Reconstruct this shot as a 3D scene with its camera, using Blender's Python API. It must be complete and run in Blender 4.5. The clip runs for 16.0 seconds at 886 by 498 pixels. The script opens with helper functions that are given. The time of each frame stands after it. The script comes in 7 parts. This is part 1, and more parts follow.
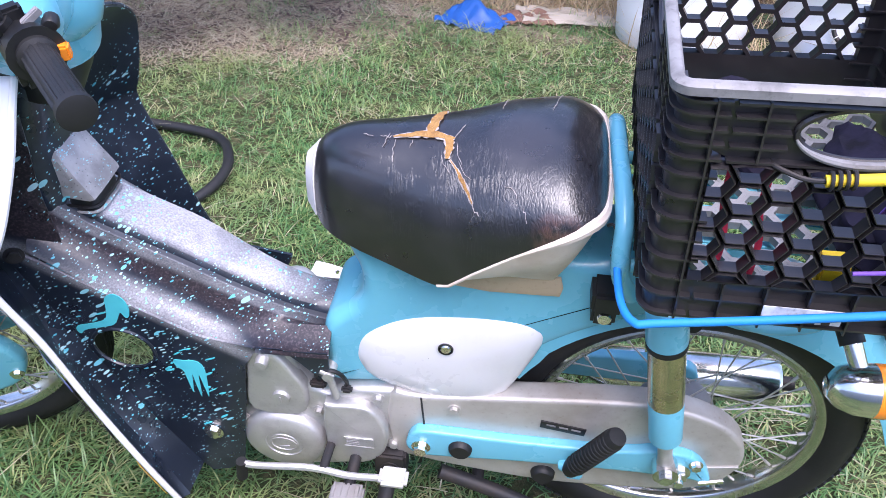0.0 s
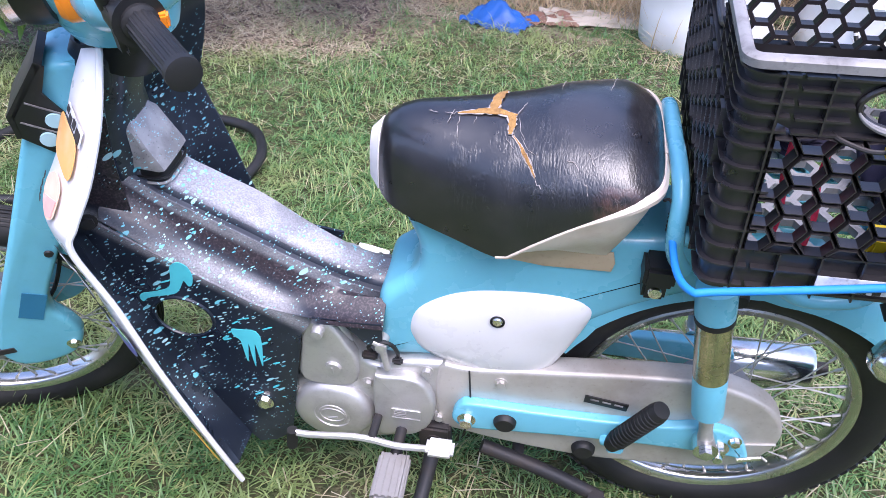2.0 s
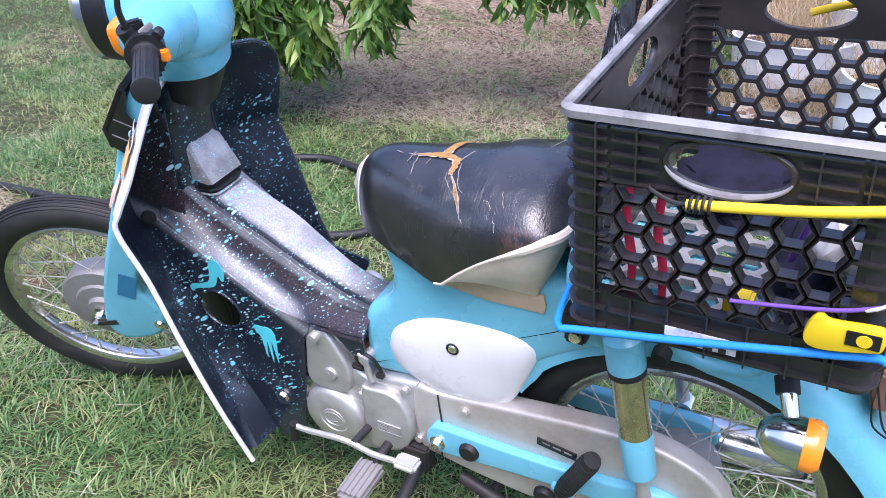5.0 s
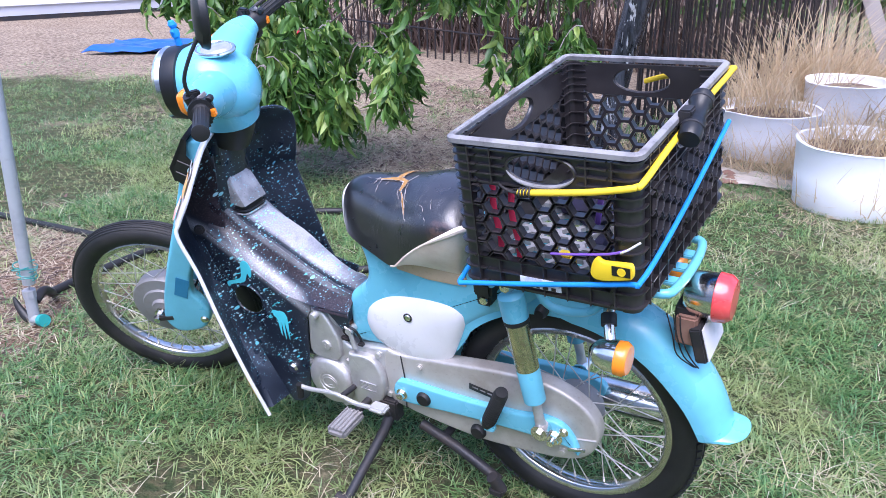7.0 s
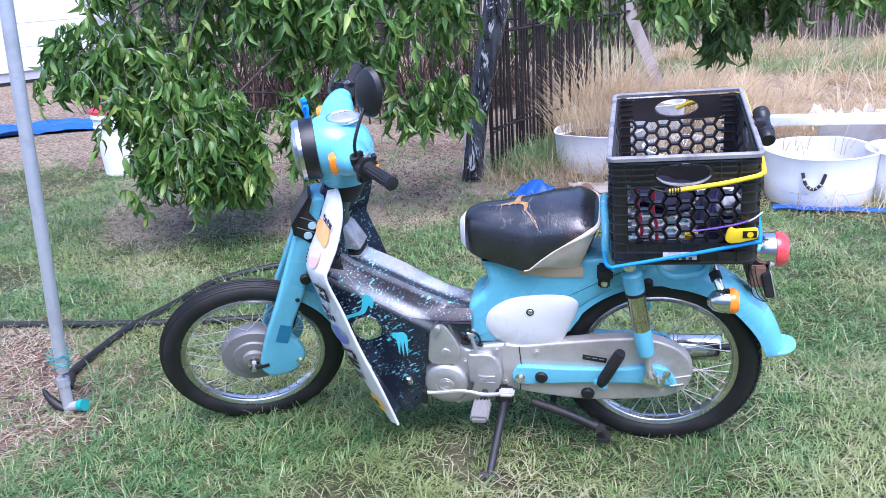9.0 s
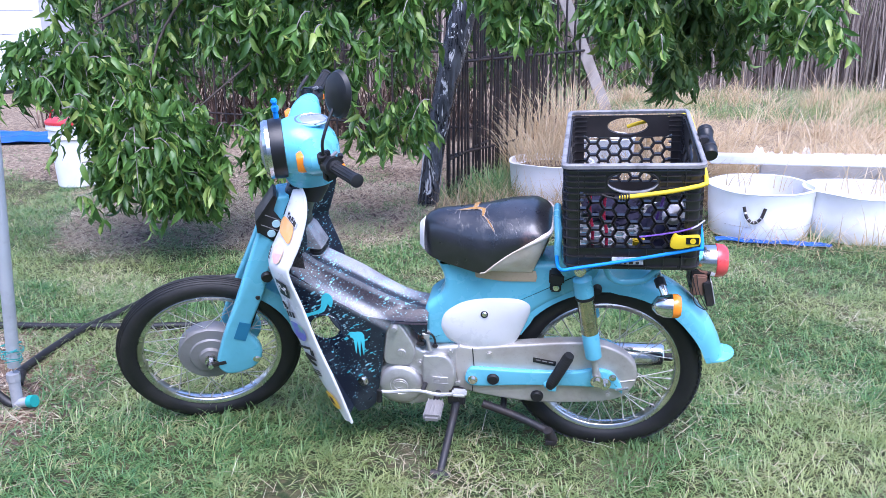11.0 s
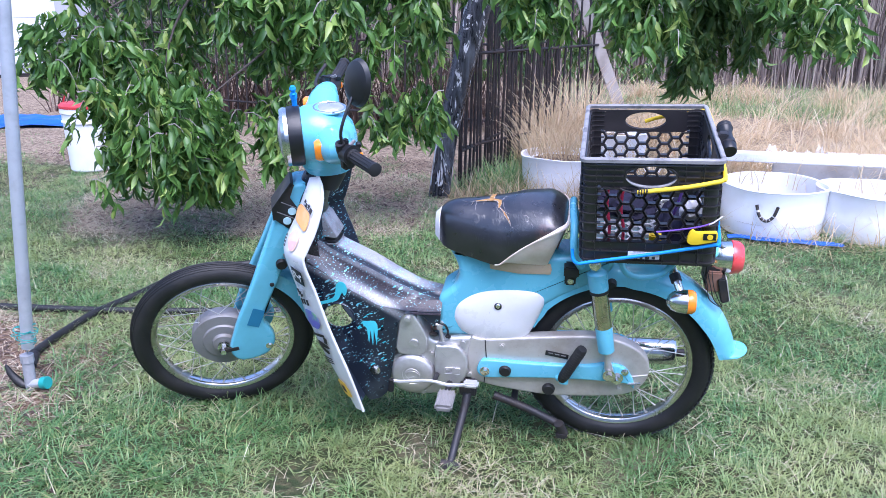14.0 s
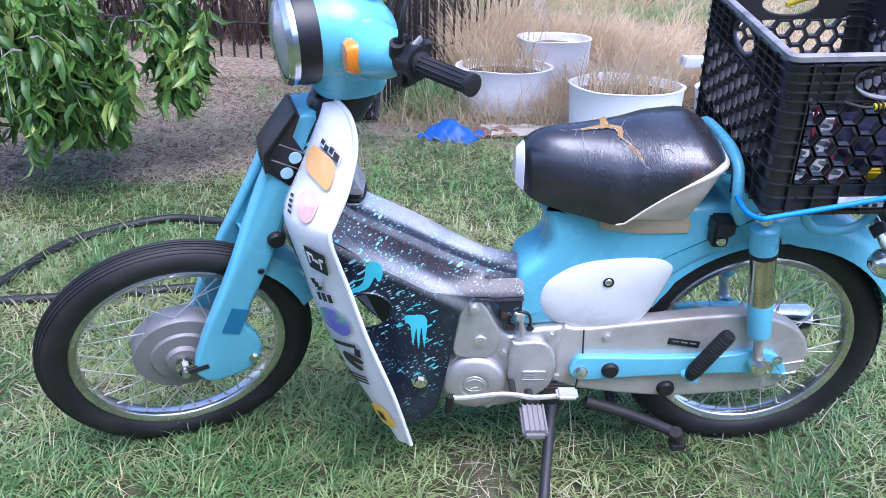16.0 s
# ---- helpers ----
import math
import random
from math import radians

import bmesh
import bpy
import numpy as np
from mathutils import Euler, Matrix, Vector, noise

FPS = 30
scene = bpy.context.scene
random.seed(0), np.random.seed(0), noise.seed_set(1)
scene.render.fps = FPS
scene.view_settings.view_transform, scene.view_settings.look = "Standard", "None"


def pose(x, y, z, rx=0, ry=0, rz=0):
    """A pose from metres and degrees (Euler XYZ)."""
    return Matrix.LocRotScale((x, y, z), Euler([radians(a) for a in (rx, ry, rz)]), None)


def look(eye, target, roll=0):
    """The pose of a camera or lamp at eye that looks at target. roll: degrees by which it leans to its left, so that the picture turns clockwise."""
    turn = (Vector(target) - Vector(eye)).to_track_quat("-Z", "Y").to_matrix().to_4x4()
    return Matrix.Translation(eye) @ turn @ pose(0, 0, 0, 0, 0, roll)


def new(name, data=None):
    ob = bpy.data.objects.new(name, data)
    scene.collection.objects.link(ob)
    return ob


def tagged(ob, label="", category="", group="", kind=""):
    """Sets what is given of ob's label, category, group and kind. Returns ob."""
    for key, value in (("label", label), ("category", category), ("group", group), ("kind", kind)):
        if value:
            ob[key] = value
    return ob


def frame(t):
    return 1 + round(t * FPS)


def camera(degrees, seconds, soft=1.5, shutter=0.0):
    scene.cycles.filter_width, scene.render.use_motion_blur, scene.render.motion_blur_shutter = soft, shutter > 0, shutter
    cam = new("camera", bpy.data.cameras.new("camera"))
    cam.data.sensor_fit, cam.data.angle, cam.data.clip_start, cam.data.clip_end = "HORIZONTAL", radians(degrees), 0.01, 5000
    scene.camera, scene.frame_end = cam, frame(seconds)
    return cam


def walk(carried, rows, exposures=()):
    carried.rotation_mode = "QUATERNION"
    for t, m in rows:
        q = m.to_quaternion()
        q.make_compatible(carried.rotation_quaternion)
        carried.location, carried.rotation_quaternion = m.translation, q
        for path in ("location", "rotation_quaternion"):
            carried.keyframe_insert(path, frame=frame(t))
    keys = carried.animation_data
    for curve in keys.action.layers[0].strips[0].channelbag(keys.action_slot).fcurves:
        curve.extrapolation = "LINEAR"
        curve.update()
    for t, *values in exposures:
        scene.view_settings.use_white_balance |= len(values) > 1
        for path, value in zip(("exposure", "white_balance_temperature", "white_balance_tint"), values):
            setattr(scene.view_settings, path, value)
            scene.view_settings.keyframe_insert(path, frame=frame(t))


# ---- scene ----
cam = camera(56.8, 16.0, soft=0.45)
PATH = [
    (0, (0.339, -0.997, 1.162), (0.144, 0.666, 0.07), 1.8),
    (0.5, (0.331, -0.992, 1.167), (0.134, 0.675, 0.079), 1.7),
    (1, (0.333, -1.005, 1.163), (0.135, 0.663, 0.077), 1.5),
    (1.5, (0.314, -1.041, 1.147), (0.104, 0.624, 0.06), 1.5),
    (2, (0.282, -1.063, 1.148), (0.072, 0.606, 0.067), 2.7),
    (2.5, (0.221, -1.05, 1.18), (0.233, 0.685, 0.185), 2.5),
    (3, (0.207, -1.071, 1.164), (0.369, 0.667, 0.187), 3.4),
    (3.5, (0.225, -1.067, 1.163), (0.478, 0.66, 0.187), 2.7),
    (4, (0.32, -1.056, 1.15), (0.58, 0.665, 0.165), 2.3),
    (4.5, (0.574, -1.003, 1.139), (0.283, 0.721, 0.169), 3.5),
    (5, (0.709, -1.093, 1.156), (-0.105, 0.491, 0.247), 0.7),
    (5.2, (0.785, -1.154, 1.153), (-0.099, 0.401, 0.258), 0.7),
    (7.3, (1.123, -1.517, 1.243), (0.184, 0.102, 0.538), -0.6),
    (7.5, (1.041, -1.560, 1.228), (0.158, 0.097, 0.541), -0.3),
    (8, (0.869, -1.882, 1.230), (0.143, -0.142, 0.564), -1.5),
    (8.5, (0.687, -2.087, 1.308), (0.18, -0.275, 0.631), -2.0),
    (9, (0.461, -2.185, 1.338), (0.058, -0.335, 0.693), -3.4),
    (9.2, (0.436, -2.227, 1.335), (0.066, -0.367, 0.7), -2.8),
    (11.3, (0.456, -2.296, 1.272), (0.179, -0.396, 0.713), -0.0),
    (11.5, (0.452, -2.294, 1.272), (0.167, -0.395, 0.713), 0.6),
    (12, (0.437, -2.293, 1.294), (0.133, -0.396, 0.738), 0.9),
    (12.5, (0.435, -2.304, 1.275), (0.131, -0.407, 0.72), 1.2),
    (13, (0.431, -2.307, 1.275), (0.128, -0.415, 0.702), 1.2),
    (13.5, (0.43, -2.304, 1.273), (0.128, -0.415, 0.692), 0.8),
    (14, (0.432, -2.302, 1.271), (0.131, -0.412, 0.69), 0.8),
    (14.5, (0.449, -2.231, 1.259), (0.146, -0.344, 0.669), 0.7),
    (15, (0.396, -2.104, 1.221), (0.087, -0.239, 0.568), 1.3),
    (15.5, (0.153, -1.894, 1.16), (0.002, -0.032, 0.448), 2.0),
    (16, (-0.1, -1.584, 1.106), (-0.06, 0.266, 0.347), 0.9),
]
walk(cam, [(t, look(eye, target, roll)) for t, eye, target, roll in PATH], [(0, 1.47, 5950, 23), (1.5, 1.47, 5950, 23), (4, 1.47, 6000, 23), (5.2, 1.47, 5900, 23), (8.5, 1.44, 5450, 22), (14.5, 1.44, 5350, 22), (16, 1.38, 5300, 22)])

# ---- light ----
world = bpy.data.worlds.new("sky")
scene.world = world
world.use_nodes = True
wn = world.node_tree
sky = wn.nodes.new("ShaderNodeTexSky")
sky.sky_type, sky.sun_disc = "NISHITA", False
sky.sun_elevation, sky.sun_rotation = radians(62), radians(155)
sky.air_density, sky.dust_density, sky.ozone_density = 1.0, 2.0, 1.0
wn.links.new(sky.outputs[0], wn.nodes["Background"].inputs[0])
wn.nodes["Background"].inputs[1].default_value = 0.15
sun = new("sun", bpy.data.lights.new("sun", "SUN"))
sun.data.energy, sun.data.angle, sun.data.color = 1.9, radians(50), (1.0, 0.95, 0.90)
sun.matrix_world = look((1.6, -3.4, 7.1), (0, 0, 0))

# the moped leans on its side stand; the fork is turned to the left
LEAN_M = pose(0, 0, 0, 9.04)
AXIS_AT = Vector((-0.5465, 0, 0.239))
AXIS = Vector((0.446, 0, 0.895)).normalized()
STEER = Matrix.Translation(AXIS_AT) @ Matrix.Rotation(radians(22.5), 4, AXIS) @ Matrix.Translation(-AXIS_AT)
rng = np.random.default_rng(4)


# ---- materials ----
class Nodes:
    def __init__(self, name):
        self.m = bpy.data.materials.new(name)
        self.m.use_nodes = True
        self.t = self.m.node_tree
        self.b = self.t.nodes["Principled BSDF"]
        self.co = self.t.nodes.new("ShaderNodeTexCoord").outputs["Object"]

    def put(self, socket, value):
        if hasattr(value, "is_linked"):
            self.t.links.new(value, socket)
        elif isinstance(value, (tuple, list)) and len(value) == 3 and socket.type == "RGBA":
            socket.default_value = (*value, 1)
        else:
            socket.default_value = value

    def noise(self, scale, detail=4.0, rough=0.55, vec=None, dist=0.0):
        n = self.t.nodes.new("ShaderNodeTexNoise")
        self.put(n.inputs["Vector"], vec or self.co)
        n.inputs["Scale"].default_value, n.inputs["Detail"].default_value = scale, detail
        n.inputs["Roughness"].default_value, n.inputs["Distortion"].default_value = rough, dist
        return n.outputs["Fac"]

    def voronoi(self, scale, vec=None, feature="F1"):
        n = self.t.nodes.new("ShaderNodeTexVoronoi")
        n.feature = feature
        self.put(n.inputs["Vector"], vec or self.co)
        n.inputs["Scale"].default_value = scale
        return n.outputs["Distance"], n.outputs["Color"] if feature != "DISTANCE_TO_EDGE" else None

    def ramp(self, fac, lo, hi, a=0.0, b=1.0):
        n = self.t.nodes.new("ShaderNodeMapRange")
        n.interpolation_type = "SMOOTHSTEP"
        for k, v in zip(("Value", "From Min", "From Max", "To Min", "To Max"), (fac, lo, hi, a, b)):
            self.put(n.inputs[k], v)
        return n.outputs[0]

    def math(self, op, a, b=0.0):
        n = self.t.nodes.new("ShaderNodeMath")
        n.operation = op
        self.put(n.inputs[0], a)
        self.put(n.inputs[1], b)
        return n.outputs[0]

    def mix(self, fac, a, b):
        n = self.t.nodes.new("ShaderNodeMix")
        n.data_type = "RGBA"
        self.put(n.inputs["Factor"], fac)
        self.put(n.inputs[6], a)
        self.put(n.inputs[7], b)
        return n.outputs[2]

    def map(self, scale=(1, 1, 1), rot=(0, 0, 0)):
        n = self.t.nodes.new("ShaderNodeMapping")
        self.put(n.inputs["Vector"], self.co)
        n.inputs["Scale"].default_value = scale
        n.inputs["Rotation"].default_value = [radians(a) for a in rot]
        return n.outputs[0]

    def turned(self, scale, angle):
        """Turned about y first, then scaled, so that marks run along a slant."""
        v = self.map((1, 1, 1), (0, angle, 0))
        n = self.t.nodes.new("ShaderNodeMapping")
        self.put(n.inputs["Vector"], v)
        n.inputs["Scale"].default_value = scale
        return n.outputs[0]

    def xyz(self):
        n = self.t.nodes.new("ShaderNodeSeparateXYZ")
        self.put(n.inputs[0], self.co)
        return n.outputs

    def bump(self, height, strength=0.3, distance=0.002):
        n = self.t.nodes.new("ShaderNodeBump")
        n.inputs["Strength"].default_value, n.inputs["Distance"].default_value = strength, distance
        self.put(n.inputs["Height"], height)
        self.t.links.new(n.outputs[0], self.b.inputs["Normal"])

    def done(self, color, rough=0.5, metal=0.0, coat=0.0, spec=0.5):
        self.put(self.b.inputs["Base Color"], color)
        self.put(self.b.inputs["Roughness"], rough)
        self.put(self.b.inputs["Metallic"], metal)
        self.b.inputs["Coat Weight"].default_value = coat
        self.b.inputs["Specular IOR Level"].default_value = spec
        return self.m


def surface(name, a, b, rough=0.5, metal=0.0, coat=0.0, big=6.0, fine=90.0, wear=0.5, bump=0.15, depth=0.001, spec=0.5, rough2=None):
    """A worn surface: colour a, stained towards b at a large and a fine scale."""
    k = Nodes(name)
    large, small = k.noise(big, 5), k.noise(fine, 3)
    f = k.math("MULTIPLY", k.ramp(large, 0.42, 0.72), wear)
    f = k.math("ADD", f, k.math("MULTIPLY", k.ramp(small, 0.55, 0.8), wear * 0.5))
    k.bump(small, bump, depth)
    r = k.ramp(large, 0.3, 0.7, rough, rough2 if rough2 is not None else min(1.0, rough + 0.15))
    return k.done(k.mix(f, a, b), r, metal, coat, spec)


BLUE = surface("sky_blue_paint", (0.155, 0.50, 0.64), (0.12, 0.40, 0.50), 0.22, coat=0.3, big=9, wear=0.5, bump=0.04)
WHITE = surface("white_gloss_paint", (0.78, 0.76, 0.77), (0.64, 0.62, 0.60), 0.25, coat=0.3, big=8, fine=140, wear=0.35, bump=0.03)
CREAM = surface("cream_vinyl", (0.80, 0.68, 0.58), (0.62, 0.47, 0.36), 0.5, big=14, fine=160, wear=0.6, bump=0.1)
ALU = surface("cast_aluminium", (0.62, 0.61, 0.60), (0.36, 0.34, 0.32), 0.42, 0.75, big=14, fine=240, wear=0.6, bump=0.12, rough2=0.6)
CASE = surface("grey_metal_paint", (0.56, 0.53, 0.495), (0.36, 0.31, 0.26), 0.38, 0.45, big=9, fine=160, wear=0.75, bump=0.05)
CHROME = surface("chrome", (0.80, 0.79, 0.77), (0.35, 0.30, 0.24), 0.10, 1.0, big=30, fine=300, wear=0.35, bump=0.03, rough2=0.25)
BRASSY = surface("tarnished_chrome", (0.62, 0.57, 0.46), (0.30, 0.26, 0.18), 0.16, 1.0, big=18, fine=200, wear=0.6, bump=0.05)
HUB = surface("dull_hub_metal", (0.27, 0.26, 0.26), (0.22, 0.20, 0.18), 0.55, 0.4, big=16, fine=120, wear=0.6, bump=0.1)
RIM = surface("aluminium_rim", (0.70, 0.68, 0.65), (0.36, 0.31, 0.25), 0.17, 1.0, big=12, fine=150, wear=0.7, bump=0.05)
SPOKE = surface("rusty_spoke_steel", (0.66, 0.64, 0.60), (0.26, 0.19, 0.13), 0.40, 0.7, big=20, fine=200, wear=0.5)
STEEL = surface("dark_steel", (0.038, 0.038, 0.042), (0.085, 0.062, 0.048), 0.5, 0.5, big=14, fine=150, wear=0.6)
RUBBER = surface("black_rubber", (0.009, 0.009, 0.010), (0.026, 0.024, 0.023), 0.5, big=10, fine=130, wear=0.5, bump=0.2)
TYRE = surface("tyre_rubber", (0.010, 0.010, 0.011), (0.034, 0.031, 0.028), 0.5, big=9, fine=90, wear=0.55, bump=0.25)
PLASTIC = surface("black_crate_plastic", (0.022, 0.019, 0.020), (0.052, 0.044, 0.043), 0.27, big=12, fine=140, wear=0.45, bump=0.15, spec=0.75)
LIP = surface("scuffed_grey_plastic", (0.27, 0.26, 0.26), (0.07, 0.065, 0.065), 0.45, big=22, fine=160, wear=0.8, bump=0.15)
BLACK = surface("black_paint", (0.010, 0.010, 0.011), (0.028, 0.028, 0.028), 0.35, big=10, fine=120, wear=0.3, bump=0.05)
AMBER = surface("amber_lens", (0.95, 0.27, 0.015), (0.80, 0.20, 0.01), 0.15, coat=0.5, wear=0.2, bump=0.05)
RED = surface("red_lens", (0.66, 0.025, 0.03), (0.72, 0.13, 0.13), 0.15, coat=0.5, wear=0.6, bump=0.05)
CLEAR = surface("clear_lens", (0.36, 0.37, 0.38), (0.26, 0.26, 0.26), 0.08, 0.3, coat=0.6, big=40, fine=200, wear=0.4)
CORD_BLUE = surface("blue_elastic_cord", (0.02, 0.27, 0.78), (0.02, 0.2, 0.6), 0.55, fine=500, wear=0.4, bump=0.4)
CORD_YELLOW = surface("yellow_elastic_cord", (0.90, 0.62, 0.02), (0.7, 0.45, 0.02), 0.55, fine=500, wear=0.4, bump=0.4)
CORD_RED = surface("pink_red_strap", (0.78, 0.04, 0.10), (0.55, 0.03, 0.07), 0.6, fine=400, wear=0.4, bump=0.3)
PURPLE = surface("purple_cord", (0.18, 0.08, 0.42), (0.12, 0.05, 0.3), 0.6, fine=400, wear=0.4, bump=0.3)
YELLOW = surface("yellow_plastic", (0.88, 0.62, 0.01), (0.70, 0.48, 0.02), 0.4, wear=0.4)
LABEL = surface("scuffed_white_label", (0.72, 0.72, 0.74), (0.30, 0.30, 0.32), 0.6, big=40, fine=160, wear=0.8)
# Grey stands for sky sheen on black floor plastic, put into the colour.
CRATEFLOOR = surface("sheen_grey_crate_floor", (0.24, 0.24, 0.25), (0.11, 0.11, 0.115), 0.32, big=22, fine=160, wear=0.7, bump=0.15)
BAGNAVY = surface("navy_bag_cloth", (0.014, 0.013, 0.030), (0.006, 0.006, 0.009), 0.75, big=30, fine=260, wear=0.8, bump=0.3, spec=0.2)
FOAM = surface("yellow_seat_foam", (0.36, 0.20, 0.065), (0.20, 0.10, 0.035), 0.95, big=60, fine=260, wear=0.7, bump=0.7, depth=0.003)
TANCARD = surface("tan_vinyl_strip", (0.52, 0.40, 0.27), (0.36, 0.25, 0.16), 0.6, big=20, fine=160, wear=0.7, bump=0.2)
CRACK = surface("pale_vinyl_crack", (0.40, 0.36, 0.34), (0.16, 0.13, 0.12), 0.85, big=60, fine=260, wear=0.6, bump=0.5)
TURQ = surface("turquoise_paint_drip", (0.10, 0.62, 0.70), (0.06, 0.48, 0.58), 0.3, big=40, wear=0.4, bump=0.1)
GALV = surface("galvanised_steel", (0.52, 0.54, 0.58), (0.34, 0.35, 0.37), 0.5, 0.55, big=9, fine=70, wear=0.6)
PVC = surface("grey_pipe_plastic", (0.33, 0.34, 0.36), (0.20, 0.20, 0.20), 0.55, big=12, wear=0.6)
TUBWHITE = surface("white_tub_plastic", (0.93, 0.93, 0.96), (0.70, 0.66, 0.63), 0.5, big=2.2, fine=24, wear=0.45, bump=0.1)
TARP = surface("blue_tarpaulin", (0.014, 0.095, 0.38), (0.015, 0.06, 0.22), 0.4, big=5, fine=60, wear=0.5, bump=0.3)
PALE = surface("pale_sheet", (0.62, 0.60, 0.60), (0.42, 0.38, 0.34), 0.7, big=8, fine=40, wear=0.6)
TANSHEET = surface("dusty_tan_sheet", (0.46, 0.40, 0.33), (0.30, 0.27, 0.20), 0.8, big=10, fine=50, wear=0.8)
RUSTY = surface("brown_sheet", (0.20, 0.10, 0.07), (0.30, 0.20, 0.14), 0.8, big=10, fine=60, wear=0.6)
TEAL = surface("green_tape", (0.02, 0.28, 0.26), (0.02, 0.18, 0.17), 0.5, wear=0.5)
IRON = surface("black_iron_bar", (0.020, 0.018, 0.020), (0.09, 0.06, 0.045), 0.6, 0.4, big=6, fine=80, wear=0.6)
BARK = surface("bark", (0.075, 0.060, 0.052), (0.17, 0.14, 0.12), 0.95, big=7, fine=60, wear=0.8, bump=0.8, depth=0.008)
TWIG = surface("grey_twig", (0.30, 0.27, 0.25), (0.16, 0.13, 0.11), 0.9, big=8, fine=80, wear=0.7)
WALLW = surface("white_wall_paint", (0.78, 0.79, 0.84), (0.62, 0.62, 0.66), 0.7, big=1.0, fine=20, wear=0.4)
WALLG = surface("grey_wall", (0.50, 0.50, 0.54), (0.40, 0.40, 0.43), 0.8, big=0.8, fine=12, wear=0.5)
BUCKET = surface("white_bucket_plastic", (0.80, 0.80, 0.82), (0.62, 0.58, 0.54), 0.4, big=6, fine=60, wear=0.4)
LID = surface("red_lid_plastic", (0.50, 0.035, 0.045), (0.38, 0.03, 0.04), 0.45, wear=0.4)
BOARD = surface("weathered_board", (0.36, 0.33, 0.31), (0.22, 0.19, 0.17), 0.9, big=5, fine=60, wear=0.7, bump=0.5)
ORANGE = surface("orange_sticker", (0.80, 0.40, 0.12), (0.72, 0.50, 0.28), 0.5, big=20, wear=0.6)
PINK = surface("pink_sticker", (0.80, 0.52, 0.38), (0.80, 0.62, 0.48), 0.5, big=30, wear=0.8)
CORALRED = surface("faded_red_sticker", (0.80, 0.40, 0.36), (0.80, 0.56, 0.45), 0.5, big=40, wear=0.6)
TIPYELLOW = surface("yellow_sticker", (0.80, 0.50, 0.06), (0.45, 0.27, 0.05), 0.5, big=60, wear=0.8)
VIOLET = surface("violet_green_sticker", (0.16, 0.14, 0.50), (0.25, 0.50, 0.25), 0.4, big=25, wear=0.9)


def wrap():
    """Black plastic film with torn white flakes."""
    k = Nodes("torn_plastic_wrap")
    crease = k.noise(1, 6, 0.65, k.map((16, 16, 5)), 1.2)
    flake = k.ramp(k.noise(1, 5, 0.7, k.map((13, 13, 4.5)), 1.5), 0.57, 0.60)
    col = k.mix(k.ramp(crease, 0.4, 0.7), (0.014, 0.015, 0.022), (0.10, 0.11, 0.14))
    k.bump(crease, 0.9, 0.02)
    return k.done(k.mix(flake, col, (0.60, 0.61, 0.65)), k.ramp(crease, 0.3, 0.7, 0.2, 0.5))


WRAP = wrap()


def spatter(k, base, amount=1.0):
    """Thrown turquoise and white paint: long dashes and dots over a base colour."""
    cover = k.noise(7, 3)
    for scale, size, rot, power in ((110, 0.38, 38, 0.54), (230, 0.40, 25, 0.50), (400, 0.40, 45, 0.46), (60, 0.30, 34, 0.57)):
        dist, col = k.voronoi(1.0, k.turned((scale * 0.34, scale * 0.8, scale * 1.15), rot))
        n = k.t.nodes.new("ShaderNodeSeparateColor")
        k.put(n.inputs[0], col)
        keep = k.math("MULTIPLY", k.ramp(n.outputs[0], (0.90 if scale > 300 else 0.80) - 0.26 * amount, 1.02), k.ramp(cover, power - 0.16, power + 0.10))
        dots = k.ramp(k.math("SUBTRACT", k.math("MULTIPLY", keep, size), dist), -0.015, 0.015)
        base = k.mix(dots, base, k.mix(n.outputs[1], (0.12, 0.56, 0.68), (0.52, 0.76, 0.80)))
    return base


def splatter(name, airbrush):
    """Black paint with airbrushed grey bands, a painted edge highlight and turquoise spatter."""
    k = Nodes(name)
    x, y, z = k.xyz()
    base = k.mix(k.ramp(k.noise(14, 6), 0.45, 0.75), (0.011, 0.016, 0.028), (0.034, 0.044, 0.066))
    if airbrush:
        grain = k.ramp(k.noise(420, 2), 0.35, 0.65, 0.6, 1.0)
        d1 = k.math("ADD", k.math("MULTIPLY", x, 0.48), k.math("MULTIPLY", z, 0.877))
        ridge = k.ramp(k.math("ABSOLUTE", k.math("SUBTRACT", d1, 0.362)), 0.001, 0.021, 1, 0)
        # The thin line at y -0.05 is a step-edge highlight put into the colour.
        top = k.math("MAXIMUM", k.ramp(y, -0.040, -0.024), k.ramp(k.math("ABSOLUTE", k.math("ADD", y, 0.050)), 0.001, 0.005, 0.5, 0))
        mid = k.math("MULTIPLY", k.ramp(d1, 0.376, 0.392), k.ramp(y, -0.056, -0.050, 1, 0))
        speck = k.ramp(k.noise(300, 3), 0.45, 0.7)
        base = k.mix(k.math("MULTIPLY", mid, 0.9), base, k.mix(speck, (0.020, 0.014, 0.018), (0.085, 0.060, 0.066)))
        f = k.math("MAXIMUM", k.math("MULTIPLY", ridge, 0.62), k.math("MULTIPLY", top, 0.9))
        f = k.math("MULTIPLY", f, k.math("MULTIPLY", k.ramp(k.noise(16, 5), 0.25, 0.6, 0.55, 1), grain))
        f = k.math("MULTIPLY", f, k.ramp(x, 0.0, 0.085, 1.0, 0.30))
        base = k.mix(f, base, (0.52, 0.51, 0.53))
    base = spatter(k, base, 1.0 if airbrush else 0.55)
    k.bump(k.noise(160, 3), 0.15, 0.0008)
    return k.done(base, k.ramp(k.noise(12), 0.3, 0.7, 0.26, 0.42), 0, 0.10, 0.55)


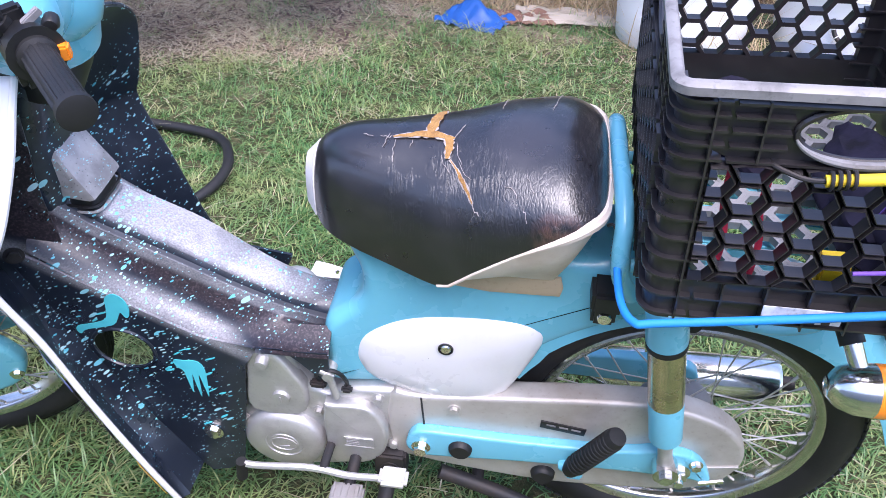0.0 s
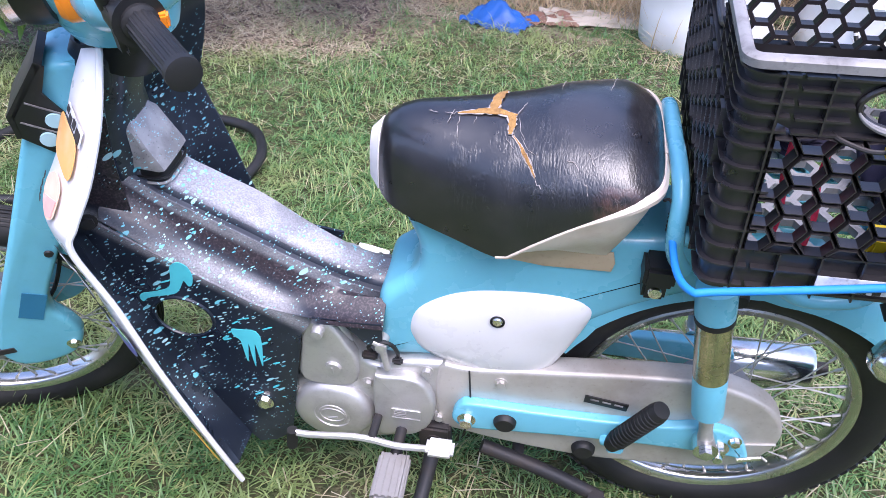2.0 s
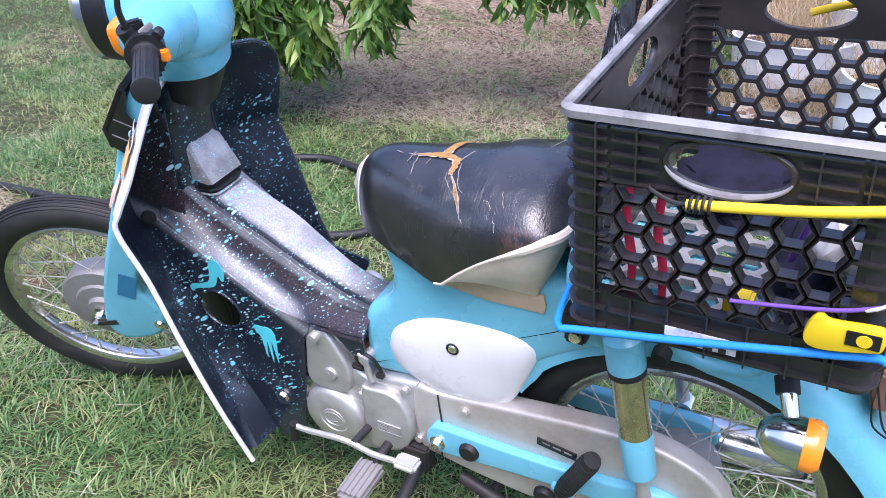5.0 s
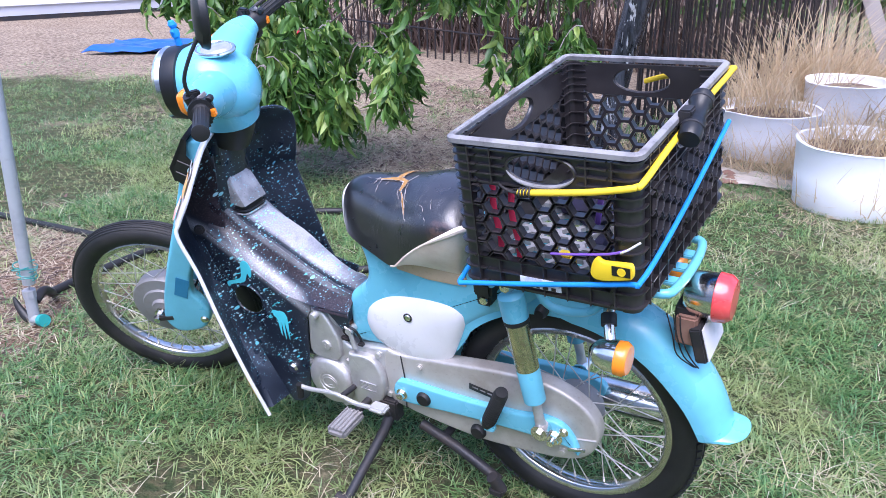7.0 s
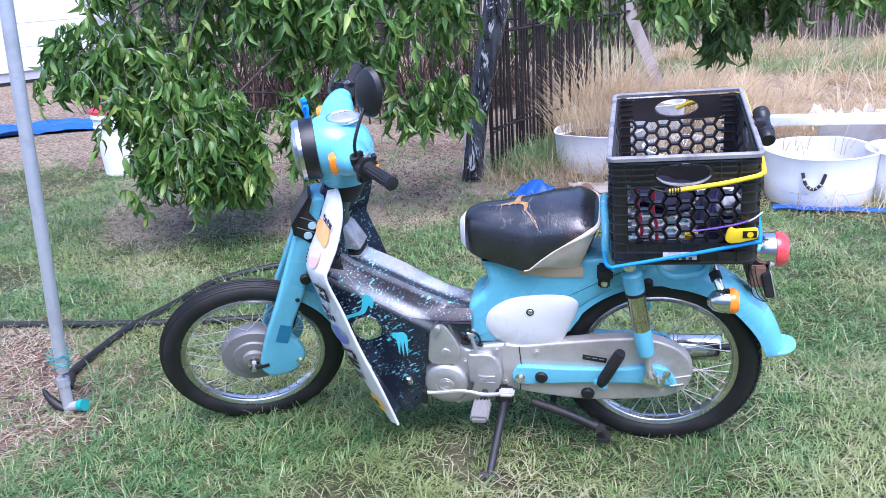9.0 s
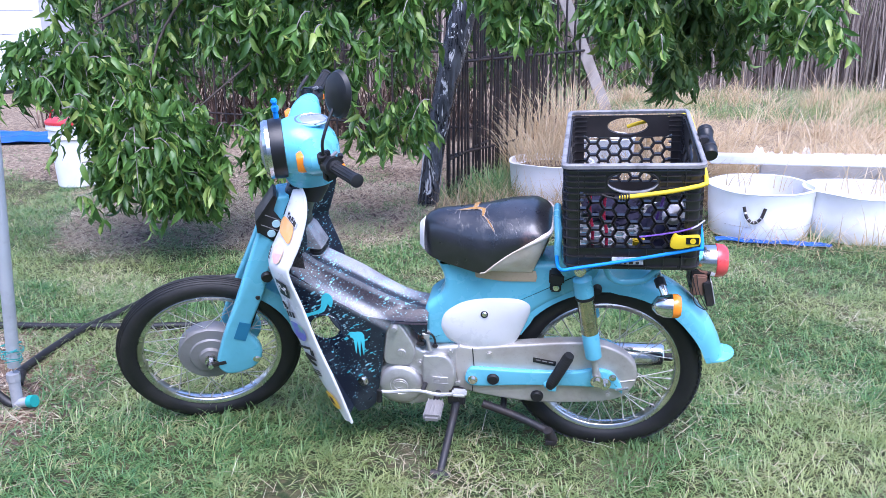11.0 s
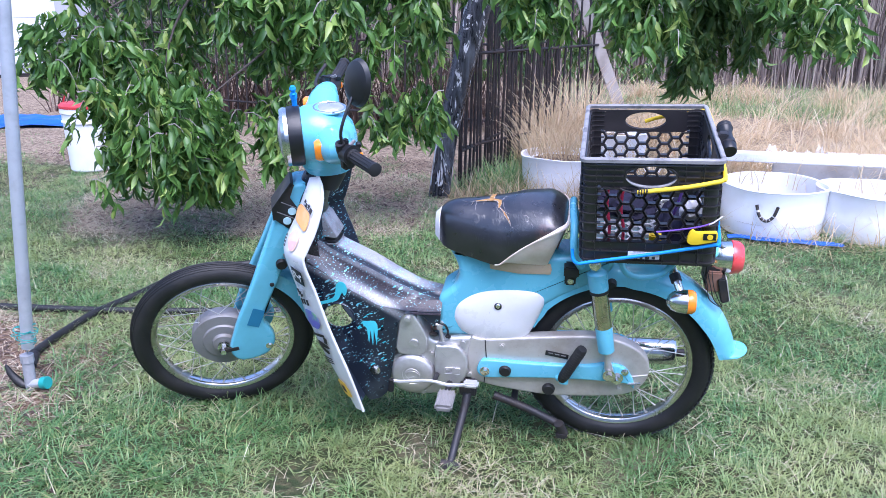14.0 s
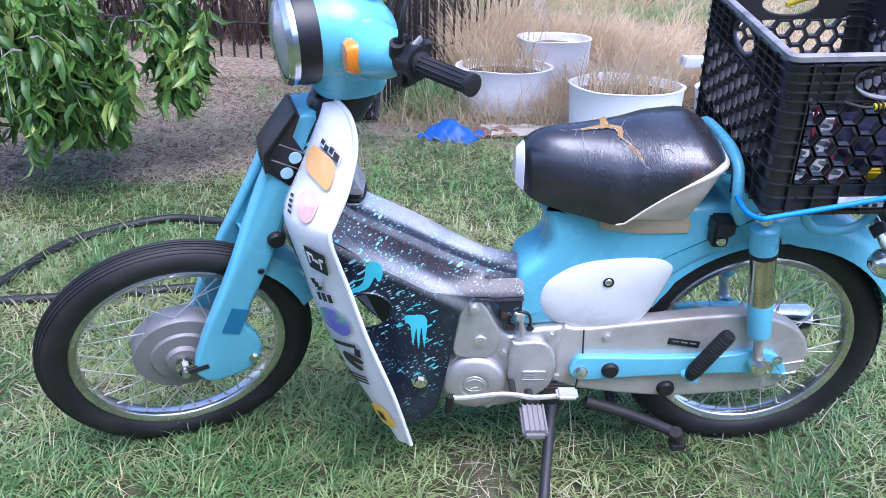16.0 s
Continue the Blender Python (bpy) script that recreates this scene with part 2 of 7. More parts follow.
def hood_paint():
    """Pale grey sprayed paint with black and turquoise specks."""
    k = Nodes("pale_grey_sprayed_paint")
    base = k.mix(k.ramp(k.noise(24, 5), 0.35, 0.7), (0.22, 0.215, 0.22), (0.40, 0.39, 0.40))
    dist, col = k.voronoi(190)
    base = k.mix(k.ramp(dist, 0.10, 0.16, 0.8, 0), base, (0.02, 0.02, 0.025))
    k.bump(k.noise(200, 3), 0.15, 0.0008)
    return k.done(spatter(k, base, 1.2), 0.4, 0, 0.05, 0.4)


SPLAT = splatter("spattered_black_paint", False)
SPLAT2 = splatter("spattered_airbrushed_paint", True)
HOODGREY = hood_paint()


def vinyl():
    """Black seat vinyl: smooth and glossy at the sides, a web of wrinkles round a worn patch on top."""
    k = Nodes("cracked_black_vinyl")
    x, y, z = k.xyz()
    px, py = k.math("MULTIPLY", k.math("SUBTRACT", x, 0.328), 21), k.math("MULTIPLY", k.math("ADD", y, 0.025), 18)
    d = k.math("SQRT", k.math("ADD", k.math("MULTIPLY", px, px), k.math("MULTIPLY", py, py)))
    up = k.ramp(z, 0.700, 0.728)
    rear = k.math("MULTIPLY", k.math("MULTIPLY", k.ramp(d, 0.70, 1.10), k.ramp(x, 0.225, 0.275)), up)
    rear = k.math("MULTIPLY", rear, k.ramp(k.noise(22, 3), 0.32, 0.52, 0.35, 1))
    web, _ = k.voronoi(1, k.map((260, 105, 90), (0, 0, 28)), "DISTANCE_TO_EDGE")
    crease = k.noise(1, 5, 0.65, k.map((190, 70, 80), (0, 0, -35)), 1.2)
    front = k.math("MULTIPLY", k.math("MULTIPLY", k.ramp(x, 0.15, 0.19), k.ramp(x, 0.30, 0.36, 1, 0)), k.ramp(k.noise(34, 3), 0.44, 0.60))
    front = k.math("MULTIPLY", front, k.math("MULTIPLY", k.ramp(z, 0.655, 0.69), k.ramp(y, 0.0, 0.04, 1, 0.2)))
    split = k.noise(1, 4, 0.6, k.map((190, 16, 16), (0, 0, 6)), 0.6)
    lines = k.ramp(k.math("ABSOLUTE", k.math("SUBTRACT", split, 0.5)), 0.0, 0.05, 0, 1)
    h = k.math("MULTIPLY", k.noise(300, 3), 0.04)
    h = k.math("ADD", h, k.math("MULTIPLY", k.math("MULTIPLY", k.ramp(web, 0.0, 0.20), rear), 0.16))
    h = k.math("ADD", h, k.math("MULTIPLY", k.math("MULTIPLY", crease, rear), 0.55))
    h = k.math("ADD", h, k.math("MULTIPLY", k.math("MULTIPLY", lines, front), 0.30))
    k.bump(h, 0.45, 0.0018)
    thin = k.math("MULTIPLY", k.ramp(web, 0.0, 0.030, 1, 0), k.math("MULTIPLY", rear, k.ramp(k.noise(40, 3), 0.54, 0.66)))
    fine = k.math("MULTIPLY", k.ramp(k.math("ABSOLUTE", k.math("SUBTRACT", crease, 0.5)), 0.0, 0.012, 1, 0), k.math("MULTIPLY", k.math("MAXIMUM", rear, k.math("MULTIPLY", front, up)), k.ramp(k.noise(31, 3), 0.50, 0.64)))
    col = k.mix(k.ramp(k.noise(18, 4), 0.4, 0.7), (0.010, 0.009, 0.011), (0.020, 0.018, 0.020))
    col = k.mix(k.math("MULTIPLY", k.ramp(d, 0.6, 1.0, 1, 0), 0.6), col, (0.040, 0.036, 0.040))
    scuff = k.math("MULTIPLY", k.math("MULTIPLY", k.ramp(x, 0.34, 0.365), k.ramp(x, 0.385, 0.41, 1, 0)), k.math("MULTIPLY", k.ramp(y, -0.112, -0.120), k.ramp(k.noise(70, 3), 0.35, 0.6)))
    col = k.mix(k.math("MULTIPLY", scuff, 0.7), col, (0.10, 0.05, 0.04))
    col = k.mix(k.math("MULTIPLY", k.math("MAXIMUM", thin, fine), 0.36), col, (0.46, 0.43, 0.42))
    return k.done(col, k.ramp(k.noise(30, 4), 0.3, 0.7, 0.27, 0.36), 0, 0.30, 1.0)


VINYL = vinyl()


def leafy(name, a, b, c, rough=0.5, trans=0.25, patch=0.0, dry=None):
    """Leaves and blades that differ from one to the next, and from patch to patch."""
    k = Nodes(name)
    r = k.t.nodes.new("ShaderNodeNewGeometry").outputs["Random Per Island"]
    col = k.mix(k.ramp(r, 0.0, 0.6), a, b)
    col = k.mix(k.ramp(r, 0.70, 1.0), col, c)
    if patch:
        col = k.mix(k.math("MULTIPLY", k.ramp(k.noise(1.2, 3), 0.44, 0.66), patch), col, c)
        col = k.mix(k.math("MULTIPLY", k.ramp(k.noise(2.1, 3), 0.54, 0.70), 0.6), col, a)
    if dry:
        f = k.math("MULTIPLY", k.ramp(k.noise(6.5, 4), 0.50, 0.68), k.ramp(k.math("FRACT", k.math("MULTIPLY", r, 7.3)), 0.35, 0.75))
        col = k.mix(f, col, dry)
    col = k.mix(k.math("MULTIPLY", k.noise(40, 2), 0.4), col, tuple(v * 0.6 for v in b))
    k.done(col, rough)
    out = k.t.nodes["Material Output"]
    tl, mx = k.t.nodes.new("ShaderNodeBsdfTranslucent"), k.t.nodes.new("ShaderNodeMixShader")
    k.put(tl.inputs[0], col)
    mx.inputs[0].default_value = trans
    k.t.links.new(k.b.outputs[0], mx.inputs[1])
    k.t.links.new(tl.outputs[0], mx.inputs[2])
    k.t.links.new(mx.outputs[0], out.inputs[0])
    return k.m


GRASS = leafy("grass_blades", (0.050, 0.175, 0.054), (0.185, 0.332, 0.112), (0.46, 0.48, 0.20), 0.36, 0.35, 0.75, (0.50, 0.46, 0.24))
DRYGRASS = leafy("dry_grass_blades", (0.64, 0.57, 0.40), (0.54, 0.46, 0.31), (0.76, 0.72, 0.56), 0.7, 0.3)
LITTER = leafy("straw_litter", (0.66, 0.54, 0.39), (0.34, 0.24, 0.17), (0.82, 0.72, 0.55), 0.8, 0.25)
STRAW = leafy("tall_straw", (0.74, 0.59, 0.38), (0.64, 0.49, 0.30), (0.84, 0.73, 0.55), 0.7, 0.5)
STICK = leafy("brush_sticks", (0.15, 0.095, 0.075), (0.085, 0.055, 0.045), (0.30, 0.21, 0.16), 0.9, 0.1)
# Paler sticks for the far fence, its lit gaps put into the colour.
LITSTICK = leafy("lit_far_brush_sticks", (0.42, 0.35, 0.30), (0.17, 0.13, 0.12), (0.72, 0.62, 0.53), 0.9, 0.15)
LEAF = leafy("tree_leaves", (0.034, 0.095, 0.020), (0.125, 0.25, 0.048), (0.33, 0.42, 0.10), 0.40, 0.26)
DARKLEAF = leafy("dark_foliage", (0.055, 0.12, 0.028), (0.09, 0.17, 0.040), (0.20, 0.26, 0.06), 0.5, 0.2)


def ground_material():
    k = Nodes("lawn_and_dirt")
    x, y, z = k.xyz()
    n1, n2, n3 = k.noise(2.2, 5), k.noise(28, 5), k.noise(140, 4)
    green = k.mix(k.ramp(n2, 0.35, 0.7), (0.036, 0.053, 0.020), (0.112, 0.100, 0.052))
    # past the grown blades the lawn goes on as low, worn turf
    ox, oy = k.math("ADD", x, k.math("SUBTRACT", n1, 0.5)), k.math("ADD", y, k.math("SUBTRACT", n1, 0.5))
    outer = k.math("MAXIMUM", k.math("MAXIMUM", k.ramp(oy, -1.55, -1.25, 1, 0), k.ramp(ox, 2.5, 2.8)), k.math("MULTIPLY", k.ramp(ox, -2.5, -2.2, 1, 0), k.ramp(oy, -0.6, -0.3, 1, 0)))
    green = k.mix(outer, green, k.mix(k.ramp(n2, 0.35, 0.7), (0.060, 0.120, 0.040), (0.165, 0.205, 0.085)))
    dry = k.mix(k.ramp(n3, 0.35, 0.7), (0.42, 0.34, 0.23), (0.62, 0.52, 0.37))
    soil = k.mix(k.ramp(n2, 0.3, 0.7), (0.095, 0.066, 0.048), (0.37, 0.285, 0.205))
    edge = k.math("SUBTRACT", y, k.math("ADD", k.math("MULTIPLY", x, 0.30), 2.36))
    edge = k.math("ADD", edge, k.math("MULTIPLY", k.math("SUBTRACT", n1, 0.5), 1.0))
    edge = k.math("SUBTRACT", edge, k.ramp(x, -3.3, -2.3, 2.3, 0))
    bare = k.ramp(edge, -0.15, 0.25)
    far = k.ramp(x, 3.2, 4.5, 1, 0.4)
    col = k.mix(k.math("MULTIPLY", k.ramp(n1, 0.56, 0.74), 0.30), green, dry)
    col = k.mix(k.math("MULTIPLY", bare, far), col, k.mix(k.math("MULTIPLY", k.ramp(n3, 0.45, 0.7), k.ramp(n1, 0.4, 0.65, 0.25, 0.8)), soil, dry))
    dx, dy = k.math("ADD", x, 1.9), k.math("ADD", y, 0.1)
    spot = k.math("SQRT", k.math("ADD", k.math("MULTIPLY", dx, dx), k.math("MULTIPLY", dy, dy)))
    spot = k.math("ADD", spot, k.math("MULTIPLY", k.math("SUBTRACT", n1, 0.5), 0.6))
    col = k.mix(k.ramp(spot, 0.60, 0.85, 1, 0), col, k.mix(k.ramp(n3, 0.4, 0.6), (0.095, 0.058, 0.038), (0.26, 0.175, 0.115)))
    k.bump(k.math("ADD", n2, k.math("MULTIPLY", n3, 0.5)), 0.9, 0.03)
    return k.done(col, 0.95, spec=0.2)


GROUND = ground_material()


# ---- mesh tools ----
def part(name, bm, mats, parent=None, label="", m=None, sharp=40):
    """Links a bmesh as one mesh object, under a thing or a part."""
    mats = mats if isinstance(mats, (list, tuple)) else [mats]
    bmesh.ops.recalc_face_normals(bm, faces=bm.faces)
    for f in bm.faces:
        f.smooth = True
    for e in bm.edges:
        if len(e.link_faces) == 2 and e.calc_face_angle(0) > radians(sharp):
            e.smooth = False
    me = bpy.data.meshes.new(name)
    bm.to_mesh(me)
    bm.free()
    for k in mats:
        me.materials.append(k)
    ob = new(name, me)
    if parent is not None:
        ob.parent = parent
    if m is not None:
        ob.matrix_basis = m
    if label:
        ob["label"] = label
    return ob


def twin(name, ob, m, parent=None):
    """Another object on the same mesh."""
    o = new(name, ob.data)
    o.parent = parent if parent is not None else ob.parent
    o.matrix_basis = m
    if "label" in ob:
        o["label"] = ob["label"]
    return o


def joined(*bms):
    out = bms[0]
    for b in bms[1:]:
        me = bpy.data.meshes.new("tmp")
        b.to_mesh(me)
        out.from_mesh(me)
        bpy.data.meshes.remove(me)
        b.free()
    return out


def smooth_line(pts, n=8, closed=False):
    """A smooth curve through points."""
    p = [Vector(q) for q in pts]
    out, c = [], len(p)
    for i in range(c if closed else c - 1):
        a, b = (p[(i - 1) % c], p[(i + 2) % c]) if closed else (p[max(i - 1, 0)], p[min(i + 2, c - 1)])
        q, r = p[i], p[(i + 1) % c]
        for j in range(n):
            t = j / n
            out.append(0.5 * (2 * q + (r - a) * t + (2 * a - 5 * q + 4 * r - b) * t * t + (3 * q - a - 3 * r + b) * t ** 3))
    if not closed:
        out.append(p[-1])
    return out


def tube(pts, r, n=10, closed=False, flat=1.0):
    """A round bar along points; r: one radius or one for each point."""
    pts = [Vector(p) for p in pts]
    c = len(pts)
    rad = [float(v) for v in r] if isinstance(r, (list, tuple)) else [r] * c
    bm = bmesh.new()
    rings, side = [], None
    for i, p in enumerate(pts):
        a, b = (pts[(i - 1) % c], pts[(i + 1) % c]) if closed else (pts[max(i - 1, 0)], pts[min(i + 1, c - 1)])
        d = (b - a).normalized()
        if side is None:
            side = d.orthogonal().normalized()
        side = (side - d * side.dot(d)).normalized()
        up = d.cross(side)
        rings.append([bm.verts.new(p + rad[i] * (math.cos(k) * side + flat * math.sin(k) * up)) for k in [2 * math.pi * j / n for j in range(n)]])
    for i in range(c if closed else c - 1):
        s, t = rings[i], rings[(i + 1) % c]
        for j in range(n):
            bm.faces.new((s[j], s[(j + 1) % n], t[(j + 1) % n], t[j]))
    if not closed:
        bm.faces.new(rings[0][::-1])
        bm.faces.new(rings[-1])
    return bm


def lathe(profile, n=32, m=Matrix(), closed=False):
    """Profile of (radius, along) turned about the local y axis."""
    bm = bmesh.new()
    rings = []
    for r, h in profile:
        if r < 1e-6:
            rings.append([bm.verts.new(m @ Vector((0, h, 0)))])
        else:
            rings.append([bm.verts.new(m @ Vector((r * math.cos(a), h, r * math.sin(a)))) for a in [2 * math.pi * j / n for j in range(n)]])
    loops = list(zip(rings, rings[1:])) + ([(rings[-1], rings[0])] if closed else [])
    for s, t in loops:
        for j in range(n):
            q = [s[j % len(s)], s[(j + 1) % len(s)], t[(j + 1) % len(t)], t[j % len(t)]]
            q = list(dict.fromkeys(q))
            if len(q) > 2:
                bm.faces.new(q)
    return bm


def prism(outline, y0, y1, bevel=0.004, seg=2):
    """A plate with an outline of (x, z), from y0 to y1, with rounded edges."""
    bm = bmesh.new()
    lo = [bm.verts.new((x, y0, z)) for x, z in outline]
    hi = [bm.verts.new((x, y1, z)) for x, z in outline]
    f0, f1 = bm.faces.new(lo), bm.faces.new(hi[::-1])
    c = len(outline)
    for i in range(c):
        bm.faces.new((lo[i], hi[i], hi[(i + 1) % c], lo[(i + 1) % c]))
    bmesh.ops.recalc_face_normals(bm, faces=bm.faces)
    if bevel:
        edges = list(f0.edges) + list(f1.edges)
        bmesh.ops.bevel(bm, geom=edges, offset=bevel, segments=seg, affect="EDGES", profile=0.6)
    return bm


def curve2(pts, n=6):
    return [(p.x, p.y) for p in smooth_line([(x, z, 0) for x, z in pts], n, True)]


def block(x0, x1, y0, y1, z0, z1, bevel=0.003, m=Matrix()):
    bm = bmesh.new()
    bmesh.ops.create_cube(bm, size=1)
    for v in bm.verts:
        v.co = ((x0 + x1) / 2 + v.co.x * (x1 - x0), (y0 + y1) / 2 + v.co.y * (y1 - y0), (z0 + z1) / 2 + v.co.z * (z1 - z0))
    if bevel:
        bmesh.ops.bevel(bm, geom=list(bm.edges), offset=bevel, segments=2, affect="EDGES")
    bm.transform(m)
    return bm


def loft(rings, caps=True):
    bm = bmesh.new()
    vs = [[bm.verts.new(p) for p in ring] for ring in rings]
    n = len(rings[0])
    for s, t in zip(vs, vs[1:]):
        for j in range(n):
            bm.faces.new((s[j], s[(j + 1) % n], t[(j + 1) % n], t[j]))
    if caps:
        bm.faces.new(vs[0][::-1])
        bm.faces.new(vs[-1])
    return bm


def ring(centre, a, b, u=(0, 1, 0), v=(0, 0, 1), n=28, power=2.0):
    c, u, v = Vector(centre), Vector(u), Vector(v)
    out = []
    for j in range(n):
        t = 2 * math.pi * j / n
        ct, st = math.cos(t), math.sin(t)
        out.append(c + u * (a * math.copysign(abs(ct) ** (2 / power), ct)) + v * (b * math.copysign(abs(st) ** (2 / power), st)))
    return out


def sheet(rows, thick, back=0):
    """A skin over a grid of points, with thickness; the second side takes material `back`."""
    bm = bmesh.new()
    nr, nc = len(rows), len(rows[0])
    P = [[Vector(p) for p in r] for r in rows]
    N = [[None] * nc for _ in range(nr)]
    for i in range(nr):
        for j in range(nc):
            du = P[min(i + 1, nr - 1)][j] - P[max(i - 1, 0)][j]
            dv = P[i][min(j + 1, nc - 1)] - P[i][max(j - 1, 0)]
            N[i][j] = du.cross(dv).normalized()
    a = [[bm.verts.new(P[i][j]) for j in range(nc)] for i in range(nr)]
    b = [[bm.verts.new(P[i][j] + N[i][j] * thick) for j in range(nc)] for i in range(nr)]
    for i in range(nr - 1):
        for j in range(nc - 1):
            bm.faces.new((a[i][j], a[i][j + 1], a[i + 1][j + 1], a[i + 1][j]))
            bm.faces.new((b[i][j], b[i + 1][j], b[i + 1][j + 1], b[i][j + 1])).material_index = back
    rim = [(i, 0) for i in range(nr)] + [(nr - 1, j) for j in range(1, nc)] + [(i, nc - 1) for i in range(nr - 2, -1, -1)] + [(0, j) for j in range(nc - 2, 0, -1)]
    for (i, j), (k, l) in zip(rim, rim[1:] + rim[:1]):
        bm.faces.new((a[i][j], b[i][j], b[k][l], a[k][l])).material_index = back
    return bm


def dome(outline, y0, bulge, rings=6, power=2.2):
    """A shell that swells from an outline of (x, z) at y0 to y0 - bulge."""
    bm = bmesh.new()
    cx, cz = sum(p[0] for p in outline) / len(outline), sum(p[1] for p in outline) / len(outline)
    last = None
    for i in range(rings):
        s = math.cos(0.5 * math.pi * i / rings)
        y = y0 - bulge * (1 - s ** power) ** (1 / power)
        row = [bm.verts.new((cx + (x - cx) * s, y, cz + (z - cz) * s)) for x, z in outline]
        if last:
            for j in range(len(row)):
                k = (j + 1) % len(row)
                bm.faces.new((last[j], last[k], row[k], row[j]))
        last = row
    tip = bm.verts.new((cx, y0 - bulge, cz))
    for j in range(len(last)):
        bm.faces.new((last[j], last[(j + 1) % len(last)], tip))
    return bm


def holed(outline, hole, y0, y1, n=72):
    """A plate with an outline of (x, z) about a hole of (x, z, radius_x, radius_z), from y0 to y1."""
    hx, hz, ra, rb = hole
    bm = bmesh.new()
    vs = []
    for k in range(n):
        a = 2 * math.pi * k / n
        d = (math.cos(a), math.sin(a))
        best = 9.0
        for (x0, z0), (x1, z1) in zip(outline, outline[1:] + outline[:1]):
            ex, ez = x1 - x0, z1 - z0
            det = d[0] * -ez + ex * d[1]
            if abs(det) < 1e-12:
                continue
            s = ((x0 - hx) * -ez + ex * (z0 - hz)) / det
            t = (d[0] * (z0 - hz) - d[1] * (x0 - hx)) / det
            if s > 0 and -1e-6 <= t <= 1 + 1e-6:
                best = min(best, s)
        vs.append([bm.verts.new(p) for p in ((hx + ra * d[0], y0, hz + rb * d[1]), (hx + best * d[0], y0, hz + best * d[1]), (hx + best * d[0], y1, hz + best * d[1]), (hx + ra * d[0], y1, hz + rb * d[1]))])
    for s, t in zip(vs, vs[1:] + vs[:1]):
        for j in range(4):
            bm.faces.new((s[j], t[j], t[(j + 1) % 4], s[(j + 1) % 4]))
    return bm


def rod(a, b, r, n=12, r2=None):
    return tube([a, b], [r, r if r2 is None else r2], n)


def bolt(at, r=0.008, out=0.006, way=(0, -1, 0)):
    """A hexagon bolt head with a washer."""
    a, d = Vector(at), Vector(way)
    return joined(tube([a, a + d * 0.0015], r * 1.45, 14), tube([a + d * 0.0015, a + d * out], r, 6))


def thing(name, label, category, group="", m=None):
    ob = new(name)
    ob.empty_display_size = 0.05
    if m is not None:
        ob.matrix_basis = m
    return tagged(ob, label, category, group)


# ---- moped ----
moped = thing("moped", "sky-blue step-through moped leaning on its side stand on the lawn", "moped", m=LEAN_M)


def wheel(name, m, hub_r, hub_w, label, blocks=True):
    """Spoked wheel about the local y axis: rim, tyre, hub and spokes."""
    rim = part(name, lathe([(0.199, -0.011), (0.199, 0.011), (0.203, 0.016), (0.214, 0.0195), (0.217, 0.0175), (0.214, 0.015), (0.206, 0.011), (0.206, -0.011), (0.214, -0.015), (0.217, -0.0175), (0.214, -0.0195), (0.203, -0.016)], 72, closed=True), RIM, moped, label, m)
    prof = []
    for k in range(15):
        a = radians(-152 + 304 * k / 14)
        groove = 0.0016 if k in (5, 7, 9) else 0.0
        prof.append((0.2430 + (0.0320 - groove) * math.cos(a), 0.0300 * math.sin(a)))
    part("tyre", lathe(prof, 96), TYRE, rim, "worn black ribbed tyre")
    knobs = bmesh.new()
    if not blocks:
        for y, r in ((-0.019, 0.2672), (-0.0135, 0.2712), (-0.0075, 0.2742), (0, 0.2752), (0.0075, 0.2742), (0.0135, 0.2712), (0.019, 0.2672)):
            knobs = joined(knobs, tube(ring((0, y, 0), r, r, (1, 0, 0), (0, 0, 1), 72), 0.0019, 6, True))
    for i in range(84 if blocks else 0):
        for s in (-1, 1):
            a = 2 * math.pi * (i + 0.25 * s) / 84
            t = Matrix.Rotation(-a, 4, "Y") @ pose(0.2698, s * 0.0165, 0, 0, 0, s * 36)
            knobs = joined(knobs, block(-0.0025, 0.0025, -0.0065, 0.0065, -0.0072, 0.0072, 0, t))
    part("tread", knobs, TYRE, rim, "raised rubber tread")
    part("hub", lathe([(0.0, -hub_w), (hub_r * 0.32, -hub_w), (hub_r * 0.36, -hub_w * 0.78), (hub_r * 0.62, -hub_w * 0.74), (hub_r * 0.66, -hub_w * 0.62), (hub_r * 0.96, -hub_w * 0.55), (hub_r, -hub_w * 0.4), (hub_r, hub_w * 0.4), (hub_r * 0.9, hub_w * 0.7), (0, hub_w * 0.8)], 48), HUB, rim, "dull cast aluminium brake hub")
    one = None
    for i in range(36):
        a0 = 2 * math.pi * i / 36
        s = 1 if i % 2 else -1
        lead = (1 if (i // 2) % 2 else -1) * radians(38)
        turn = Matrix.Rotation(a0, 4, "Y")
        key = (s, lead > 0)
        if one is None:
            one = {}
        if key not in one:
            a = Vector((hub_r * 0.93 * math.cos(lead), s * hub_w * 0.42, hub_r * 0.93 * math.sin(lead)))
            b = Vector((0.197, s * 0.003, 0))
            bm = joined(rod(a, b, 0.0013, 6), rod(b + (a - b).normalized() * 0.012, b, 0.0026, 6))
            one[key] = part("spoke", bm, SPOKE, rim, m=turn)
        else:
            twin("spoke", one[key], turn, rim)
    return rim


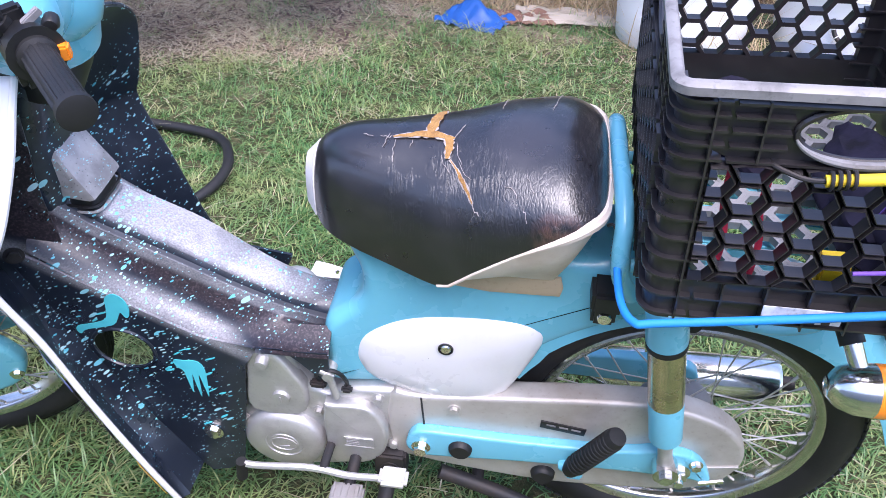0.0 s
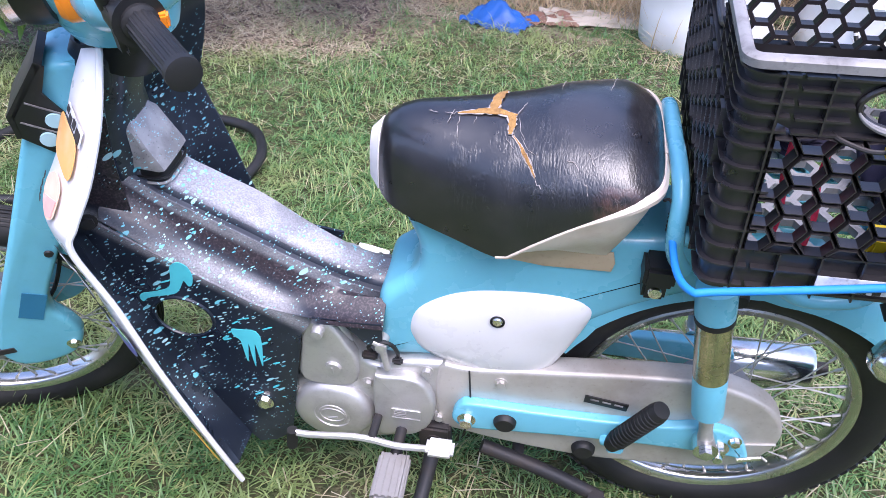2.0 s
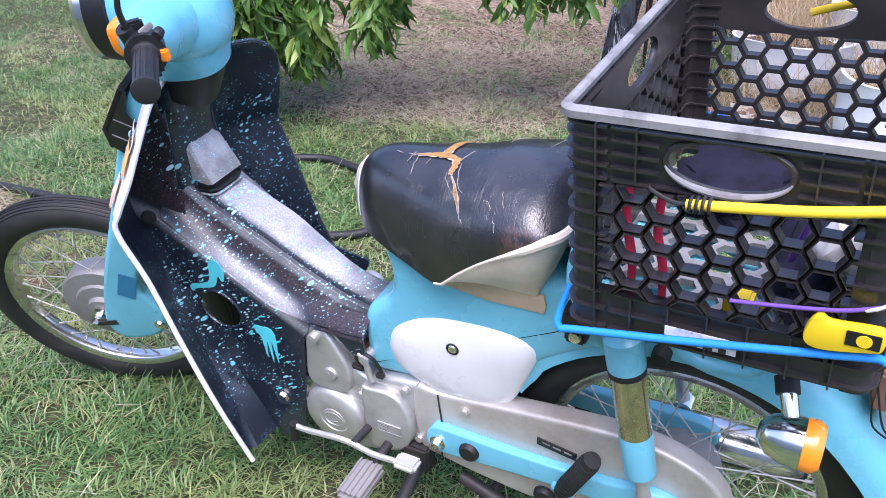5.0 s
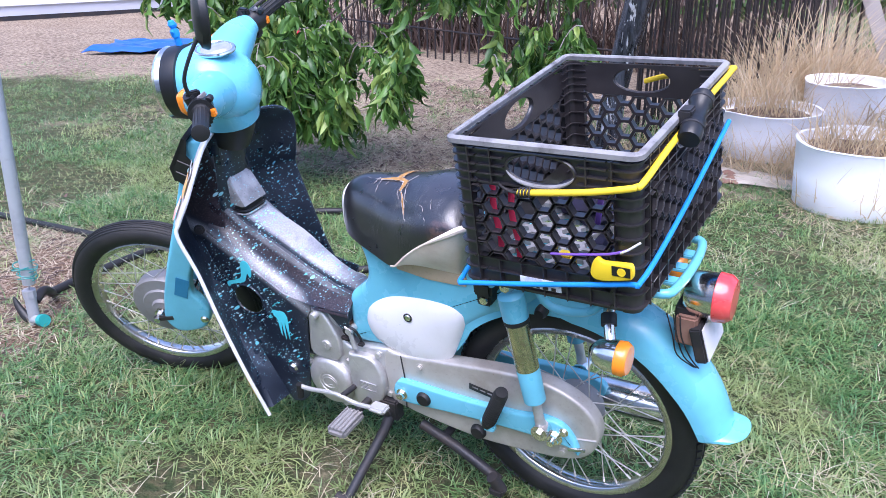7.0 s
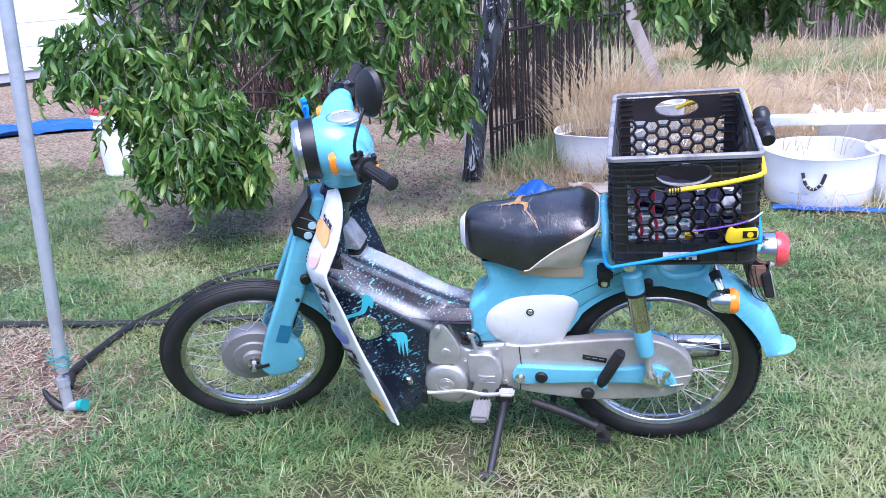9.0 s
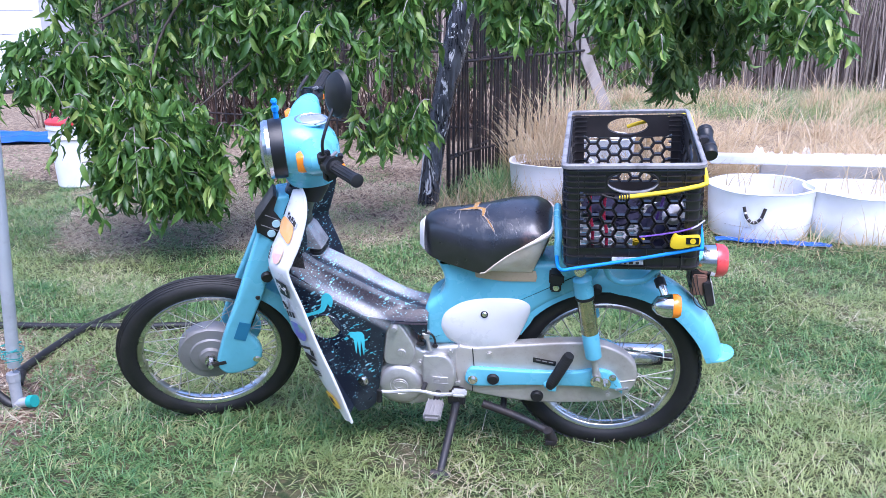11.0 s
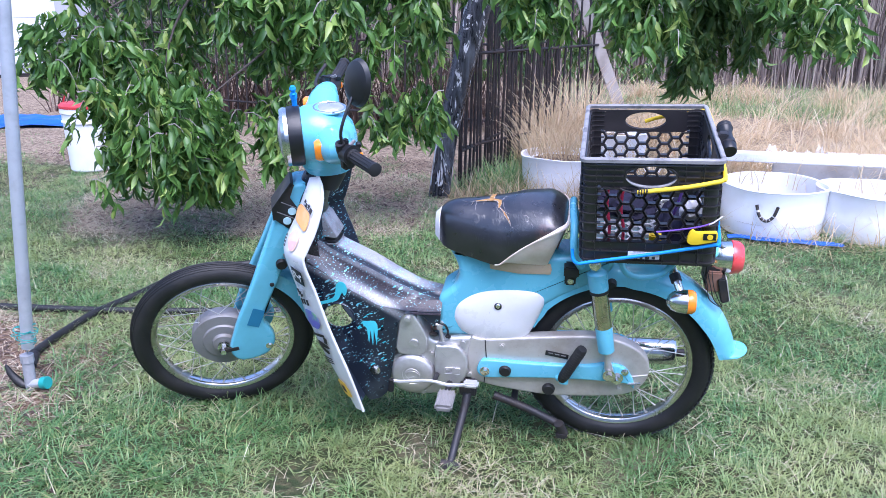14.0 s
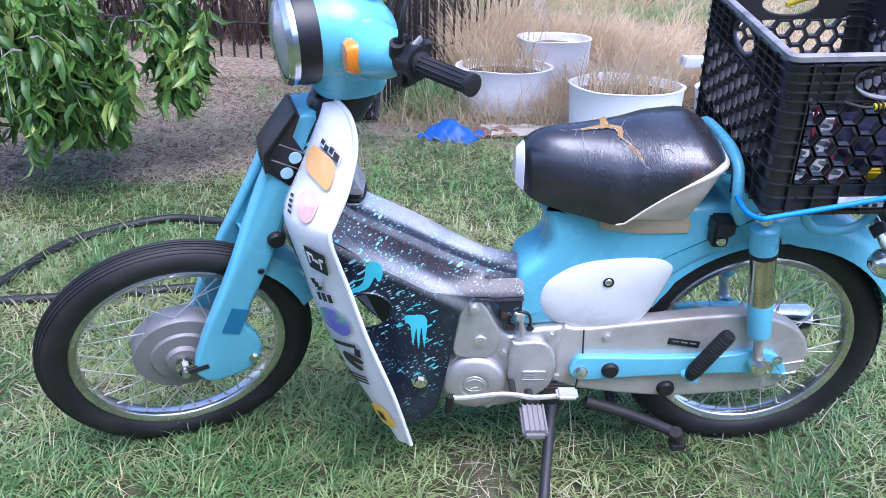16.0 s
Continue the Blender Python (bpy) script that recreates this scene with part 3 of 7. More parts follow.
wheel("rear_wheel", pose(0.59, 0, 0.272), 0.062, 0.05, "spoked rear wheel with a dull aluminium rim")
front_at = STEER @ pose(-0.616, 0, 0.274)
front = wheel("front_wheel", front_at, 0.097, 0.045, "spoked front wheel turned to the side, with a drum hub", False)
part("axle_nut", joined(rod((0, -0.04, 0), (0, -0.052, 0), 0.017, 24), rod((0, -0.05, 0), (0, -0.085, 0), 0.0085, 16), bolt((0, -0.06, 0), 0.012, 0.012)), CHROME, front, "chrome axle nut and cap")
part("axle_link", joined(block(-0.012, 0.050, -0.078, -0.070, -0.010, 0.008, 0.003, pose(0, 0, 0, 0, -6, 0))), STEEL, front, "plated link arm")

# fork and head, built straight ahead and turned together
leg_outline = curve2([(-0.350, 0.802), (-0.392, 0.735), (-0.49, 0.525), (-0.556, 0.385), (-0.580, 0.325), (-0.597, 0.268), (-0.575, 0.228), (-0.53, 0.226), (-0.482, 0.245), (-0.458, 0.29), (-0.468, 0.335), (-0.482, 0.365), (-0.472, 0.41), (-0.437, 0.48), (-0.402, 0.55), (-0.35, 0.67), (-0.315, 0.765), (-0.308, 0.802)], 3)


def fork_leg(side):
    """A pressed leg, wide at the wheel and drawn in towards the steering head."""
    bm = prism(leg_outline, -0.076, -0.046, 0.009, 3)
    for v in bm.verts:
        t = min(1.0, max(0.0, (v.co.z - 0.43) / 0.27))
        v.co.y = side * (v.co.y + 0.036 * t * t * (3 - 2 * t))
    return bm


fork = part("fork", fork_leg(1), BLUE, moped, "sky-blue pressed-steel fork leg", STEER)
part("fork", fork_leg(-1), BLUE, moped, "sky-blue pressed-steel fork leg", STEER)
part("fork_crown", joined(prism(curve2([(-0.40, 0.70), (-0.372, 0.78), (-0.345, 0.805), (-0.285, 0.805), (-0.31, 0.75), (-0.345, 0.66), (-0.385, 0.63)], 4), -0.036, 0.036, 0.008)), BLUE, moped, "sky-blue fork crown", STEER)
part("steering_collar", tube([(-0.262, 0, 0.79), (-0.242, 0, 0.83), (-0.232, 0, 0.86)], [0.05, 0.053, 0.052], 28), BLACK, moped, "black collar under the headlamp", STEER)
part("plug", lathe([(0, -0.012), (0.014, -0.012), (0.017, -0.006), (0.017, 0)], 24, pose(-0.405, -0.062, 0.565)), RUBBER, fork, "round black rubber plug")
part("screw", lathe([(0, -0.003), (0.006, -0.003), (0.007, 0)], 16, pose(-0.441, -0.071, 0.50)), STEEL, fork)
part("bolt", bolt((-0.478, -0.076, 0.272), 0.008), CHROME, fork, "chrome pivot bolt")
part("decal", block(-0.018, 0.018, -0.0775, -0.0765, -0.033, 0.033, 0, pose(-0.503, 0, 0.387, 0, 24, 0)), surface("dark_blue_decal", (0.03, 0.20, 0.36), (0.02, 0.15, 0.28), 0.4), fork, "dark blue rectangular decal")

mud = []
for i in range(17):
    a = radians(-12 + i * 5.2)
    c = Vector((-0.616 + 0.30 * math.cos(a), 0, 0.274 + 0.30 * math.sin(a)))
    d = Vector((math.cos(a), 0, math.sin(a)))
    mud.append([c + Vector((0, y, 0)) + d * (0.018 * (1 - (y / 0.05) ** 2) - 0.03 * (abs(y) > 0.047)) for y in (-0.05, -0.048, -0.04, -0.02, 0, 0.02, 0.04, 0.048, 0.05)])
part("front_mudguard", sheet(mud[6:15], 0.0025), BLUE, moped, "sky-blue front mudguard between the fork legs", STEER)

side = [(-0.404, 0.746), (-0.404, 0.708), (-0.366, 0.670), (-0.335, 0.732), (-0.356, 0.776), (-0.340, 0.815), (-0.352, 0.822)]
bracket = part("bracket", joined(prism(side, -0.0525, -0.0495, 0.0008), prism([(-0.410, 0.746), (-0.410, 0.708), (-0.402, 0.708), (-0.400, 0.742), (-0.342, 0.818), (-0.350, 0.824)], -0.0525, 0.012, 0.001)), BLACK, moped, "black bracket round the fork top", STEER)
for x, z in ((-0.355, 0.733), (-0.372, 0.703)):
    part("disc", lathe([(0, -0.0035), (0.0115, -0.0035), (0.0115, 0)], 24, pose(x, -0.052, z)), surface("pale_blue_disc", (0.45, 0.66, 0.70), (0.3, 0.5, 0.55), 0.4), bracket, "pale round reflector")
for dz in (0.0, 0.030):
    part("bar", block(-0.026, 0.026, -0.054, -0.053, -0.0012, 0.0012, 0, pose(-0.374 + dz * 0.5, 0, 0.722 + dz, 0, 32, 0)), LIP, bracket, "thin pale strip")

nac = []
for x, w, h, cz in ((-0.330, 0.070, 0.070, 0.937), (-0.302, 0.0745, 0.0745, 0.937), (-0.285, 0.081, 0.081, 0.936), (-0.25, 0.088, 0.084, 0.932), (-0.215, 0.086, 0.078, 0.928), (-0.185, 0.074, 0.064, 0.922), (-0.163, 0.05, 0.045, 0.916), (-0.155, 0.02, 0.02, 0.914)):
    nac.append(ring((x, 0, cz), w, h, n=40, power=2.0 if x < -0.28 else 2.25))
head = part("headlamp_housing", joined(loft(nac), loft([ring((-0.240, 0, 0.836), 0.058, 0.064, (0, 1, 0), (1, 0, 0), 28, 2.4), ring((-0.242, 0, 0.852), 0.064, 0.070, (0, 1, 0), (1, 0, 0), 28, 2.4), ring((-0.245, 0, 0.875), 0.072, 0.076, (0, 1, 0), (1, 0, 0), 28, 2.4), ring((-0.248, 0, 0.93), 0.08, 0.078, (0, 1, 0), (1, 0, 0), 28, 2.4)])), BLUE, moped, "sky-blue headlamp housing and handlebar cover", STEER)
facing = pose(0, 0, 0.937, 0, 0, 90)
part("headlamp_band", lathe([(0.0745, 0.300), (0.081, 0.302), (0.082, 0.320), (0.080, 0.336), (0.0745, 0.338)], 40, facing), BLACK, head, "black band round the headlamp")
part("headlamp_rim", lathe([(0.070, 0.336), (0.079, 0.337), (0.081, 0.347), (0.076, 0.356), (0.068, 0.354)], 40, facing), CHROME, head, "chrome headlamp rim")
part("headlamp_glass", lathe([(0, 0.368), (0.03, 0.366), (0.055, 0.360), (0.070, 0.350)], 36, facing), CLEAR, head, "clear headlamp glass")
part("speedometer", joined(lathe([(0, 0.009), (0.03, 0.0085), (0.036, 0.005), (0.040, 0.0)], 32, pose(-0.222, 0, 1.008, 90, 0, 0) @ Matrix.Diagonal((1.0, 1, 0.8, 1)))), CLEAR, head, "speedometer glass")
part("speedometer_rim", tube(ring((-0.222, 0, 1.010), 0.033, 0.042, (0, 1, 0), (1, 0, -0.08), 36), 0.0045, 8, True), CHROME, head, "chrome speedometer rim")
for s in (-1, 1):
    lift = Matrix.Translation((-0.014, 0, 0.018)) if s > 0 else Matrix()
    arm = part("handlebar_sleeve", tube(smooth_line([(-0.225, s * 0.05, 0.935), (-0.222, s * 0.10, 0.948), (-0.208, s * 0.15, 0.962), (-0.196, s * 0.178, 0.968)], 4), [0.052, 0.052, 0.051, 0.050, 0.048, 0.046, 0.043, 0.040, 0.036, 0.032, 0.029, 0.026, 0.024], 20), BLUE, head, "sky-blue handlebar sleeve", lift)
    part("turn_signal", loft([ring((-0.246, s * 0.112, 0.948), 0.021, 0.027, n=20, power=3.5), ring((-0.266, s * 0.113, 0.948), 0.021, 0.027, n=20, power=3.5), ring((-0.275, s * 0.113, 0.948), 0.017, 0.022, n=20, power=3.0)]), AMBER, head, "amber front turn signal", lift)
    sw = part("switch", joined(tube([(-0.199, s * 0.172, 0.967), (-0.183, s * 0.206, 0.972)], [0.025, 0.027], 20), block(-0.018, 0.018, -0.012, 0.012, -0.03, 0.03, 0.006, pose(-0.196, s * 0.19, 0.96, 0, 0, s * -27))), BLACK, head, "black plastic switch housing", lift)
    part("button", block(-0.006, 0.006, -0.006, 0.006, -0.008, 0.008, 0.002, pose(-0.163, s * 0.197, 0.966)), AMBER, sw, "small orange button")
    part("knob", lathe([(0, -0.008), (0.006, -0.007), (0.008, -0.002), (0.007, 0.006), (0, 0.008)], 16, pose(-0.166, s * 0.188, 0.992)), BLACK, sw, "small round black knob")
    part("perch", joined(tube([(-0.207, s * 0.176, 0.972), (-0.212, s * 0.184, 1.000)], [0.016, 0.012], 16), block(-0.014, 0.014, -0.007, 0.007, -0.008, 0.008, 0.003, pose(-0.203, s * 0.178, 0.998, 0, 0, s * -27))), BLACK, sw, "black lever perch")
    part("slider", block(-0.010, 0.010, -0.003, 0.003, -0.004, 0.004, 0.001, pose(-0.181, s * 0.186, 0.998, 0, -25, s * -27)), LIP, sw, "small pale slide switch")
    gp = [Vector((-0.184, s * 0.204, 0.972)).lerp(Vector((-0.138, s * 0.310, 0.985)), t) for t in (0, 0.06, 0.08, 0.3, 0.6, 0.9, 0.92, 0.985, 1.0)]
    grip = part("handgrip", tube(gp, [0.0185, 0.0185, 0.0142, 0.0142, 0.0140, 0.0142, 0.0172, 0.0172, 0.012], 24), RUBBER, head, "black ribbed rubber handgrip", lift)
    ribs = bmesh.new()
    for k in range(12):
        a = 2 * math.pi * k / 12
        d = (gp[5] - gp[2]).normalized()
        u = d.orthogonal().normalized()
        off = (math.cos(a) * u + math.sin(a) * d.cross(u)) * 0.0140
        ribs = joined(ribs, rod(gp[2] + off, gp[5] + off, 0.0018, 5))
    part("grip_ribs", ribs, RUBBER, grip)
    if s > 0:
        part("brake_lever", tube(smooth_line([(-0.215, s * 0.19, 0.962), (-0.232, s * 0.22, 0.962), (-0.222, s * 0.27, 0.967), (-0.195, s * 0.325, 0.977)], 4), 0.005, 8), STEEL, head, "dark brake lever", lift)
    if s > 0:
        continue
    stalk = part("mirror_stalk", tube(smooth_line([(-0.205, s * 0.185, 0.985), (-0.207, s * 0.186, 1.030), (-0.190, s * 0.168, 1.070), (-0.165, s * 0.142, 1.108)], 5), 0.0042, 8), BLACK, head, "thin black mirror stalk")
    face = pose(-0.149, s * 0.132, 1.133, 0, 0, s * -32) @ pose(0, 0, 0, 0, 0, 90) @ pose(0, 0, 0, 12, 0, 0)
    part("mirror_housing", lathe([(0, 0.022), (0.03, 0.02), (0.043, 0.012), (0.047, 0.0), (0.045, -0.003), (0.042, -0.003)], 32, face @ Matrix.Diagonal((1.0, 1, 1.3, 1))), BLACK, stalk, "round black mirror housing")
    part("mirror_glass", lathe([(0, -0.002), (0.043, -0.002)], 32, face @ Matrix.Diagonal((1.0, 1, 1.3, 1))), BLACK, stalk, "dark mirror face")
# Small blue toy figure, built from plain turned shapes.
charm = part("charm", joined(lathe([(0, -0.012), (0.009, -0.008), (0.010, 0.004), (0.005, 0.012), (0, 0.013)], 14, pose(-0.312, 0.02, 1.045, 90, 0, 0)), lathe([(0, -0.009), (0.007, -0.006), (0.009, 0), (0.006, 0.007), (0, 0.009)], 14, pose(-0.312, 0.02, 1.065, 90, 0, 0)), rod((-0.312, 0.008, 1.05), (-0.312, 0.034, 1.058), 0.004, 8), rod((-0.312, 0.02, 1.015), (-0.312, 0.02, 1.035), 0.007, 8)), CORD_BLUE, head, "small blue toy figure on the headlamp")
part("brake_cable", tube(smooth_line([(-0.29, -0.02, 0.86), (-0.34, -0.015, 0.72), (-0.40, -0.015, 0.56), (-0.44, -0.02, 0.46), (-0.49, -0.04, 0.36), (-0.57, -0.055, 0.33)], 6), 0.0035, 6), RUBBER, moped, "black control cable", STEER)

# leg shield: wings, side panels, tunnel and neck cover
EDGE = [(-0.265, 0.032, 0.8216), (-0.2302, 0.1037, 0.8156), (-0.2175, 0.1536, 0.7803), (-0.2311, 0.1867, 0.7185), (-0.2516, 0.2055, 0.6706), (-0.2612, 0.2134, 0.6354), (-0.2371, 0.2047, 0.5386), (-0.2049, 0.2057, 0.4222), (-0.1608, 0.2083, 0.2927), (-0.1285, 0.1947, 0.1543)]
EDGE_R = [(-0.240, 0.075, 0.835), (-0.228, 0.140, 0.822), (-0.226, 0.186, 0.785), (-0.243, 0.203, 0.72), (-0.260, 0.210, 0.67), (-0.270, 0.213, 0.630), (-0.2371, 0.2047, 0.5386), (-0.2049, 0.2057, 0.4222), (-0.1608, 0.2083, 0.2927), (-0.1285, 0.1947, 0.1543)]
FOLD = [(-0.2621, 0.0424, 0.8257), (-0.2976, 0.0508, 0.7715), (-0.3237, 0.0659, 0.7108), (-0.3423, 0.0818, 0.6728), (-0.3547, 0.0931, 0.6448), (-0.3549, 0.1018, 0.606), (-0.3288, 0.1032, 0.5033), (-0.3037, 0.1077, 0.4107), (-0.2499, 0.1179, 0.2849), (-0.1473, 0.1587, 0.1464)]
edge_lines = {-1: smooth_line(EDGE, 6), 1: smooth_line(EDGE_R, 6)}
edge_line, fold_line = edge_lines[-1], smooth_line(FOLD, 6)


def wing_at(i, u, side=-1):
    """A place on the wing: row i of its lines, u from the outer edge (0) to the fold (1)."""
    i0 = min(int(i), len(edge_line) - 2)
    line = edge_lines[side]
    e = line[i0].lerp(line[i0 + 1], i - i0)
    f = fold_line[i0].lerp(fold_line[i0 + 1], i - i0)
    return e.lerp(f, u) + Vector((-0.018, 0, 0)) * math.sin(math.pi * u)


wings = {}
for s in (-1, 1):
    rows = [[Vector((p.x, s * p.y, p.z)) for p in [wing_at(i, u / 8, s) for u in range(9)]] for i in range(len(edge_line))]
    if s > 0:
        rows = [r[::-1] for r in rows]
    wings[s] = part("leg_shield_wing", sheet(rows, 0.004, 1), [WHITE, SPLAT], moped, "white leg shield wing, spattered black on the inside")
    part("wing_edge", tube([Vector((p.x, s * p.y, p.z)) for p in edge_lines[s]], 0.0045 if s < 0 else 0.003, 8), WHITE if s < 0 else SPLAT, wings[s], "white rolled edge" if s < 0 else "black rolled edge")


def sticker(corners, mat, label, lift=0.0, bend=0):
    """A thin sticker on the wing, with corners of (row, across); bend: rounds its outline."""
    if bend:
        corners = [(p.x, p.y) for p in smooth_line([(a, b * 20, 0) for a, b in corners], bend, True)]
        corners = [(a, b / 20) for a, b in corners]
    else:
        corners = [(a[0] + (b[0] - a[0]) * k / 4, a[1] + (b[1] - a[1]) * k / 4) for a, b in zip(corners, corners[1:] + corners[:1]) for k in range(4)]
    ci, cu = sum(c[0] for c in corners) / len(corners), sum(c[1] for c in corners) / len(corners)
    bm = bmesh.new()
    rings = []
    for out, k in ((0.0, 1.0), (0.0007, 1.0), (0.0007, 0.66), (0.0007, 0.33), (0.0007, 0.02)):
        row = []
        for a, b in corners:
            p = wing_at(ci + (a - ci) * k, cu + (b - cu) * k)
            row.append(bm.verts.new((p.x - 0.0046 - out - lift, -p.y - 0.0026 - 0.6 * (out + lift), p.z)))
        rings.append(row)
    for a, b in zip(rings, rings[1:]):
        for j in range(len(a)):
            q = (j + 1) % len(a)
            bm.faces.new((a[j], a[q], b[q], b[j]))
    bm.faces.new(rings[-1])
    return part("sticker", bm, mat, wings[-1], label)


def between(a, b, c, d, u0, u1, v0, v1):
    """A piece of the four-cornered patch a, b, c, d (a to b along u, a to d along v)."""
    at = lambda u, v: tuple((1 - v) * ((1 - u) * a[k] + u * b[k]) + v * ((1 - u) * d[k] + u * c[k]) for k in (0, 1))
    return [at(u0, v0), at(u1, v0), at(u1, v1), at(u0, v1)]


sticker([(8.9, 0.38), (12.6, 0.11), (14.2, 0.13), (10.2, 0.43)], LABEL, "grey sticker with worn dark marks")
for u0, u1, v0, v1 in ((0.04, 0.20, 0.1, 0.55), (0.26, 0.44, 0.3, 0.9), (0.50, 0.66, 0.1, 0.7), (0.72, 0.95, 0.25, 0.9), (0.1, 0.9, 0.86, 0.94)):
    sticker(between((8.9, 0.38), (12.6, 0.11), (14.2, 0.13), (10.2, 0.43), u0, u1, v0, v1), STEEL, "worn dark mark", 0.0009)
sticker([(10.0, 0.54), (11.9, 0.33), (13.8, 0.19), (16.0, 0.16), (18.0, 0.19), (16.5, 0.35), (14.1, 0.58), (11.2, 0.70)], ORANGE, "faded orange diamond sticker", 0, 3)
sticker([(17.6, 0.41), (19.0, 0.28), (21.2, 0.23), (25.0, 0.24), (26.0, 0.34), (22.9, 0.49), (19.4, 0.56)], PINK, "faded pink and cream badge sticker", 0, 2)
sticker([(21.8, 0.47), (21.5, 0.24), (24.8, 0.25), (25.7, 0.34), (23.2, 0.46)], CORALRED, "faded red lower half of a badge", 0.0009)
for k in range(4):
    sticker([(19.3 + 1.5 * k, 0.78 - 0.03 * k), (19.6 + 1.5 * k, 0.68 - 0.03 * k), (20.4 + 1.5 * k, 0.67 - 0.03 * k), (20.1 + 1.5 * k, 0.77 - 0.03 * k)], STEEL, "worn dark mark")
boxed = ((31.3, 0.36), (32.2, 0.10), (34.8, 0.16), (34.1, 0.40))
sticker(list(boxed), BLACK, "black sticker with pale marks")
for u0, u1, v0, v1 in ((0.12, 0.20, 0.25, 0.75), (0.20, 0.40, 0.25, 0.36), (0.36, 0.42, 0.25, 0.55), (0.48, 0.66, 0.45, 0.58), (0.72, 0.78, 0.3, 0.8), (0.80, 0.92, 0.3, 0.42)):
    sticker(between(*boxed, u0, u1, v0, v1), WHITE, "pale bar on a black sticker", 0.0009)
sticker([(35.5, 0.50), (35.4, 0.27), (36.7, 0.34), (37.2, 0.60)], LABEL, "worn grey sticker")
for k in range(3):
    sticker([(35.6 + 0.45 * k, 0.50 - 0.05 * k), (35.5 + 0.45 * k, 0.42 - 0.05 * k), (36.1 + 0.4 * k, 0.40 - 0.02 * k), (36.3 + 0.4 * k, 0.48 - 0.02 * k)], STEEL, "worn dark mark", 0.0009)
for k in range(3):
    sticker([(37.4, 0.49 - 0.09 * k), (37.3, 0.43 - 0.09 * k), (38.3, 0.43 - 0.09 * k), (38.4, 0.49 - 0.09 * k)], STEEL, "worn dark mark")
sticker([(39.4, 0.52), (39.4, 0.22), (40.7, 0.13), (42.1, 0.24), (42.1, 0.46), (41.0, 0.63)], VIOLET, "round violet and green sticker", 0, 3)
sticker([(43.5, 0.60), (42.9, 0.18), (43.3, 0.18), (43.9, 0.60)], STEEL, "dark bar sticker")
sticker([(43.4, 0.22), (43.3, 0.14), (44.3, 0.18), (44.3, 0.26)], STEEL, "dark bar sticker")
sticker([(44.3, 0.44), (44.6, 0.20), (45.0, 0.20), (44.8, 0.42), (45.2, 0.40), (45.5, 0.24), (46.0, 0.28), (45.6, 0.46), (45.0, 0.50)], STEEL, "dark curved mark", 0, 2)
for k in range(3):
    sticker([(46.9 + 0.33 * k, 0.62 - 0.02 * k), (46.6 + 0.33 * k, 0.26), (46.75 + 0.33 * k, 0.26), (47.1 + 0.33 * k, 0.62 - 0.02 * k)], STEEL, "dark bar sticker")
sticker([(49.7, 0.44), (49.9, 0.22), (51.6, 0.15), (51.6, 0.50), (50.6, 0.60)], TIPYELLOW, "yellow sticker near the wing's tip", 0, 2)
sticker([(50.3, 0.40), (50.4, 0.30), (51.1, 0.28), (51.0, 0.42)], STEEL, "worn dark mark", 0.0009)

panel_outline = [(-0.342, 0.600), (-0.265, 0.558), (-0.164, 0.497), (-0.093, 0.457), (-0.015, 0.445), (0.086, 0.458), (0.086, 0.425), (0.05, 0.425), (0.02, 0.444), (-0.015, 0.440), (-0.035, 0.405), (-0.052, 0.294), (-0.074, 0.165), (-0.10, 0.135), (-0.145, 0.120), (-0.150, 0.140), (-0.216, 0.28), (-0.272, 0.42), (-0.316, 0.53)]
blob = [(0.008, 0.045), (0.012, 0.068), (0.028, 0.080), (0.044, 0.072), (0.050, 0.052), (0.046, 0.030), (0.038, 0.024), (0.031, 0.036), (0.022, 0.018), (0.010, 0.002), (-0.015, -0.008), (-0.045, -0.018), (-0.058, -0.030), (-0.064, -0.022), (-0.058, -0.010), (-0.030, 0.000), (-0.005, 0.012), (0.004, 0.026)]
drip = [(-0.022, 0.048), (0.0, 0.050), (0.022, 0.052), (0.034, 0.040), (0.036, 0.015), (0.033, -0.022), (0.029, -0.055), (0.025, -0.020), (0.021, 0.012), (0.018, -0.018), (0.014, -0.058), (0.010, -0.02), (0.008, 0.010), (0.004, -0.016), (-0.001, -0.045), (-0.005, -0.01), (-0.008, 0.018), (-0.020, 0.030)]
border = smooth_line([(-0.342, 0.097, 0.602), (-0.316, 0.097, 0.53), (-0.272, 0.097, 0.42), (-0.216, 0.097, 0.28), (-0.150, 0.097, 0.140)], 6)
for s in (-1, 1):
    rows = []
    for i in range(25):
        p, q = wing_at(30 + i, 0.93), border[i]
        rows.append([Vector((v.x - 0.012 * math.sin(math.pi * t / 6) * (1 - i / 24), s * v.y, v.z)) for t, v in [(t, p.lerp(q, t / 6)) for t in range(7)]])
    if s > 0:
        continue
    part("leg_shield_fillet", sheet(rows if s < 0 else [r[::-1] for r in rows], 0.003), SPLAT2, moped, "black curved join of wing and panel")
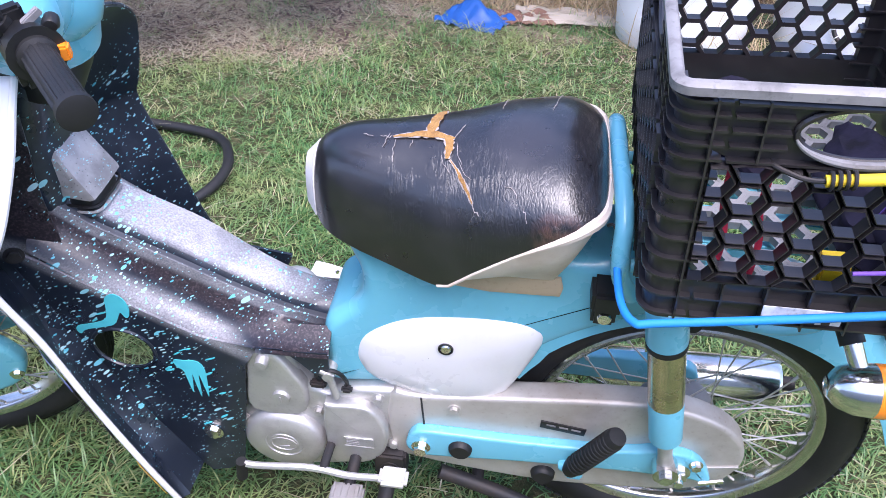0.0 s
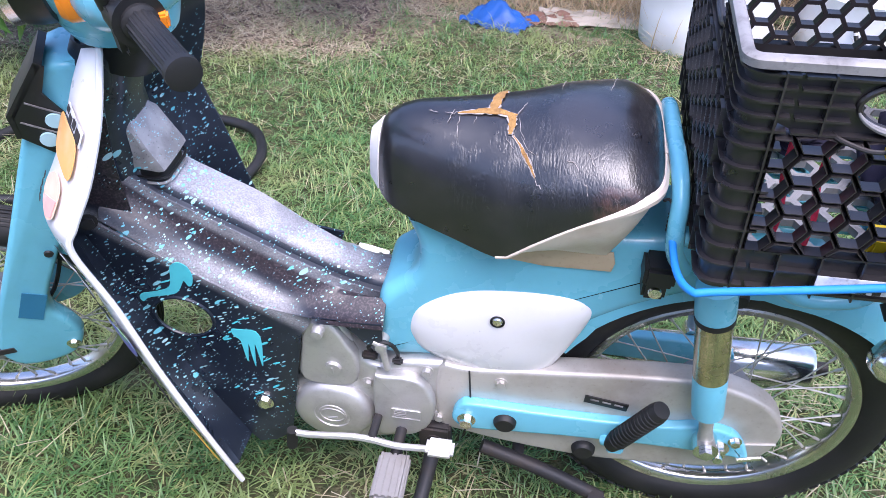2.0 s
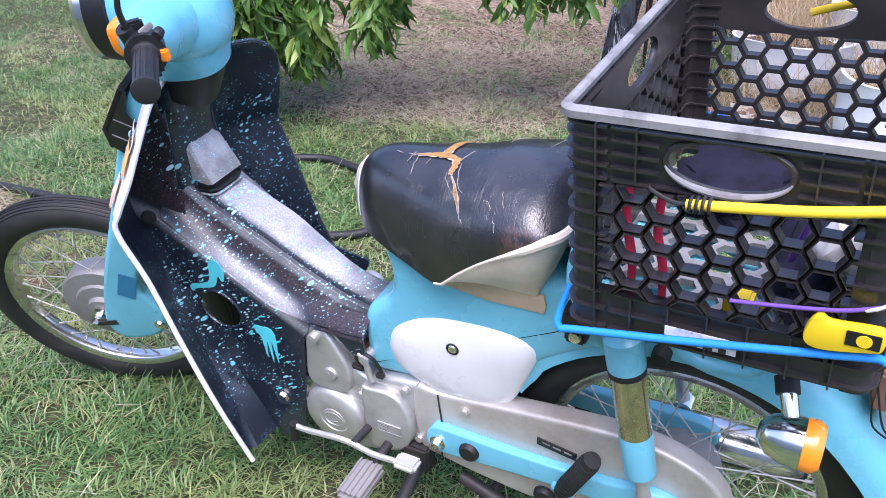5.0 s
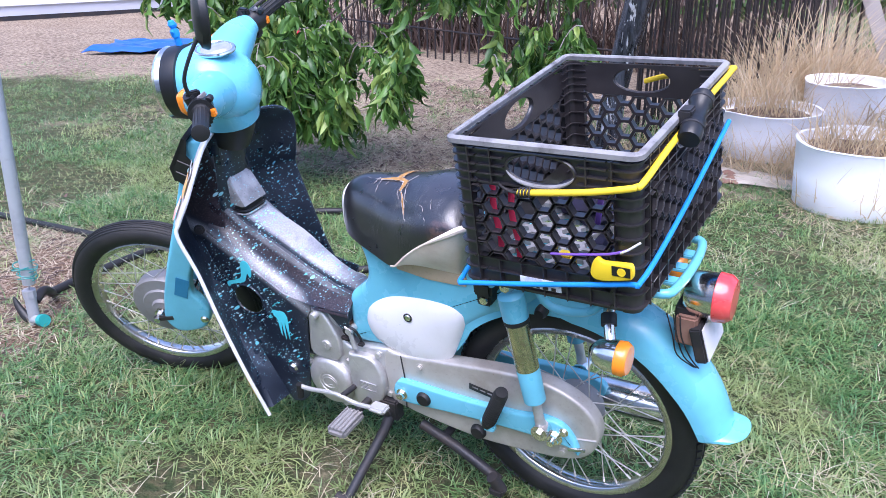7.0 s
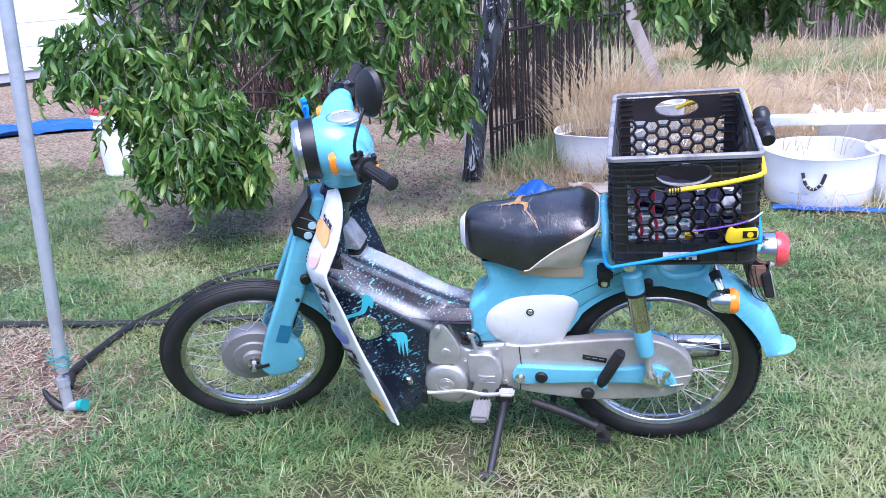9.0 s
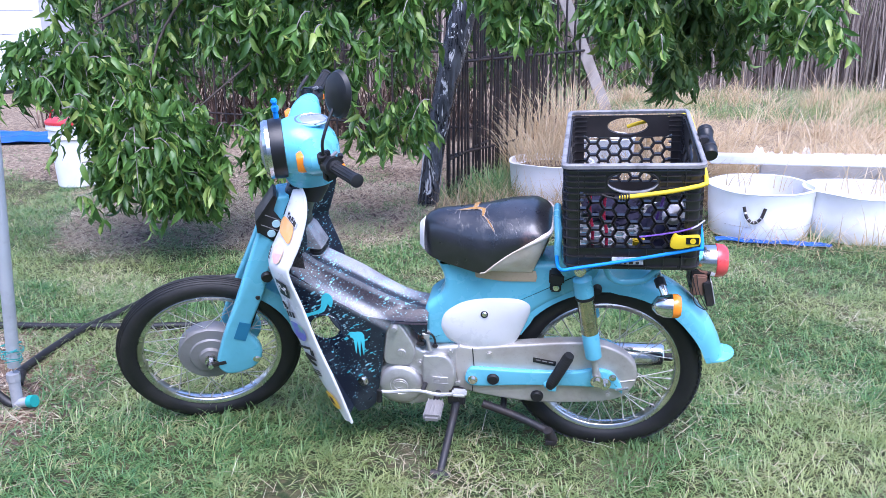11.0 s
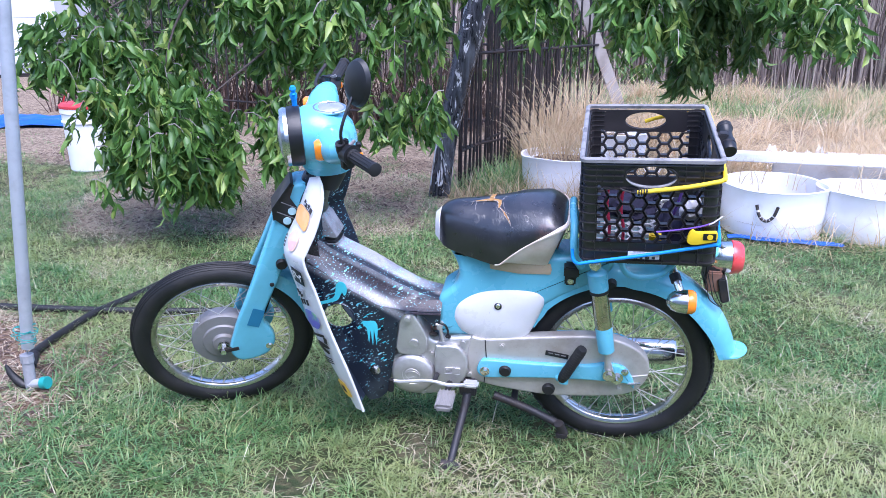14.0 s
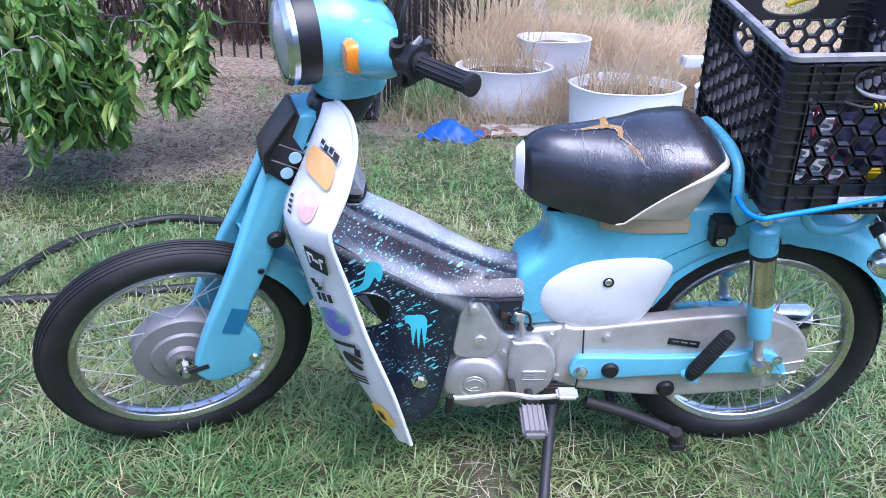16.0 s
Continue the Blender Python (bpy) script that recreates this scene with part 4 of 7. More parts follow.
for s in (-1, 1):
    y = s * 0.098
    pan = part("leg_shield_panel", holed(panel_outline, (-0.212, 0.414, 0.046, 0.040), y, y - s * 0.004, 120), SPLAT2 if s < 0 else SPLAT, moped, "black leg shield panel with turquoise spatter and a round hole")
    part("hole_rim", tube(ring((-0.212, y, 0.414), 0.046, 0.040, (1, 0, 0), (0, 0, 1), 32), 0.003, 6, True), SPLAT, pan)
    part("bolt", bolt((-0.112, y + s * 0.001, 0.236), 0.011, 0.007, (0, s, 0)), CHROME, pan, "chrome bolt with a wide washer")
    if s < 0:
        for cx, cz, shape, sc in ((-0.222, 0.462, blob, 0.8), (-0.125, 0.365, drip, 0.75)):
            part("paint_splash", prism(curve2([(cx + sc * a, cz + sc * b) for a, b in shape], 4), y - 0.0012, y - 0.0004, 0), TURQ, pan, "turquoise paint splash")
        for k in range(44):
            cx, cz = -0.32 + 0.25 * rng.random(), 0.22 + 0.33 * rng.random()
            if cz > 0.55 - 0.45 * (cx + 0.32) or cx < -0.36 + 0.5 * (0.6 - cz) + 0.03 or (cx + 0.212) ** 2 + (cz - 0.414) ** 2 < 0.0035:
                continue
            a, ln, w = rng.uniform(0.3, 0.9), rng.uniform(0.003, 0.010), rng.uniform(0.0007, 0.0020)
            ca, sa = math.cos(a), math.sin(a)
            part("paint_splash", prism([(cx + ca * p - sa * q, cz + sa * p + ca * q) for p, q in [(ln * math.cos(t), w * math.sin(t)) for t in [2 * math.pi * j / 9 for j in range(9)]]], y - 0.0011, y - 0.0004, 0), TURQ, pan)

tun = []
for x, zl, zc, zt in ((-0.30, 0.590, 0.655, 0.660), (-0.235, 0.545, 0.607, 0.612), (-0.187, 0.508, 0.582, 0.588), (-0.122, 0.464, 0.550, 0.557), (-0.052, 0.438, 0.514, 0.522), (0.022, 0.438, 0.482, 0.490), (0.088, 0.440, 0.466, 0.476)):
    half = [(-0.094, zl - 0.004), (-0.090, zl + 0.006), (-0.076, zl + 0.016), (-0.064, zl + 0.026), (-0.050, zc - 0.018), (-0.046, zc - 0.006), (-0.038, zc - 0.004), (-0.034, zc + 0.004), (-0.022, zt), (0, zt + 0.002)]
    slim = float(np.interp(x, [-0.12, 0.02], [1.0, 0.5]))
    row = [Vector((x, a, b)) for a, b in half] + [Vector((x, -a * slim, b)) for a, b in half[-2::-1]]
    tun.append(row)
cols = [smooth_line([r[j] for r in tun], 5) for j in range(len(tun[0]))]
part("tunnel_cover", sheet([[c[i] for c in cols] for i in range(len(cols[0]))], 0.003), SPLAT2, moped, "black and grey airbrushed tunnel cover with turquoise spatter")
part("panel_tail", prism([(-0.052, 0.446), (-0.02, 0.443), (0.03, 0.442), (0.086, 0.446), (0.086, 0.398), (0.062, 0.400), (0.045, 0.420), (0.020, 0.444), (-0.02, 0.4425)], -0.0945, -0.0915, 0), SPLAT, moped, "black end of the panel above the engine")
neck = []
for z, x, w, d in ((0.55, -0.292, 0.050, 0.030), (0.61, -0.294, 0.054, 0.038), (0.66, -0.297, 0.060, 0.046), (0.72, -0.302, 0.058, 0.046), (0.78, -0.284, 0.052, 0.046), (0.822, -0.262, 0.048, 0.046)):
    neck.append(ring((x, 0, z), w, d, (0, 1, 0), (1, 0, 0), 32, 2.6))
part("neck_cover", loft(neck), SPLAT, moped, "black neck cover spattered with paint")
for s in (-1, 1):
    rows = []
    for i in range(0, 34):
        p = wing_at(i, 0.97)
        q = Vector((-0.262 - 0.012 * math.sin(i / 33 * math.pi), 0.042 + 0.03 * i / 33, p.z))
        rows.append([Vector((p.x, s * p.y, p.z)).lerp(Vector((q.x, s * q.y, q.z)), t / 4) for t in range(5)])
    part("leg_shield_web", sheet(rows if s < 0 else [r[::-1] for r in rows], 0.003, 1), [WHITE, SPLAT2 if s < 0 else SPLAT], moped, "black inner web of the leg shield")
hood_rings = []
for x, z, w, back in ((-0.258, 0.702, 0.030, 0.012), (-0.2490, 0.692, 0.0375, 0.026), (-0.2350, 0.664, 0.0395, 0.040), (-0.2215, 0.640, 0.0405, 0.052), (-0.2195, 0.634, 0.0400, 0.054)):
    hood_rings.append([Vector((x + dx * back, y * w, z + dz)) for y, dx, dz in ((-1, -1, 0.004), (-1, -0.12, 0), (-0.93, 0, 0.001), (-0.5, 0.03, 0.002), (0, 0.05, 0.003), (0.5, 0.03, 0.002), (0.93, 0, 0.001), (1, -0.12, 0), (1, -1, 0.004))])
hood = part("hood", loft(hood_rings), HOODGREY, moped, "pale grey sloping hood on the neck, with dark louvres under its edge", sharp=32)
part("grille", loft([ring((-0.2480 + 0.003 * k, 0, z), w, 0.024 - 0.003 * k, (0, 1, 0), (1, 0, 0), 28, 4.0) for k, (z, w) in enumerate(((0.596, 0.0370), (0.612, 0.0385), (0.634, 0.0390)))]), BLACK, hood, "dark opening under the hood")
for k in range(3):
    part("louvre", tube([Vector((p.x, p.y, 0.604 + 0.0095 * k)) for p in ring((-0.2460 + 0.001 * k, 0, 0), 0.0395, 0.0275, (0, 1, 0), (1, 0, 0), 28, 4.0)], 0.0022, 6, True), HOODGREY if k == 1 else BLACK, hood)
part("bolt", bolt((-0.300, -0.118, 0.600), 0.009, 0.006, (0.5, -0.85, 0)), STEEL, moped)

# frame, rear mudguard, seat
def pillow(outline, half, r, steps=5):
    """A body with an outline of (x, z), half its width each way along y, its edges rounded by r."""
    n = len(outline)
    nrm = []
    for i in range(n):
        (x0, z0), (x1, z1) = outline[i - 1], outline[(i + 1) % n]
        l = math.hypot(x1 - x0, z1 - z0)
        nrm.append((-(z1 - z0) / l, (x1 - x0) / l))
    area = sum(outline[i - 1][0] * outline[i][1] - outline[i][0] * outline[i - 1][1] for i in range(n))
    inward = 1 if area > 0 else -1
    turns = [radians(90 * k / steps) for k in range(steps + 1)]
    levels = [(r * (1 - math.cos(a)), -half + r * (1 - math.sin(a))) for a in turns[::-1]] + [(r * (1 - math.cos(a)), half - r * (1 - math.sin(a))) for a in turns]
    return loft([[Vector((x + inward * d * nx, y, z + inward * d * nz)) for (x, z), (nx, nz) in zip(outline, nrm)] for d, y in levels])


frame_outline = curve2([(0.074, 0.362), (0.073, 0.41), (0.074, 0.455), (0.081, 0.482), (0.101, 0.501), (0.121, 0.518), (0.133, 0.545), (0.132, 0.574), (0.121, 0.600), (0.108, 0.622), (0.122, 0.634), (0.18, 0.630), (0.30, 0.628), (0.42, 0.630), (0.53, 0.642), (0.56, 0.62), (0.53, 0.565), (0.48, 0.535), (0.42, 0.50), (0.36, 0.452), (0.30, 0.395), (0.22, 0.362), (0.14, 0.355)], 4)
bm = pillow(frame_outline, 0.066, 0.020, 7)
for v in bm.verts:
    t = min(1.0, max(0.0, (0.17 - v.co.x) / 0.09)) * min(1.0, max(0.0, (0.56 - v.co.z) / 0.14))
    top = min(1.0, max(0.0, (v.co.z - 0.56) / 0.06)) * min(1.0, max(0.0, (0.17 - v.co.x) / 0.06))
    v.co.y *= 1 + 0.12 * t * t * (3 - 2 * t) - 0.22 * top
part("frame", bm, BLUE, moped, "sky-blue pressed-steel frame")
part("seam", tube(smooth_line([(0.086, -0.0635, 0.392), (0.12, -0.0645, 0.386), (0.17, -0.0655, 0.384)], 4), 0.0018, 6), BLACK, moped, "dark seam with small stamped marks")
for k in range(8):
    part("stamp", block(-0.0025, 0.0025, -0.0662, -0.0648, -0.005, 0.005, 0, pose(0.095 + k * 0.0085, 0, 0.379)), BLACK, moped)
guard = []
for i in range(34):
    a = radians(152 - min(i, 29) * 4.79 - max(0, i - 29) * 0.4)
    flare = max(0.0, (i - 28) / 5)
    c = Vector((0.59, 0, 0.272)) + Vector((math.cos(a), 0, math.sin(a))) * (0.300 + 0.034 * flare ** 2)
    d = Vector((math.cos(a), 0, math.sin(a)))
    w = 0.060 - 0.006 * max(0, (i - 22) / 11) - 0.010 * flare ** 2
    drop = 0.032 if i < 24 else 0.032 - 0.020 * (i - 24) / 9
    if 2 < i < 14:
        drop = 0.026
    guard.append([c + Vector((0, w * math.sin(t), 0)) + d * (0.030 * math.cos(t) - drop * (1 - math.cos(t)) ** 2 * 0.9) for t in [radians(-90 + 180 * j / 14) for j in range(15)]])
part("rear_mudguard", sheet(guard, 0.0025), BLUE, moped, "sky-blue rear mudguard with a flared tip")


def eased(x, xs, ys):
    """A smooth curve through (xs, ys) that never overshoots."""
    xs, ys = np.array(xs, float), np.array(ys, float)
    h = np.diff(xs)
    d = np.diff(ys) / h
    m = np.zeros(len(xs))
    m[1:-1] = np.where(d[:-1] * d[1:] > 0, 2 * d[:-1] * d[1:] / (d[:-1] + d[1:] + 1e-12), 0)
    m[0], m[-1] = d[0], d[-1]
    i = int(min(max(np.searchsorted(xs, x) - 1, 0), len(xs) - 2))
    t = (min(max(x, xs[0]), xs[-1]) - xs[i]) / h[i]
    return float((1 + 2 * t) * (1 - t) ** 2 * ys[i] + t * (1 - t) ** 2 * h[i] * m[i] + t * t * (3 - 2 * t) * ys[i + 1] + t * t * (t - 1) * h[i] * m[i + 1])


SEAT0, SEAT1 = 0.068, 0.428
SEAT_U = (0, 0.02, 0.07, 0.16, 0.3, 0.5, 0.7, 0.85, 0.94, 0.985, 1.0)


def seat_u(x):
    return (x - SEAT0) / (SEAT1 - SEAT0)


def seat_half(x):
    return eased(seat_u(x), SEAT_U, (0.020, 0.030, 0.051, 0.067, 0.085, 0.112, 0.127, 0.128, 0.122, 0.108, 0.070))


def seat_top(x):
    return eased(seat_u(x), SEAT_U, (0.712, 0.720, 0.740, 0.752, 0.757, 0.766, 0.7775, 0.778, 0.763, 0.748, 0.735))


def seat_wide(x):
    """The level at which the seat is widest: its lower edge in front, above the cream side behind."""
    return eased(seat_u(x), SEAT_U, (0.655, 0.651, 0.638, 0.629, 0.6215, 0.616, 0.672, 0.705, 0.712, 0.708, 0.706))


def seat_line(x):
    """Where the black cover ends."""
    return max(seat_wide(x), eased(seat_u(x), (0.46, 0.5, 0.6, 0.7, 0.8, 0.9, 0.96, 1.0), (0.610, 0.616, 0.651, 0.682, 0.705, 0.725, 0.733, 0.733)))


def seat_y(x, z):
    b, t = seat_wide(x), seat_top(x)
    q = min(1.0, max(0.0, (z - b) / (t - b)))
    return seat_half(x) * (1 - q ** 2.8) ** 0.5


def seat_z(x, y):
    """Height of the seat's skin over (x, y)."""
    b, t = seat_wide(x), seat_top(x)
    q = min(1.0, abs(y) / seat_half(x))
    return b + (t - b) * max(0.0, 1 - q * q) ** (1 / 2.8)


def seat_row(x, n=18):
    """Points over the seat at x, from the near lower edge of the cover to the far one."""
    q0 = seat_y(x, seat_line(x)) / seat_half(x)
    out = []
    for k in range(2 * n + 1):
        q = q0 * math.sin((k / n - 1) * math.pi / 2)
        out.append(Vector((x, seat_half(x) * q, seat_z(x, seat_half(x) * q))))
    return out


seat_us = [0, 0.004, 0.012, 0.022, 0.035, 0.05, 0.07, 0.10, 0.13, 0.16] + [0.2 + 0.04 * k for k in range(17)] + [0.87, 0.90, 0.92, 0.94, 0.955, 0.97, 0.98, 0.988, 0.995, 1.0]
xs = [SEAT0 + (SEAT1 - SEAT0) * u for u in seat_us]
seat = part("seat", sheet([seat_row(x) for x in xs if x >= 0.080], 0.003), VINYL, moped, "cracked black vinyl seat cover")
nose_rows = [[p + Vector((-0.0015 * (0.086 - x) / 0.018, 0, 0)) for p in seat_row(x)] for x in xs if x <= 0.086]
part("nose_trim", sheet(nose_rows, 0.0042), WHITE, seat, "white seat nose trim")
first = nose_rows[0]
mid = sum(first, Vector()) / len(first)
part("nose_cap", loft([[p + Vector((0.001, 0, 0)) for p in first], [mid + (p - mid) * 0.8 + Vector((-0.003, 0, 0)) for p in first], [mid + (p - mid) * 0.35 + Vector((-0.004, 0, 0)) for p in first]]), WHITE, seat, "white seat nose")
for s in (-1, 1):
    rows = []
    for x in xs:
        u = seat_u(x)
        if u < 0.46:
            continue
        z = seat_line(x)
        top = Vector((x, s * seat_y(x, z), z))
        xb = SEAT0 + (SEAT1 - SEAT0) * (u if u < 0.7 else 0.7 + (u - 0.7) * 0.55)
        foot = Vector((xb, s * min(abs(top.y), 0.071), 0.606))
        rows.append([top.lerp(foot, k / 8) + Vector((0, s * 0.010 * math.sin(math.pi * k / 8) * min(1.0, (z - 0.606) / 0.05), 0)) for k in range(9)])
    part("skirt", sheet(rows if s > 0 else [r[::-1] for r in rows], 0.002), CREAM, seat, "stained cream vinyl seat side")
    part("piping", tube([Vector((x, s * (seat_y(x, seat_line(x)) + 0.001), seat_line(x))) for x in xs if seat_u(x) >= 0.46], [0.0030 + 0.0045 * min(1.0, max(0.0, (seat_u(x) - 0.75) / 0.2)) for x in xs if seat_u(x) >= 0.46], 8), CREAM, seat, "cream piping")
last = [p for p in seat_row(xs[-1])]
part("rear_trim", tube([p + Vector((0.003, 0, 0.001)) for p in last], 0.0078, 10, False, 0.9), CREAM, seat, "cream trim round the seat's rear edge")
part("seat_back", loft([[p for p in last], [Vector((0.424, p.y * 0.85, 0.69)) for p in last], [Vector((0.395, p.y * 0.8, 0.61)) for p in last]], False), CREAM, seat, "cream seat back")
part("seat_base", block(0.150, 0.385, -0.052, 0.052, 0.60, 0.68, 0.02), BLACK, seat, "dark seat base")
part("corner_patch", prism([(0.221, 0.600), (0.260, 0.607), (0.388, 0.607), (0.392, 0.590), (0.389, 0.576), (0.30, 0.573), (0.224, 0.582)], -0.0705, -0.0662, 0.0006), TANCARD, seat, "torn tan strip under the seat side")


def seat_strip(path, widths, mat, label, lift=0.0022):
    """A ragged strip on the seat, over points (x, y)."""
    pts = smooth_line([(x, y, 0) for x, y in path], 5)
    rows = []
    for i, p in enumerate(pts):
        a, b = pts[max(i - 1, 0)], pts[min(i + 1, len(pts) - 1)]
        d = (b - a).normalized()
        nrm = Vector((-d.y, d.x, 0))
        w = float(np.interp(i / (len(pts) - 1), np.linspace(0, 1, len(widths)), widths))
        l, r = w * rng.uniform(0.6, 1.25), w * rng.uniform(0.6, 1.25)
        row = []
        for t in (-1, -0.4, 0.4, 1):
            q = p + nrm * (r if t > 0 else l) * t
            row.append(Vector((q.x, q.y, seat_z(q.x, q.y) + lift + 0.003)))
        rows.append(row)
    part("tear", sheet(rows, 0.0008), mat, seat, label)


for path, w in (
        ([(0.176, -0.018), (0.197, -0.016), (0.217, -0.015), (0.238, -0.022), (0.249, -0.024)], [0.0008, 0.0032, 0.0054, 0.0034, 0.0008]),
        ([(0.219, -0.014), (0.2225, 0.011), (0.226, 0.034), (0.2295, 0.056)], [0.0060, 0.0058, 0.0052, 0.0030]),
        ([(0.242, -0.023), (0.244, -0.038), (0.243, -0.051)], [0.0044, 0.0046, 0.0018]),
        ([(0.2466, -0.052), (0.2548, -0.062), (0.262, -0.073), (0.271, -0.086), (0.278, -0.097)], [0.0002, 0.0009, 0.0018, 0.0013, 0.0002])):
    seat_strip(path, [v + 0.0009 for v in w], CRACK, "pale torn edge of the vinyl", 0.0014)
    seat_strip(path, w, FOAM, "torn vinyl showing yellow foam", 0.0020)
for path in ([(0.278, -0.097), (0.282, -0.103), (0.288, -0.107)], [(0.2485, -0.025), (0.2548, -0.010), (0.2584, -0.001)], [(0.3035, 0.080), (0.301, 0.049), (0.299, 0.030)], [(0.370, 0.096), (0.364, 0.061), (0.3576, 0.030)], [(0.335, -0.079), (0.3396, -0.091), (0.345, -0.100)], [(0.3116, -0.090), (0.3215, -0.094), (0.327, -0.102)], [(0.139, -0.013), (0.151, -0.0165)], [(0.172, -0.012), (0.168, -0.022), (0.1654, -0.031)], [(0.335, -0.1105), (0.339, -0.118), (0.342, -0.1235)], [(0.176, -0.016), (0.170, -0.018), (0.160, -0.017)], [(0.179, -0.022), (0.178, -0.034), (0.180, -0.048)], [(0.200, -0.024), (0.197, -0.034)], [(0.236, -0.046), (0.240, -0.056), (0.250, -0.068)], [(0.252, -0.030), (0.254, -0.046), (0.262, -0.060)], [(0.256, -0.055), (0.266, -0.070), (0.275, -0.078)]):
    bent = [(a + rng.normal(0, 0.0005), b + rng.normal(0, 0.0005)) for a, b in zip(*[np.interp(np.linspace(0, 1, 7), np.linspace(0, 1, len(path)), [p[q] for p in path]) for q in (0, 1)])]
    seat_strip(bent, [0.0001, rng.uniform(0.0002, 0.0004), 0.0002, rng.uniform(0.0002, 0.0005), 0.0001], CRACK, "pale crack in the vinyl", 0.0015)

# side covers, engine, chain case, swing arm
cover_outline = curve2([(0.119, 0.434), (0.133, 0.466), (0.169, 0.494), (0.208, 0.510), (0.253, 0.518), (0.305, 0.522), (0.352, 0.519), (0.374, 0.504), (0.376, 0.479), (0.357, 0.425), (0.329, 0.368), (0.293, 0.345), (0.239, 0.341), (0.172, 0.359), (0.132, 0.383), (0.118, 0.409)], 4)
for s in (-1, 1):
    bm = dome(cover_outline, 0.062, 0.027)
    for v in bm.verts:
        v.co.y = s * (0.062 + (0.062 - v.co.y))
    sc = part("side_cover", bm, WHITE, moped, "white egg-shaped side cover")
    part("screw", joined(lathe([(0.008, 0), (0.0105, -0.001), (0.0105, -0.003), (0.009, -0.0035)], 24, pose(0.249, s * 0.0875, 0.476, 0, 0, 0 if s < 0 else 180))), STEEL, sc, "dark steel ring")
    part("screw", lathe([(0, -0.005), (0.006, -0.0045), (0.0085, -0.002), (0.0085, 0.004)], 20, pose(0.249, s * 0.0875, 0.476, 0, 0, 0 if s < 0 else 180)), CHROME, sc, "chrome slotted screw")
    part("seam", tube(smooth_line([(0.205, s * 0.066, 0.509), (0.208, s * 0.0805, 0.480), (0.226, s * 0.0878, 0.452)], 5), 0.0010, 5), STEEL, sc)

crank = part("engine", joined(prism(curve2([(-0.072, 0.205), (-0.066, 0.262), (-0.040, 0.300), (-0.040, 0.380), (-0.026, 0.424), (0.002, 0.434), (0.026, 0.412), (0.044, 0.360), (0.075, 0.338), (0.10, 0.352), (0.215, 0.356), (0.215, 0.232), (0.165, 0.212), (0.12, 0.175), (0.05, 0.152), (-0.02, 0.150), (-0.055, 0.168)], 3), -0.082, 0.09, 0.012, 3)), ALU, moped, "cast aluminium engine")
part("cylinder_head", joined(*[block(-0.16, -0.04, -0.062, 0.062, 0.262 + 0.016 * k, 0.268 + 0.016 * k, 0.002) for k in range(7)], block(-0.15, -0.03, -0.05, 0.05, 0.25, 0.37, 0.01)), ALU, crank, "finned aluminium cylinder")
part("generator_cover", lathe([(0, -0.101), (0.022, -0.101), (0.023, -0.0995), (0.029, -0.0995), (0.030, -0.101), (0.055, -0.1005), (0.062, -0.096), (0.066, -0.088), (0.066, -0.078)], 48, pose(0.0, 0, 0.228)), ALU, crank, "round dull generator cover")
part("badge", joined(tube(ring((0.0, -0.1012, 0.228), 0.020, 0.015, (1, 0, 0), (0, 0, 1), 28), 0.0009, 6, True), rod((-0.008, -0.1012, 0.220), (0.008, -0.1012, 0.224), 0.001, 6)), ALU, crank)
lug = part("cam_cover", prism(curve2([(-0.042, 0.300), (-0.039, 0.375), (-0.030, 0.422), (-0.008, 0.442), (0.012, 0.424), (0.030, 0.392), (0.046, 0.352), (0.034, 0.300)], 4), -0.094, -0.070, 0.006, 3), ALU, crank, "cast aluminium cam chain cover")
part("cap", lathe([(0, -0.020), (0.008, -0.019), (0.0095, -0.012), (0.0095, 0)], 20, pose(-0.008, -0.09, 0.421)), ALU, crank)
part("plug", joined(lathe([(0, -0.010), (0.012, -0.009), (0.0135, -0.004), (0.0135, 0)], 24, pose(0.008, -0.09, 0.338)), block(-0.001, 0.001, -0.1015, -0.1, -0.006, 0.006, 0, pose(0.008, 0, 0.338))), ALU, crank, "round slotted plug")
gear = part("gearbox_cover", prism(curve2([(0.072, 0.205), (0.070, 0.325), (0.085, 0.336), (0.130, 0.338), (0.152, 0.318), (0.164, 0.280), (0.158, 0.236), (0.135, 0.205), (0.10, 0.195)], 3), -0.100, -0.078, 0.006, 3), ALU, crank, "hexagonal gearbox cover")
part("instruction_plate", joined(block(0.098, 0.142, -0.1016, -0.0998, 0.246, 0.266, 0.0004), tube([(0.0975, -0.1018, 0.2455), (0.1425, -0.1018, 0.2455), (0.1425, -0.1018, 0.2665), (0.0975, -0.1018, 0.2665)], 0.0007, 5, True)), ALU, gear, "small embossed instruction plate")
for k in range(4):
    part("bar", block(0.101, 0.120, -0.1022, -0.1015, 0.249 + 0.0042 * k, 0.2502 + 0.0042 * k, 0), HUB, gear)
for x, z in ((-0.066, 0.262), (0.058, 0.30), (0.150, 0.345), (0.170, 0.24), (0.03, 0.165)):
    part("bolt", bolt((x, -0.082, z), 0.007, 0.009), ALU, crank)
part("fuel_tap", joined(rod((0.084, -0.07, 0.398), (0.084, -0.099, 0.398), 0.0085, 14), rod((0.084, -0.094, 0.402), (0.092, -0.094, 0.352), 0.0055, 10), rod((0.072, -0.092, 0.406), (0.090, -0.094, 0.398), 0.005, 10)), ALU, crank, "small metal tap")
